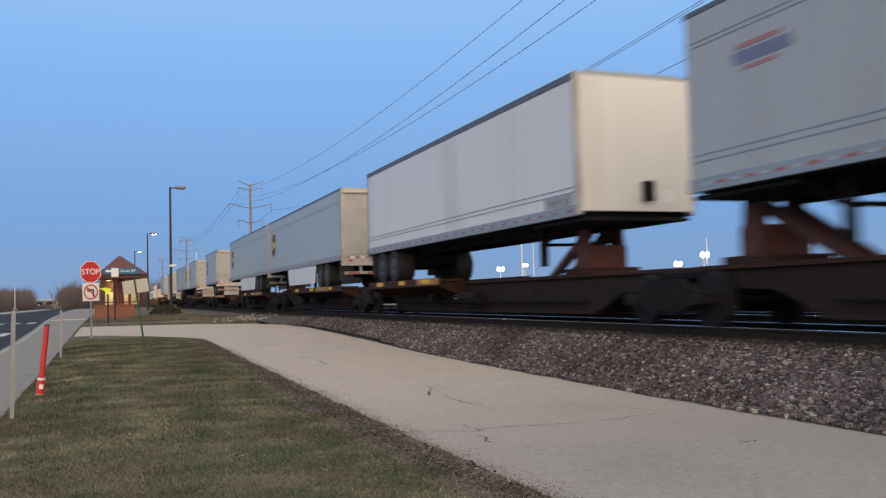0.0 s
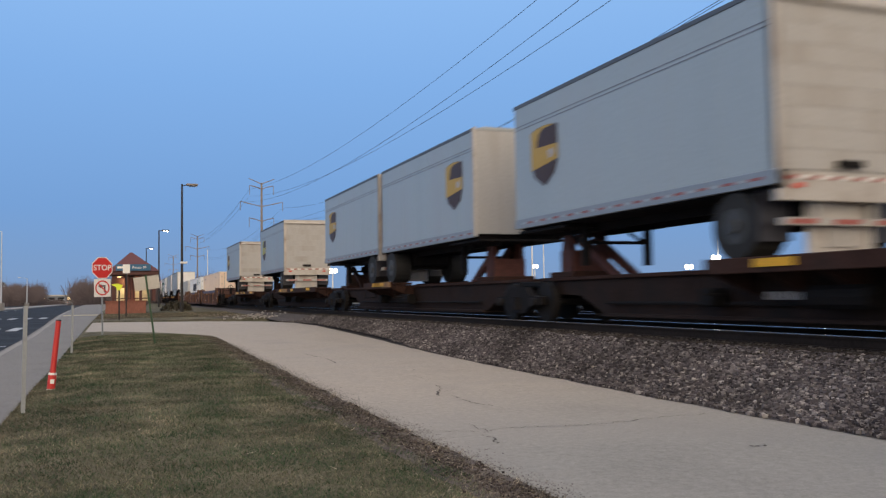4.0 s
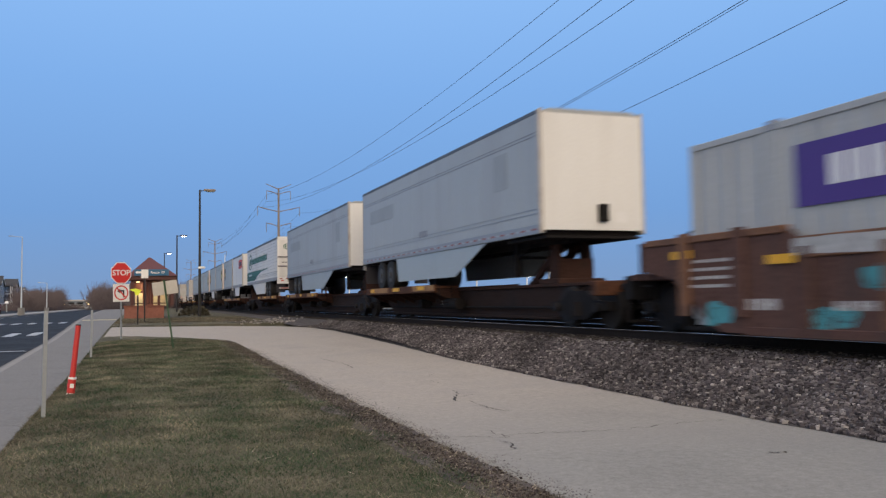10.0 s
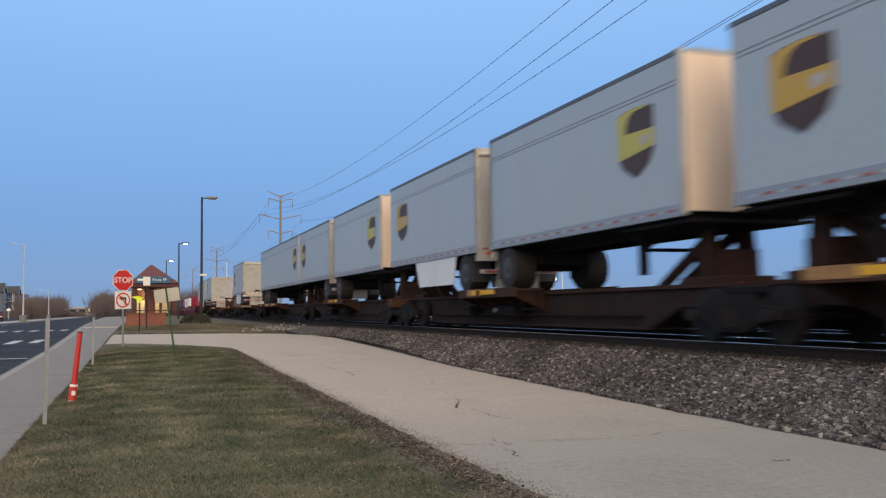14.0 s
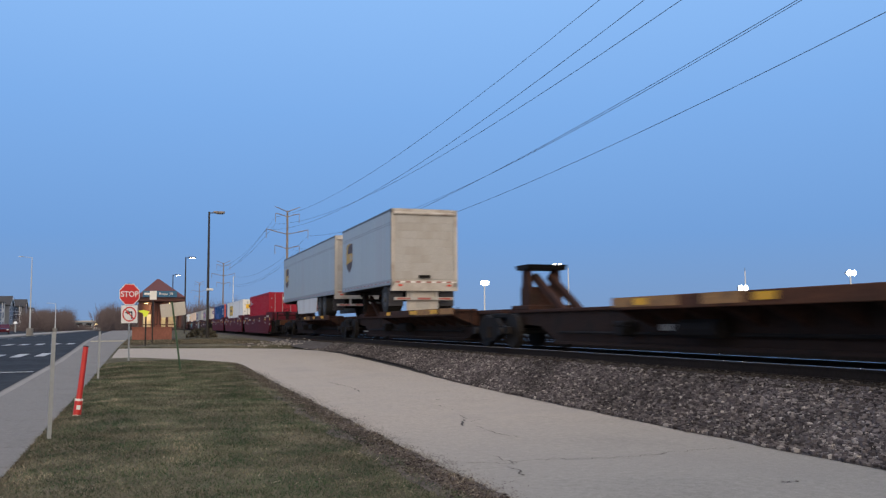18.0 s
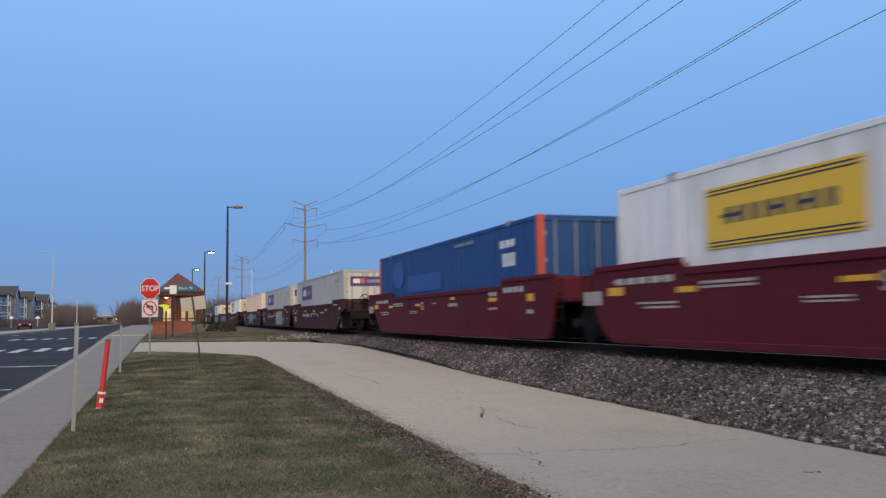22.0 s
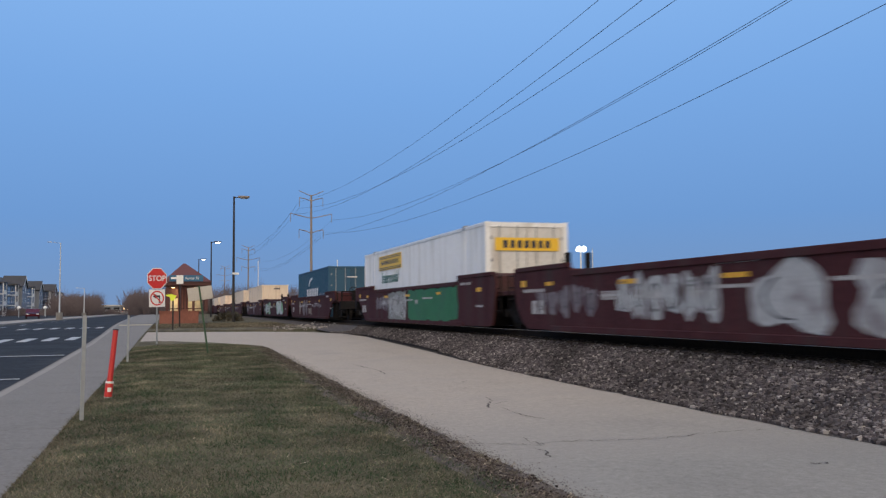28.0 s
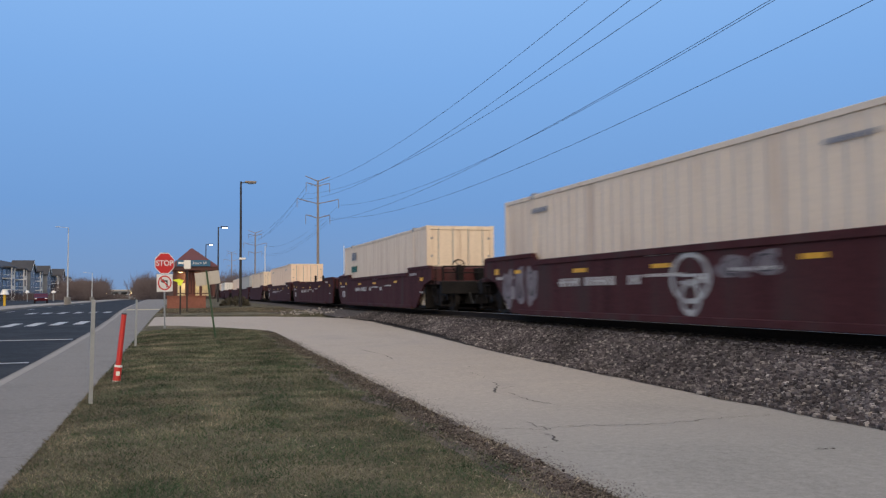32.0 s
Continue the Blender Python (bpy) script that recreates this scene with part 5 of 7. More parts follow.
def shield(parent, x, y, z, h, gold="gold"):
    """A two-tone shield emblem on the near side."""
    w = h * 0.47
    rim = [(-w, 0.46), (-w * 0.6, 0.5), (0, 0.52), (w * 0.6, 0.5), (w, 0.46), (w, -0.12), (w * 0.75, -0.32), (0, -0.5), (-w * 0.75, -0.32), (-w, -0.12)]
    e = part("emblem", prism(bmesh.new(), [(y + p, z + q * h) for p, q in rim], "x", x - 0.006, x), M["brown"], parent, "brown shield emblem")
    part("emblem_band", prism(bmesh.new(), [(y + p * w, z + q * h) for p, q in ((1.0, 0.45), (0.6, 0.49), (0.0, 0.515), (-0.6, 0.495), (-0.55, 0.465), (0.0, 0.47), (0.35, 0.40), (0.52, 0.27), (0.55, 0.17), (-1.0, 0.15), (-1.0, -0.10), (0.98, -0.20))], "x", x - 0.010, x - 0.006), M[gold], e, "gold band across the emblem")
    part("emblem_mark", prism(bmesh.new(), [(y + p * w, z + q * h) for p, q in ((-0.30, 0.07), (-0.62, 0.10), (-0.80, 0.02), (-0.62, -0.05), (-0.38, -0.06))], "x", x - 0.013, x - 0.010), M["frame_tan"], e)


def road_wheels(parent, y, z=DECK + 0.5, dual=True):
    for sx in (-1, 1):
        x0, x1 = sorted((sx * 1.27, sx * (0.72 if dual else 0.98)))
        t = part("tyre", tube(bmesh.new(), (x0, y, z), (x1, y, z), 0.50, seg=24), M["tyre"], parent)
        xo = sx * 1.275
        part("rim", tube(bmesh.new(), (xo - sx * 0.03, y, z), (xo + sx * 0.005, y, z), 0.27, seg=18), M["rim"], t)
        part("hub", tube(bmesh.new(), (xo, y, z), (xo + sx * 0.05, y, z), 0.11, seg=10), M["rim"], t)
    part("axle", tube(bmesh.new(), (-0.8, y, z), (0.8, y, z), 0.07, seg=8), M["black"], parent)


def trailer(u, L, skin="alu", rear_near=True, wheels="single", label="", door="roll", skirt=None, top_stripe=True, marks=(), frame="frame_tan", nose="white"):
    """A road trailer whose leading end is at u. rear_near: its doors face the camera's way."""
    t = on_train(thing("semi_trailer" if L > 10 else "pup_trailer", label, "trailer", "road trailers on flatcars"), u)
    W, ZB, ZT = 1.295, 3.03, 5.80
    rear, front = (0.0, L) if rear_near else (L, 0.0)
    d = 1 if rear_near else -1          # from the rear towards the nose
    part("body", B((-W, W, 0.02, L - 0.02, ZB + 0.12, ZT - 0.06), bev=0.03), M[skin], t)
    for sx in (-1, 1):
        a, b = sorted((sx * (W + 0.012), sx * (W - 0.05)))
        part("top_rail", B((a, b, 0.0, L, ZT - (0.15 if skin == "white" else 0.09), ZT), bev=0.01), M["railgrey"], t)
        r = part("bottom_rail", B((a, b, 0.0, L, ZB - 0.06, ZB + 0.16), bev=0.01), M["galv"], t)
        n = int(L / 0.62) if sx < 0 else 0
        for k in range(n):
            xa, xb = sorted((sx * (W + 0.0125), sx * (W + 0.016)))
            y0 = 0.3 + (L - 0.6) * k / n
            part("reflective_strip", B((xa, xb, y0, y0 + 0.27, ZB + 0.03, ZB + 0.072)), M["strip"], r)
            part("reflective_strip", B((xa, xb, y0 + 0.29, y0 + 0.56, ZB + 0.03, ZB + 0.072)), M["alu"], r)
        if top_stripe:
            for zz in (ZT - 0.50, ZT - 0.575):
                xa, xb = sorted((sx * (W - 0.01), sx * (W + 0.006)))
                part("panel_seam", B((xa, xb, 0.1, L - 0.1, zz - 0.018, zz)), M["decalgrey"], t, "dark horizontal seam")
        if L > 10 and skin != "alu":
            for zz in (ZB + 0.42, ZB + 0.52):
                xa, xb = sorted((sx * (W - 0.01), sx * (W + 0.008)))
                part("rub_rail", B((xa, xb, 0.1, L - 0.1, zz - 0.022, zz)), M["galv"], t)
        for k in range(1, int(L / 1.22) if sx < 0 else 0):
            xa, xb = sorted((sx * (W - 0.01), sx * (W + 0.004)))
            part("panel_joint", B((xa, xb, k * 1.22 - 0.02, k * 1.22 + 0.02, ZB + 0.17, ZT - 0.14)), M[skin], t)
    part("roof", prism(bmesh.new(), [(-W, ZT - 0.06), (W, ZT - 0.06), (W * 0.8, ZT + 0.02), (-W * 0.8, ZT + 0.02)], "y", 0.02, L - 0.02), M["galv"], t)
    part("floor", B((-1.22, 1.22, 0.15, L - 0.15, ZB - 0.08, ZB + 0.10)), M["black"], t, "black trailer floor")
    for sx in (-0.45, 0.45):
        part("slide_rail", B((sx - 0.05, sx + 0.05, 0.3, L - 0.3, ZB - 0.24, ZB - 0.08)), M["black"], t)
    # rear end
    fr = part("rear_frame", B(*[(sx * W - (0.15 if sx > 0 else 0.0), sx * W + (0.0 if sx > 0 else 0.15), min(rear, rear + d * 0.10) - 0.004, max(rear, rear + d * 0.10) + 0.004, ZB - 0.12, ZT + 0.005) for sx in (-1, 1)], (-W, W, min(rear, rear + d * 0.10) - 0.004, max(rear, rear + d * 0.10) + 0.004, ZT - 0.2, ZT + 0.005), (-W, W, min(rear, rear + d * 0.10) - 0.004, max(rear, rear + d * 0.10) + 0.004, ZB - 0.28, ZB + 0.14)), M[frame], t, "worn metal door frame")
    yd = sorted((rear - d * 0.004, rear + d * 0.03))
    if door == "roll":
        for k in range(8):
            z0 = ZB + 0.15 + (ZT - ZB - 0.36) * k / 8
            part("door_panel", B((-W + 0.12, W - 0.12, yd[0], yd[1], z0 + 0.003, z0 + (ZT - ZB - 0.36) / 8 - 0.0005), bev=0.002), M["warmgrey"], fr)
        part("header_roll", tube(bmesh.new(), (-W + 0.1, rear - d * 0.012, ZT - 0.17), (W - 0.1, rear - d * 0.012, ZT - 0.17), 0.06, seg=10), M["frame_tan"], fr, "pale rounded header over the door")
        part("hinge_bar", B((W - 0.17, W - 0.13, yd[0] - 0.01, yd[1] + 0.01, ZB + 0.5, ZT - 0.35)), M["galv"], fr)
        part("door_latch", B((-0.25, 0.2, rear - d * 0.05 - 0.03, rear - d * 0.05 + 0.03, ZB + 0.20, ZB + 0.30)), M["black"], fr)
    else:
        for sx in (-1, 1):
            a, b = sorted((sx * 0.012, sx * (W - 0.12)))
            dl = part("door", B((a, b, yd[0], yd[1], ZB + 0.15, ZT - 0.21), bev=0.006), M["white"], fr)
            part("lock_rod", tube(bmesh.new(), (sx * 0.16, rear - d * 0.03, ZB + 0.1), (sx * 0.16, rear - d * 0.03, ZT - 0.2), 0.018, seg=6), M["galv"], dl)
            hd = ZT - ZB - 0.36
            for z in (ZB + 0.15 + 0.29 * hd, ZB + 0.15 + 0.54 * hd):
                a, b = sorted((sx * 0.02, sx * (W - 0.03)))
                part("hinge_strap", B((a, b, rear - d * 0.027 - 0.014, rear - d * 0.027 + 0.014, z - 0.035, z + 0.045), bev=0.006), M["hardware"], dl, "dark grey hinge strap across the door")
            ya, yb = sorted((rear - d * 0.006, rear - d * 0.012))
            for k in range(5):
                x0 = sx * 0.56 - 0.42 + 0.17 * k
                part("lettering", B((x0, x0 + 0.13, ya, yb, ZB + 0.15 + 0.385 * hd, ZB + 0.15 + 0.385 * hd + 0.06)), M["hardware"], dl)
        part("placard", B((0.62, W - 0.14, ya, yb, ZB + 0.16, ZB + 0.40)), M["placard"], fr, "faded ochre placard low on the door")
        part("door_latch", B((-0.22, 0.14, rear - d * 0.05 - 0.025, rear - d * 0.05 + 0.025, ZB + 0.24, ZB + 0.38), bev=0.01), M["hardware"], fr)
    for k in range(6):
        x0 = -W + 0.15 + k * 0.40
        ya, yb = sorted((rear - d * 0.005, rear - d * 0.012))
        part("reflective_strip", B((x0, x0 + 0.19, ya, yb, ZB + 0.02, ZB + 0.07)), M["strip"], fr)
        part("reflective_strip", B((x0 + 0.2, x0 + 0.38, ya, yb, ZB + 0.02, ZB + 0.07)), M["decalwhite"], fr)
    bz = ZB - 0.62
    bmp = part("bumper_guard", B((-1.15, 1.15, rear + d * 0.12 - 0.05, rear + d * 0.12 + 0.05, bz, bz + 0.11), (-0.55, -0.45, rear + d * 0.12 - 0.04, rear + d * 0.12 + 0.04, bz, ZB - 0.1), (0.45, 0.55, rear + d * 0.12 - 0.04, rear + d * 0.12 + 0.04, bz, ZB - 0.1)), M["warmgrey"], t, "steel underride guard")
    ya, yb = sorted((rear + d * 0.068, rear + d * 0.062))
    for k in range(3):
        part("reflective_strip", B((-1.05 + 0.8 * k, -0.55 + 0.8 * k, ya, yb, bz + 0.02, bz + 0.09)), M["strip"], bmp)
    for sx in (-1, 1):
        part("tail_light", B((sx * 0.95 - 0.08, sx * 0.95 + 0.08, rear - d * 0.01 - 0.015, rear - d * 0.01 + 0.015, ZB - 0.11, ZB - 0.04)), M["decalred"], fr)
        part("mud_flap", B((sx * 1.0 - 0.28, sx * 1.0 + 0.28, rear + d * 0.42 - 0.01, rear + d * 0.42 + 0.01, DECK + 0.25, ZB - 0.1)), M["decalblack"], t)
    if L < 10 and rear_near:
        pn = part("hitch_panel", B((-0.60, 0.52, rear + d * 0.22 - 0.02, rear + d * 0.22 + 0.02, DECK + 0.06, ZB - 0.12), bev=0.01), M["frame_tan"], t, "pale tow hitch panel under the doors")
        part("panel_rib", B((-0.30, 0.24, rear + d * 0.19 - 0.02, rear + d * 0.19 + 0.008, DECK + 0.16, DECK + 0.40), (-0.66, -0.56, rear + d * 0.19 - 0.02, rear + d * 0.19 + 0.008, DECK + 0.06, ZB - 0.12), (0.48, 0.58, rear + d * 0.19 - 0.02, rear + d * 0.19 + 0.008, DECK + 0.06, ZB - 0.12)), M["warmgrey"], pn)
    # running gear
    ax = {"single": (0.95,), "tandem": (2.65, 3.9) if L > 15.5 else (1.5, 2.75), "tandem_mid": (3.6, 4.85)}[wheels]
    for a in ax:
        road_wheels(t, rear + d * a)
    part("suspension", B((-0.62, 0.62, rear + d * (sum(ax) / len(ax)) - 0.5 * len(ax), rear + d * (sum(ax) / len(ax)) + 0.5 * len(ax), DECK + 0.55, ZB - 0.1), bev=0.03), M["black"], t)
    # landing gear and kingpin plate
    g = front - d * (2.6 if L > 10 else 2.2)
    bm = bmesh.new()
    for sx in (-0.75, 0.75):
        box(bm, sx - 0.07, sx + 0.07, g - 0.07, g + 0.07, DECK + 0.12, ZB - 0.1)
        tube(bm, (sx, g, DECK + 0.55), (sx, g + d * 0.9, ZB - 0.12), 0.035, seg=6)
    tube(bm, (-0.75, g, DECK + 0.6), (0.75, g, DECK + 0.6), 0.04, seg=6)
    part("landing_gear", bm, M["black"], t, "dark landing legs with braces")
    a, b = sorted((front, front - d * 2.2))
    part("coupler_plate", B((-1.2, 1.2, a, b, ZB - 0.16, ZB - 0.10)), M["black"], t)
    # nose
    ya, yb = sorted((front, front + d * 0.012))
    if not rear_near:
        ns = part("nose_panel", B((-W + 0.03, W - 0.03, ya, yb, ZB + 0.02, ZT - 0.08), bev=0.004), M[nose], t)
        for sx in (-1, 1):
            part("corner_cap", B((sx * W - 0.06, sx * W + 0.06, front - d * 0.06 - 0.07, front - d * 0.06 + 0.07, ZB - 0.06, ZT + 0.004), bev=0.03), M["frame_tan"], t)
        part("air_box", B((0.1, 0.34, front + d * 0.06 - 0.06, front + d * 0.06 + 0.06, ZB + 0.22, ZB + 0.62), bev=0.02), M["black"], ns, "black air coupling box")
        part("decal", B((0.55, 0.85, ya - 0.004, yb + 0.004, ZB + 0.2, ZB + 0.45)), M["decalwhite"], ns)
    if skirt:
        for sx in (-1, 1):
            xa, xb = sorted((sx * (W - 0.02), sx * (W - 0.045)))
            box_skirt = skirt == "white" and wheels == "tandem"
            tp = 0.4 if box_skirt or L < 10 else 2.4
            y0, y1 = sorted((rear + d * (max(ax) + 0.75), front - d * (5.3 if box_skirt else 3.4 if L > 10 else 2.9)))
            part("side_skirt", prism(bmesh.new(), [(y0, ZB - 0.06), (y1, ZB - 0.06), (y1 - (tp if d > 0 else 0.25), ZB - 0.86), (y0 + (tp if d < 0 else 0.25), ZB - 0.86)], "x", xa, xb), M[skirt], t, "pale side skirt under the trailer")
    for mk in marks:
        mk(t, -W, L)
    return t


def logo_shield(frac_from_near, gold="gold"):
    def go(t, x, L):
        y = frac_from_near * 1.5 if frac_from_near > 0 else L + frac_from_near * 1.5
        shield(t, x - 0.008, y, 4.44, 1.28, gold)
    return go


def flank(y0, y1, z0, z1, material, n=0, slant=0.0, name="decal", label="plain coloured decal", x_in=0.0):
    """A decal (n = 0) or a row of bars on the near side; y from the leading end, negative from the trailing end."""
    def go(t, x, L):
        a, b = (y0 if y0 >= 0 else L + y0), (y1 if y1 > 0 else L + y1)
        if n:
            bars(t, x - 0.008 - x_in, a, b, z0, z1, material, n, slant)
        else:
            part(name, B((x - 0.007 - x_in, x + 0.0, a, b, z0, z1)), M[material], t, label)
    return go


def container(u, L, paint, label, marks=(), door_near=True, post=None, name="intermodal_container", ribs=True, door_paint=None):
    """A corrugated container in a well, its leading end at u."""
    t = on_train(thing(name, label, "container", "containers in well cars"), u)
    W, ZB, ZT = 1.295, 1.05, 3.95
    n = int(L / (0.41 if L > 13 else 0.28))
    for sx in (-1, 1):
        bm = bmesh.new()
        prev = None
        ysz = []
        for k in range(n):
            y = 0.12 + (L - 0.24) * k / n
            s = (L - 0.24) / n
            dd = 0.022 if ribs else 0.015
            ysz += [(y, 0), (y + s * 0.34, 0), (y + s * 0.42, dd), (y + s * 0.92, dd)]
        ysz.append((L - 0.12, 0))
        for y, dep in ysz:
            x = sx * (W - 0.012 - dep)
            cur = (bm.verts.new((x, y, ZB + 0.1)), bm.verts.new((x, y, ZT - 0.08)))
            if prev:
                bm.faces.new((prev[0], cur[0], cur[1], prev[1]) if sx > 0 else (prev[1], cur[1], cur[0], prev[0]))
            prev = cur
        part("side_panel", bm, M[paint], t)
        a, b = sorted((sx * W, sx * (W - 0.08)))
        part("top_rail", B((a, b, 0.1, L - 0.1, ZT - 0.10, ZT), bev=0.008), M[paint], t)
        part("bottom_rail", B((a, b, 0.1, L - 0.1, ZB, ZB + 0.15), bev=0.008), M[paint], t)
    for y in (0.0, L):
        for sx in (-1, 1):
            a, b = sorted((sx * W, sx * (W - 0.16)))
            c0, c1 = (y, y + 0.16) if y == 0 else (y - 0.16, y)
            part("corner_post", B((a, b, c0, c1, ZB + 0.1, ZT - 0.1), bev=0.008), M[post or paint], t)
            part("corner_casting", B((a - 0.003, b + 0.003, c0 - 0.003, c1 + 0.003, ZT - 0.12, ZT + 0.01), bev=0.01), M[post or paint], t)
    if L > 13:
        for y in (1.95, L - 1.95):
            for sx in (-1, 1):
                a, b = sorted((sx * (W + 0.004), sx * (W - 0.06)))
                part("lift_post", B((a, b, y - 0.10, y + 0.10, ZB + 0.1, ZT - 0.1)), M[paint], t)
                a, b = sorted((sx * (W + 0.006), sx * (W - 0.17)))
                part("corner_casting", B((a, b, y - 0.09, y + 0.09, ZT - 0.1, ZT + 0.055), bev=0.01), M["decalgrey"], t)
    part("roof", B((-W + 0.08, W - 0.08, 0.05, L - 0.05, ZT - 0.05, ZT - 0.02)), M[paint], t)
    ends = ((0.0, 1, door_near), (L, -1, not door_near))
    for y, d, isdoor in ends:
        ya, yb = sorted((y + d * 0.005, y + d * 0.12))
        part("end_header", B((-W + 0.1, W - 0.1, ya, yb, ZT - 0.14, ZT - 0.004)), M[paint], t)
        part("end_sill", B((-W + 0.1, W - 0.1, ya, yb, ZB, ZB + 0.15)), M[paint], t)
        ya, yb = sorted((y + d * 0.03, y + d * 0.07))
        if isdoor:
            for sx in (-1, 1):
                a, b = sorted((sx * 0.008, sx * (W - 0.165)))
                dl = part("door", B((a, b, ya, yb, ZB + 0.16, ZT - 0.15), bev=0.008), M[door_paint or paint], t)
                for x in (0.3, 0.85):
                    part("lock_rod", tube(bmesh.new(), (sx * x, y + d * 0.012, ZB + 0.12), (sx * x, y + d * 0.012, ZT - 0.1), 0.02, seg=6), M["galv"], dl)
                for z in (ZB + 0.5, ZB + 1.1, ZB + 1.75, ZB + 2.4):
                    part("hinge", B((sx * (W - 0.17) - 0.06, sx * (W - 0.17) + 0.06, ya - 0.012, yb + 0.012, z, z + 0.09)), M["decalgrey"], dl)
        else:
            for k in range(8):
                x = -W + 0.18 + k * (2 * W - 0.36) / 8
                part("end_panel", B((x + 0.01, x + (2 * W - 0.36) / 8 - 0.03, ya, yb, ZB + 0.15, ZT - 0.14), bev=0.006), M[paint], t)
            part("end_sheet", B((-W + 0.15, W - 0.15, min(y + d * 0.05, y + d * 0.09), max(y + d * 0.05, y + d * 0.09), ZB + 0.15, ZT - 0.14)), M[paint], t)
    part("floor_frame", B((-W + 0.05, W - 0.05, 0.1, L - 0.1, ZB + 0.02, ZB + 0.1)), M["under"], t)
    for mk in marks:
        mk(t, -W + 0.012, L)
    return t


def head(x0, x1, z0, z1, material, label="plain coloured decal"):
    """A decal on the leading end."""
    def go(t, x, L):
        end_panel(t, -0.004, -1, x0, x1, z0, z1, material, "decal", label)
    return go


P28, P53, P40 = 8.45, 16.36, 12.4
PUP = "grey aluminium pup trailer with a roll-up door and gold shield emblem"
LONGS = "long grey aluminium trailer with a gold shield emblem"

# flatcar platforms
F1 = [-7.0, 12.0, 30.6, 48.6, 65.8, 83.6, 101.9, 120.8, 140.4, 160.2]
H1 = [[(10.5, 1)], [(15.7, -1)], [(48.1, 1)], [(64.9, 1)], [(82.4, 1)], [(100.6, 1)], [(104.9, -1), (120.5, 1)], [(139.6, 1, 1)], [(158.3, 1)]]
for k in range(9):
    flat_unit(F1[k], F1[k + 1], H1[k], (k in (4,), k in (3, 8)), style=1)
F2 = [223.2, 243.1, 262.7, 282.9, 302.7, 321.5, 340.5, 359.8, 377.8, 395.4, 413.6, 432.6]
H2 = [[(226.8, -1)], [(245.1, -1)], [(280.3, 1)], [(285.6, -1), (301.4, 1)], [(304.1, -1), (320.2, 1)], [(322.8, -1), (339.1, 1)], [(342.0, -1)], [(376.5, 1)], [(394.4, 1)], [(411.9, 1)], [(429.6, 1)]]
for k in range(11):
    flat_unit(F2[k], F2[k + 1], H2[k], (k in (0, 5), k in (4, 10)), style=k in (4, 5, 6, 9, 10), bare=0.5 if k == 3 else 6.1)

# trailers
trailer(-5.46, P53, "grey", True, "tandem", "long grey trailer with a small blue and red badge", marks=[flank(-2.1, -1.2, 4.92, 4.99, "faintred"), flank(-2.3, -1.15, 4.70, 4.88, "faintblue", 7, 0.05), flank(-2.0, -1.3, 4.60, 4.65, "faintred")])
trailer(14.24, 14.63, "white", False, "tandem", "plain white trailer, its blank nose leading", top_stripe=False, nose="white", marks=[flank(0.35, 1.5, 3.2, 3.42, "decalgrey", 5), head(-0.5, 0.15, 5.0, 5.12, "decalblack")])
trailer(32.64, P53, "alu", True, "tandem", LONGS, skirt="white", marks=[logo_shield(-1), head(0.7, 1.05, 3.5, 3.75, "decalyellow")])
trailer(49.58, P53, "alu", True, "tandem", LONGS, skirt="white", marks=[logo_shield(-1)])
for u in (74.91, 93.01):
    trailer(u, P28, "alu", True, "single", PUP, marks=[logo_shield(-1)])
trailer(103.8, P28, "alu", False, "single", "grey aluminium pup trailer, worn nose leading, gold shield emblem", marks=[logo_shield(1)], nose="warmgrey")
trailer(112.7, P28, "alu", True, "single", PUP, marks=[logo_shield(-1)])
for u in (131.41, 150.46):
    trailer(u, P28, "alu", True, "single", PUP, marks=[logo_shield(-1, "goldlime" if u < 140 else "gold")])
for u in (225.63, 244.34):
    trailer(u, P53, "grey" if u < 230 else "grey", False, "tandem", "long white trailer with a faded badge near its nose", skirt="alu", marks=[flank(1.9, 2.75, 4.2, 5.1, "ghostgrey"), flank(-4.4, -1.2, 4.45, 4.95, "ghostgrey"), flank(8.2, 9.0, 3.5, 3.7, "decalgrey", 3), head(-0.15, 0.3, 5.40, 5.50, "decalgrey"), head(-0.1, 0.25, 5.22, 5.30, "decalgrey"), head(-0.25, 0.35, 5.02, 5.10, "faintblue"), head(0.42, 0.98, 3.22, 3.52, "decalblack")])


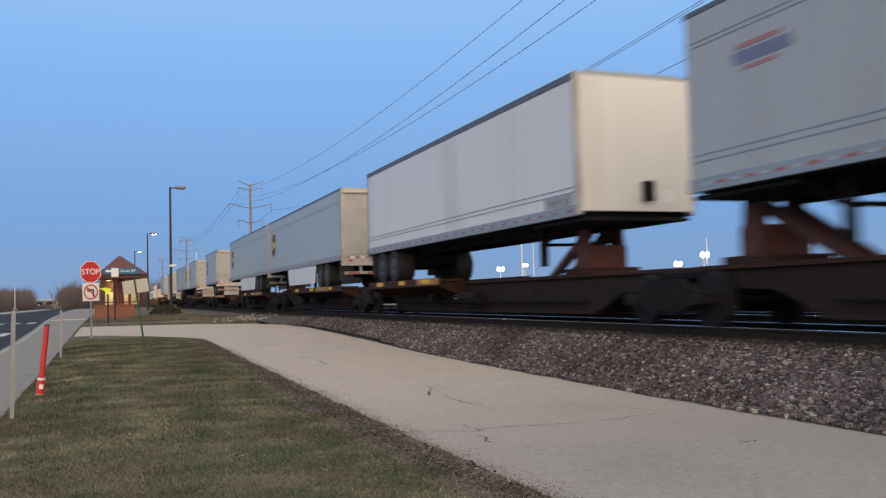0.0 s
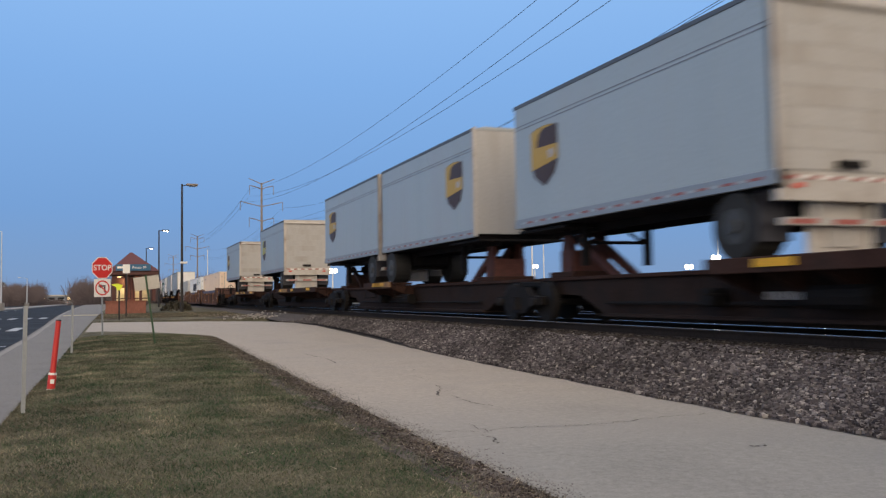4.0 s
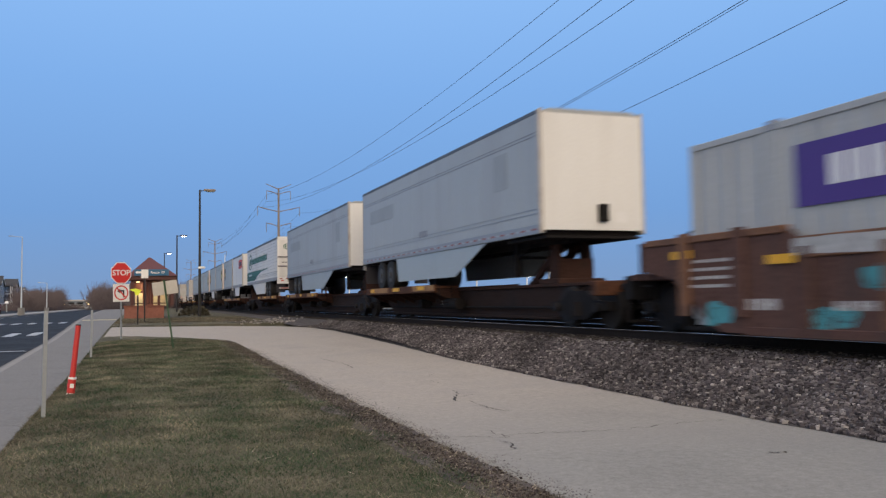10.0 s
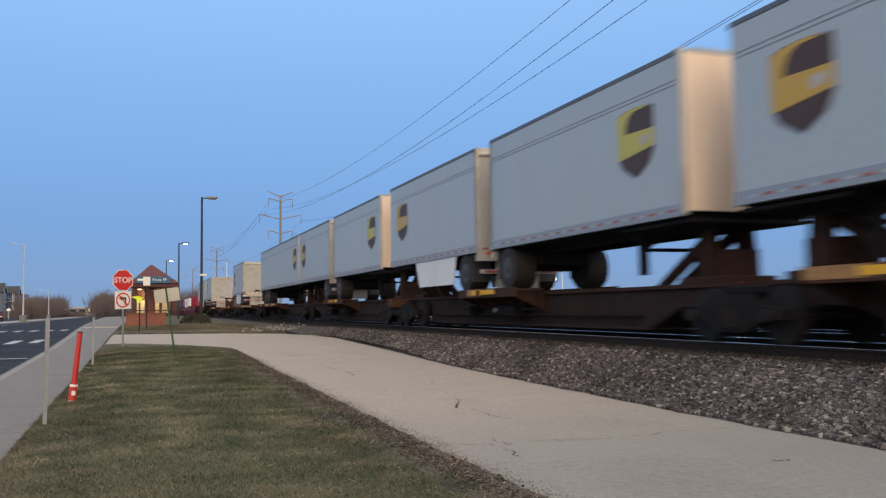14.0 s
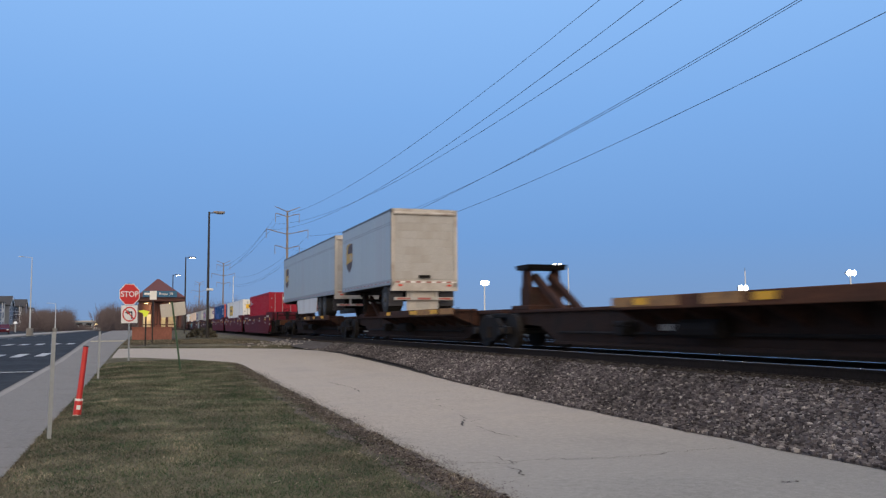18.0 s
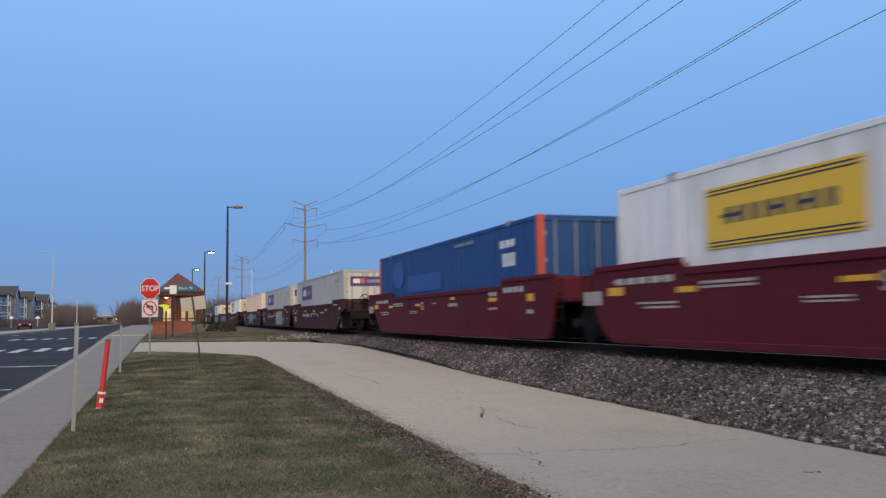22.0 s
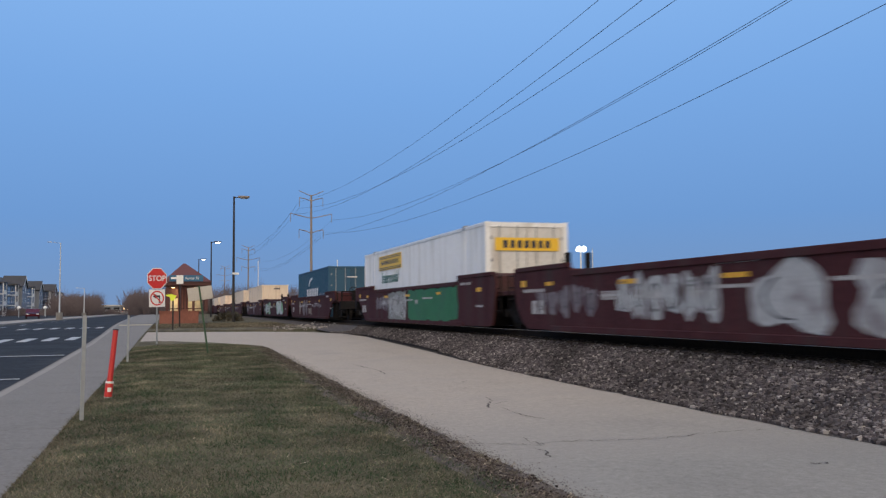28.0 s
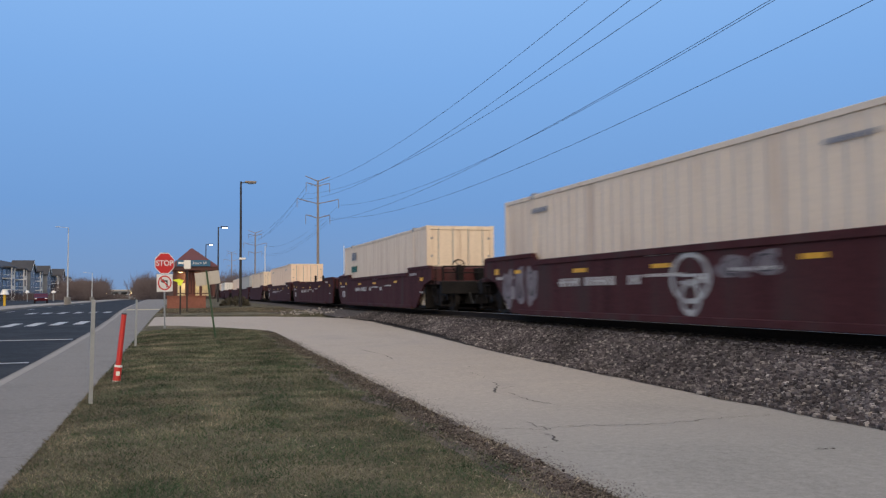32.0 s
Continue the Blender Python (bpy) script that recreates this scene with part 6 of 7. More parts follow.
def ffe_marks(t, x, L):
    bm = bmesh.new()
    for ro, ri in ((0.82, 0.70),):
        pv = None
        for k in range(37):
            a = k * math.pi / 18
            cur = (bm.verts.new((x - 0.008, L - 2.1 + ro * 1.3 * math.cos(a), 4.76 + ro * 0.75 * math.sin(a))), bm.verts.new((x - 0.008, L - 2.1 + ri * 1.27 * math.cos(a), 4.76 + ri * 0.70 * math.sin(a))))
            if pv:
                bm.faces.new((pv[0], cur[0], cur[1], pv[1]))
            pv = cur
    part("ring_emblem", bm, M["decalgreen"], t, "dark green oval ring emblem")
    bars(t, x - 0.008, L - 2.7, L - 1.5, 4.5, 5.0, "decalgreen", 3, -0.18)
    bars(t, x - 0.008, 4.85, 13.4, 4.53, 4.96, "decalgreen", 16, -0.08)
    part("swoosh", prism(bmesh.new(), [(L - 0.03, 3.25), (L - 0.03, 3.95), (L - 5.0, 3.97), (L - 12.9, 3.92), (L - 8.5, 3.80), (L - 6.4, 3.58), (L - 4.9, 3.25)], "x", x - 0.008, x), M["decalgreen"], t, "dark green tapering swoosh")
    bars(t, x - 0.010, L - 3.2, L - 0.9, 3.66, 3.76, "decalwhite", 9)
    for k in range(11):
        part("panel_seam", B((x - 0.0065, x, 0.1, L - 0.1, 3.35 + 0.21 * k, 3.362 + 0.21 * k)), M["decalgrey"], t)
    for sx in (-0.6, 0.55):
        ring = [[(sx + rx * math.cos(k * math.pi / 12), 5.17 + rz * math.sin(k * math.pi / 12)) for k in range(24)] for rx, rz in ((0.31, 0.20), (0.26, 0.155))]
        bm = bmesh.new()
        vs = [[bm.verts.new((px, -0.012, pz)) for px, pz in loop] for loop in ring]
        for k in range(24):
            j = (k + 1) % 24
            bm.faces.new((vs[0][k], vs[0][j], vs[1][j], vs[1][k]))
        part("door_badge", bm, M["decalgreen"], t, "dark green oval badge on the door")
        for k in range(3):
            end_panel(t, -0.006, -1, sx - 0.19 + 0.14 * k, sx - 0.09 + 0.14 * k, 5.10, 5.24, "decalgreen", "lettering")


trailer(264.81, P53, "white", True, "tandem_mid", "white refrigerated trailer with dark green ring emblem and swoosh", door="swing", skirt="white", top_stripe=False, frame="white", marks=[ffe_marks])


def brick_sign(t, x, L):
    e = part("sign_panel", prism(bmesh.new(), [(0.78, 4.64), (2.0, 4.57), (3.4, 4.59), (3.4, 5.31), (2.0, 5.38), (0.78, 5.29)], "x", x - 0.007, x), M["decalred"], t, "red brick-shaped sign panel")
    bars(e, x - 0.010, 1.15, 3.05, 4.80, 5.14, "decalblack", 6, 0, "lettering", "black lettering bars")
    end_panel(t, -0.014, -1, -0.55, 0.75, 5.02, 5.40, "decalred", "sign_panel", "red sign panel on the nose")
    for k in range(6):
        end_panel(t, -0.021, -1, -0.40 + 0.17 * k, -0.29 + 0.17 * k, 5.12, 5.3, "decalorange", "lettering")
    end_panel(t, -0.014, -1, 0.55, 1.0, 3.35, 3.72, "decalblack", "vent", "dark vent plate on the nose")


trailer(284.39, P28, "white", False, "single", "white pup trailer with red sign panels", skirt="white", top_stripe=False, marks=[brick_sign])
for k, u in enumerate((293.75, 303.41, 312.87, 322.54, 332.01)):
    trailer(u, P28, "alu", k % 2 == 0, "single", PUP if k % 2 == 0 else "grey aluminium pup trailer, worn nose leading, gold shield emblem", marks=[logo_shield(-1 if k % 2 == 0 else 1, "goldlime" if k in (1, 3) else "gold")], nose="tan", skirt="white" if k == 2 else None)
trailer(340.39, P53, "alu", False, "tandem", "long grey aluminium trailer, pale nose leading, gold shield emblem", marks=[logo_shield(1)])
trailer(369.07, P28, "alu", True, "single", PUP, marks=[logo_shield(-1)], skirt="white")
trailer(404.47, P28, "alu", True, "single", PUP, marks=[logo_shield(-1)])
trailer(414.62, P53, "alu", True, "tandem", LONGS, skirt="white", marks=[logo_shield(-1)])

# well cars, three to a set
G = [patch(-5.9, 3.6, 1.12, 1.98, "taggrey"), scrawl(-5.7, 3.5, 1.15, 2.0, "tagwhite", 5, 14), scrawl(7.0, 7.6, 1.05, 1.5, "tagteal", 8, 1), scrawl(4.6, 5.4, 1.05, 1.4, "tagteal", 9, 2), scrawl(3.9, 4.5, 1.5, 1.9, "tagteal", 10, 1)]
well_unit(172.57, "wellbrown", True, False, [patch(-6, 6, 1.97, 2.14, "tagblue")])
well_unit(192.33, "wellbrown", False, False, [patch(-2.2, 2.4, 1.98, 2.14, "tagblue"), scrawl(2.6, 4.8, 1.1, 2.1, "tagwhite", 15, 2), patch(6.1, 7.0, 1.5, 1.72, "mark", "worn pale stencil plate")])
well_unit(211.96, "wellbrown", False, True, [patch(-5.6, 5.6, 2.0, 2.15, "tagwhite"), *G])
for k, u in enumerate((444.34, 464.64, 484.85)):
    well_unit(u, "wellred", k == 0, k == 2)
well_unit(509.02, "wellmaroon", True, False)
well_unit(528.98, "wellmaroon", False, False, [patch(-5.3, -1.3, 1.04, 2.12, "taggrey"), scrawl(-5.0, -1.4, 1.05, 2.15, "tagwhite", 21, 6), scrawl(-6.2, -4.8, 1.05, 1.7, "tagteal", 22, 2)])
well_unit(548.92, "wellmaroon", False, True, [scrawl(-2.0, 2.2, 1.02, 2.2, "tagteal", 23, 3), scrawl(-4.8, -2.3, 1.55, 1.95, "tagbeige", 24, 4, outline=False)])
well_unit(574.43, "wellmaroon", True, False)
well_unit(594.0, "wellmaroon", False, False, [scrawl(-6.4, -0.4, 1.02, 2.2, "tagwhite", 31, 3), scrawl(0.2, 3.6, 1.2, 2.1, "tagwhite", 33, 6), scrawl(4.4, 7.6, 1.3, 2.0, "tagfaint", 32, 5)], "dark maroon empty container well car covered in graffiti")
well_unit(613.77, "wellmaroon", False, True, [patch(-6.1, -0.3, 1.08, 2.15, "taggreen"), patch(0.1, 2.8, 1.06, 2.12, "taggrey"), scrawl(0.0, 2.6, 1.1, 2.1, "tagwhite", 34, 6), scrawl(2.8, 5.0, 1.4, 2.0, "tagfaint", 35, 4)], "dark maroon well car with a green repainted panel")
well_unit(638.12, "wellmaroon", True, False, [scrawl(3.6, 4.5, 1.05, 2.15, "tagbeige", 41, 1), scrawl(0.5, 2.9, 1.05, 2.15, "tagfaint", 42, 2), scrawl(-1.2, 0.3, 1.1, 1.6, "tagbeige", 48, 2), scrawl(-4.8, -1.8, 1.6, 1.85, "tagfaint", 49, 8, outline=False)])
well_unit(658.4, "wellmaroon", False, False, [scrawl(-6.6, -1.8, 1.0, 2.2, "taglime", 43, 2, outline=False), letters("SML", -4.2, 1.58, 1.05), scrawl(2.6, 7.3, 1.0, 2.2, "taglime", 44, 2, outline=False), scrawl(3.0, 6.9, 1.15, 2.05, "tagpale", 50, 3)], "dark maroon empty well car with lime and white graffiti")
well_unit(678.88, "wellmaroon", False, True, [scrawl(5.5, 7.9, 1.1, 2.15, "tagfaint", 46, 3), ring_face(-1.1, 1.6), scrawl(-3.5, -1.9, 1.7, 2.15, "tagfaint", 47, 2)])
for s in range(5):
    for k in range(3):
        well_unit(703.15 + 64.4 * s + 20.15 * k, "wellmaroon", k == 0, k == 2, plain=s > 0)

# containers
CT = "weathered tan corrugated container in a well car"
CC = "weathered cream corrugated container in a well car"


def courier(t, x, L, second="decalorange"):
    """Purple panels with white and coloured bars."""
    for z0, z1 in ((2.70, 3.56),):
        p = part("decal", B((x - 0.02, x, L - 6.25, L - 2.4, z0, z1)), M["purple"], t, "purple sign panel")
        bars(p, x - 0.021, L - 3.95, L - 2.95, z0 + 0.24, z1 - 0.22, "decalwhite", 3)
        bars(p, x - 0.021, L - 4.5, L - 4.0, z0 + 0.24, z1 - 0.22, second, 2)
        bars(p, x - 0.021, L - 6.1, L - 4.6, z0 + 0.32, z1 - 0.34, "decalgrey", 7)
    end_panel(t, -0.006, -1, -0.95, 0.95, 3.15, 3.62, "purple", "decal", "purple sign panel on the doors")
    end_panel(t, -0.013, -1, -0.8, -0.45, 3.27, 3.5, "decalwhite", "lettering")
    end_panel(t, -0.013, -1, -0.42, -0.2, 3.27, 3.5, "decalorange", "lettering")
    end_panel(t, -0.013, -1, -0.1, 0.8, 3.3, 3.47, "decalgrey", "lettering")
    bars(t, x - 0.02, 1.3, 2.2, 3.35, 3.5, "decalgrey", 4)


def bigword(t, x, L):
    bars(t, x - 0.02, 6.1, 10.75, 2.48, 3.34, "decalblack", 5, -0.2, "lettering", "black slanted lettering bars", 0.3)
    part("decal", B((x - 0.02, x, 3.5, 4.13, 3.08, 3.62)), M["decalteal"], t, "small teal badge")
    bars(t, x - 0.02, 1.0, 2.5, 3.3, 3.42, "decalgrey", 8)
    for k in range(4):
        end_panel(t, -0.006, -1, -0.95 + 0.5 * k, -0.58 + 0.5 * k, 3.25, 3.55, "decalblack", "lettering", "black lettering bars")
    end_panel(t, -0.006, -1, -0.4, 0.0, 2.55, 2.9, "decalteal", "decal")


def yellow_panel(big=True, green=False):
    def go(t, x, L):
        y0, y1 = L - (6.4 if big else 6.75), L - 2.95
        zl, zh = (2.55, 3.55) if big else (3.09, 3.70)
        p = part("decal", B((x - 0.02, x, y0, y1, zl, zh)), M["decalyellow"], t, "yellow sign panel with black bars")
        bars(p, x - 0.021, y0 + 0.5, y1 - 0.4, zl + (zh - zl) * 0.38, zh - (zh - zl) * 0.36, "decalblack", 8, 0, "lettering", "black lettering bars", 0.45)
        for z in (zl + 0.03, zl + 0.09, zh - 0.13, zh - 0.07):
            part("border", B((x - 0.024, x - 0.02, y0 + 0.05, y1 - 0.05, z, z + 0.025)), M["decalblack"], p)
        if green:
            stencil(t, "Intermodal", x - 0.016, (y0 + y1) / 2 - 0.05, 2.75, 0.64, "decalgreen", "green lettering")
        q = end_panel(t, -0.006, -1, -1.0, 1.0, 3.12, 3.5, "decalyellow", "decal", "yellow sign panel on the doors")
        for k in range(7):
            end_panel(t, -0.013, -1, -0.75 + 0.22 * k, -0.61 + 0.22 * k, 3.2, 3.42, "decalblack", "lettering")
    return go


def smallnum(t, x, L):
    bars(t, x - 0.02, L - 2.9, L - 1.9, 3.48, 3.60, "decalgrey", 6)
    bars(t, x - 0.02, 3.0, 4.0, 3.50, 3.58, "decalgrey", 8)


def head_num(t, x, L):
    for k in range(3):
        end_panel(t, -0.006, -1, -0.1 + 0.2 * k, 0.05 + 0.2 * k, 3.5, 3.65, "decalblack", "lettering")


container(164.39, P53, "tan", CT, [smallnum, head_num], True)
container(184.15, P53, "offwhite", "off-white corrugated container with black slanted bars", [bigword], True)
container(203.78, P53, "cgrey", "pale grey corrugated container with a purple sign panel", [courier], True, door_paint="doorwhite")


def redmark(t, x, L):
    bars(t, x - 0.02, L - 1.2, L - 0.7, 3.2, 3.6, "decalwhite", 2)
    bars(t, x - 0.02, L - 2.3, L - 1.3, 3.25, 3.4, "decalgrey", 5)
    end_panel(t, -0.006, -1, -0.3, 0.0, 3.4, 3.6, "decalwhite", "decal")
    end_panel(t, -0.006, -1, 0.25, 0.85, 3.2, 3.27, "decalwhite", "lettering")


container(438.14, P40, "red", "red corrugated steel container in a maroon well car", [redmark], True)
container(456.46, P53, "offwhite", "white container with a yellow sign panel", [yellow_panel()], True, ribs=False)


def bluemark(t, x, L):
    part("decal", B((x - 0.016, x, L - 8.6, L - 4.4, 2.40, 3.0)), M["blueghost"], t, "darker blue patch where lettering was removed")
    part("decal", prism(bmesh.new(), [(L - 3.1 + 0.85 * math.cos(k * 0.3927), 3.12 + 0.52 * math.sin(k * 0.3927)) for k in range(16)], "x", x - 0.016, x), M["blueghost"], t, "darker blue round patch")
    bars(t, x - 0.02, 1.5, 2.6, 3.3, 3.5, "decalwhite", 3)
    bars(t, x - 0.02, 1.5, 2.4, 2.8, 3.15, "decalwhite", 3)
    bars(t, x - 0.02, 4.6, 6.4, 3.62, 3.72, "decalgrey", 7)


container(476.67, P53, "blue", "blue corrugated container with orange-red end posts", [bluemark], True, "orange")
container(500.84, P53, "cgrey", "pale grey corrugated container with a purple sign panel", [courier], True, door_paint="doorwhite")
container(520.8, P53, "cgrey", "pale grey corrugated container with a purple sign panel", [functools.partial(courier, second="decalgrey")], True, door_paint="doorwhite")
container(540.74, P53, "tan", CT, [smallnum], True)
container(566.25, P53, "offwhite", "white container with yellow and green signs", [yellow_panel(False, True)], True, door_paint="doorwhite")
container(605.59, P53, "offwhite", "white container with yellow and green signs", [yellow_panel(False, True)], True, door_paint="doorwhite")


def navymark(t, x, L):
    bars(t, x - 0.02, 3.74, 8.52, 2.30, 2.79, "decalwhite", 7, -0.05, "lettering", "white lettering bars", 0.3)
    part("decal", prism(bmesh.new(), [(7.6, 2.98), (7.35, 2.98), (7.0, 3.22), (6.5, 3.34), (5.95, 3.36), (6.1, 3.50), (6.7, 3.48), (7.2, 3.32)], "x", x - 0.02, x), M["decalwhite"], t, "white wing-shaped emblem")
    bars(t, x - 0.02, 0.9, 3.6, 2.36, 2.42, "decalgrey", 2)
    end_panel(t, -0.006, -1, -0.2, 0.4, 3.3, 3.36, "decalwhite", "lettering")


container(631.92, P40, "navy", "navy blue corrugated steel container with white bars", [navymark], True)
container(670.7, P53, "cream", CC, [smallnum, head_num], False)


def palemark(t, x, L):
    bars(t, x - 0.02, L - 3.2, L - 2.0, 3.2, 3.6, "decalgrey", 4)
    bars(t, x - 0.02, L - 3.4, L - 1.9, 2.6, 2.9, "decalgreen", 5)


container(694.97, P53, "cream", "cream container with small grey and green signs", [palemark], True, ribs=False)
container(735.2, P53, "tan", CT, [smallnum], True)
for u, p, l in ((759.0, "cream", CC), (779.3, "cgrey", "pale grey corrugated container in a well car"), (799.4, "tan", CT), (843.6, "white", "white container in a well car"), (863.8, "cream", CC), (888.0, "tan", CT), (928.2, "cgrey", "pale grey corrugated container in a well car"), (952.3, "cream", CC), (972.5, "red", "red container in a well car")):
    container(u, P53, p, l, [smallnum], True)


# ---- signs and posts beside the drive ----
def rot(ob, rx=0, ry=0, rz=0):
    ob.rotation_euler = (radians(rx), radians(ry), radians(rz))
    return ob


def words(text, size, material, parent, name, at, rz=0, extrude=0.002, bold=0.0):
    """Upright lettering facing -y, centred at a place in the parent's space."""
    cu = bpy.data.curves.new(name, "FONT")
    cu.body, cu.size, cu.extrude, cu.align_x, cu.align_y, cu.offset = text, size, extrude, "CENTER", "CENTER", bold
    tmp = bpy.data.objects.new("tmp", cu)
    me = bpy.data.meshes.new_from_object(tmp)
    bpy.data.objects.remove(tmp)
    me.materials.clear()
    me.materials.append(material)
    ob = new(name, me)
    ob.parent = parent
    ob.matrix_local = pose(*at, 90, 0, rz)
    return ob


def ngon_plate(bm, n, r, y0, y1, zc, turn=0.0, sx=1.0):
    prism(bm, [(math.cos(turn + 2 * math.pi * k / n) * r * sx, zc + math.sin(turn + 2 * math.pi * k / n) * r) for k in range(n)], "y", y0, y1)
    return bm


def channel_post(name, h, material, parent, holes=True):
    """A U-channel sign post with punched holes down its face."""
    p = part(name, B((-0.02, 0.02, -0.006, 0.0, -0.2, h), (-0.025, -0.019, -0.006, 0.025, -0.2, h), (0.019, 0.025, -0.006, 0.025, -0.2, h)), material, parent)
    if not holes:
        return p
    part("punched_holes", B(*[(-0.006, 0.006, -0.0085, -0.0065, 0.06 + 0.05 * k, 0.072 + 0.05 * k) for k in range(int(h / 0.05))]), M["under"], p, "row of small punched holes")["kind"] = "stuff"
    return p


def stop_sign():
    y, x = 32.2, -0.52
    z = gz(y)
    s = thing("stop_sign", "red octagonal stop sign over a no-left-turn plate on a steel post", "road sign", at=(x, y, z))
    rot(s, 0, -0.9, 28)
    channel_post("post", 2.76, M["galv"], s)
    o = part("octagon", ngon_plate(bmesh.new(), 8, 0.40, -0.016, -0.010, 2.37, math.pi / 8), M["signwhite"], s, "white rim of the octagon")
    part("face", ngon_plate(bmesh.new(), 8, 0.372, -0.020, -0.016, 2.37, math.pi / 8), M["signred"], o, "red face of the octagon")
    words("STOP", 0.27, M["signwhite"], o, "lettering", (0, -0.0225, 2.37), bold=0.004)
    pl = part("turn_plate", B((-0.30, 0.30, -0.016, -0.010, 1.37, 1.985), bev=0.002), M["signwhite"], s, "white square no-left-turn plate")
    bm = bmesh.new()
    for k in range(28):
        a, b = 2 * math.pi * k / 28, 2 * math.pi * (k + 1) / 28
        vs = [bm.verts.new((math.cos(t) * r, -0.019, 1.765 + math.sin(t) * r)) for t, r in ((a, 0.26), (a, 0.215), (b, 0.215), (b, 0.26))]
        bm.faces.new(vs)
    a = math.radians(45)
    c, sn = math.cos(a), math.sin(a)
    vs = [bm.verts.new((p * c - q * sn, -0.0205, 1.765 + p * sn + q * c)) for p, q in ((-0.23, -0.02), (0.23, -0.02), (0.23, 0.02), (-0.23, 0.02))]
    part("ban_ring", bm, M["signred"], pl, "red ring and slash")
    bm = bmesh.new()
    prism(bm, [(0.06, 1.60), (0.11, 1.60), (0.11, 1.86), (-0.04, 1.86), (-0.04, 1.80), (0.06, 1.80)], "y", -0.018, -0.0165)
    prism(bm, [(-0.16, 1.83), (-0.04, 1.75), (-0.04, 1.91)], "y", -0.018, -0.0165)
    part("arrow", bm, M["decalblack"], pl, "black left arrow")
    part("bar", prism(bmesh.new(), [(-0.185, 1.93), (-0.155, 1.96), (0.185, 1.60), (0.155, 1.57)], "y", -0.0225, -0.0205), M["signred"], pl)
    for ch in pl.children:
        ch.location.z -= 0.085


stop_sign()


def leaning_sign():
    s = thing("leaning_sign", "blank sign seen from behind on a leaning green post", "road sign", at=(0.98, 26.0, gz(26.0) + 0.06))
    rot(s, 3, -7.5, -8)
    channel_post("post", 2.0, M["greenpost"], s, False)
    part("panel", B((-0.345, 0.345, 0.028, 0.034, 1.58, 1.96), bev=0.004), M["signback"], s, "bare metal back of the sign")


leaning_sign()


def marker_post():
    s = thing("cable_marker", "red flexible marker post with a white-ringed base", "marker post", at=(-1.0, 15.25, gz(15.25) + 0.02))
    rot(s, 0, 5.5, 10)
    part("shaft", tube(bmesh.new(), (0, 0, 0.26), (0, 0, 1.12), 0.045, 0.04, seg=12), M["markerred"], s)
    part("cap", tube(bmesh.new(), (0, 0, 1.12), (0, 0, 1.14), 0.043, seg=12), M["decalblack"], s)
    part("base_sleeve", tube(bmesh.new(), (0, 0, -0.05), (0, 0, 0.26), 0.062, seg=12), M["markerred"], s)
    for z in (0.0, 0.255):
        part("band", tube(bmesh.new(), (0, 0, z), (0, 0, z + 0.035), 0.065, seg=12), M["signwhite"], s, "white band")
    part("badge", B((-0.03, 0.03, -0.066, -0.0625, 0.12, 0.19)), M["signwhite"], s)


marker_post()
for x, y, h in ((-1.14, 12.5, 1.42), (-1.12, 24.2, 1.25)):
    s = thing("delineator_post", "bare galvanised channel post at the edge of the sidewalk", "post", "channel posts", at=(x, y, gz(y)))
    rot(s, 0, 0.8, 15)
    channel_post("post", h, M["galv"], s, False)
for x, y, h, m in ((0.0, 48.0, 1.88, "fluoro"), (0.37, 52.5, 3.05, "signwhite")):
    s = thing("notice_sign", "small white notice on a dark post near the station", "sign", "notice posts", at=(x, y, gz(y)))
    part("post", tube(bmesh.new(), (0, 0, -0.1), (0, 0, h), 0.04, seg=8), M["darkpole"], s)
    if m == "fluoro":
        part("panel", prism(bmesh.new(), [(-0.42, h - 0.02), (-0.1, h + 0.04), (0.18, h - 0.05), (0.02, h - 0.32), (-0.12, h - 0.3), (-0.16, h - 0.14)], "y", -0.05, -0.042), M[m], s, "fluorescent yellow-green marker plate")
    else:
        part("panel", B((-0.19, 0.19, -0.05, -0.042, h - 0.5, h), bev=0.004), M[m], s)


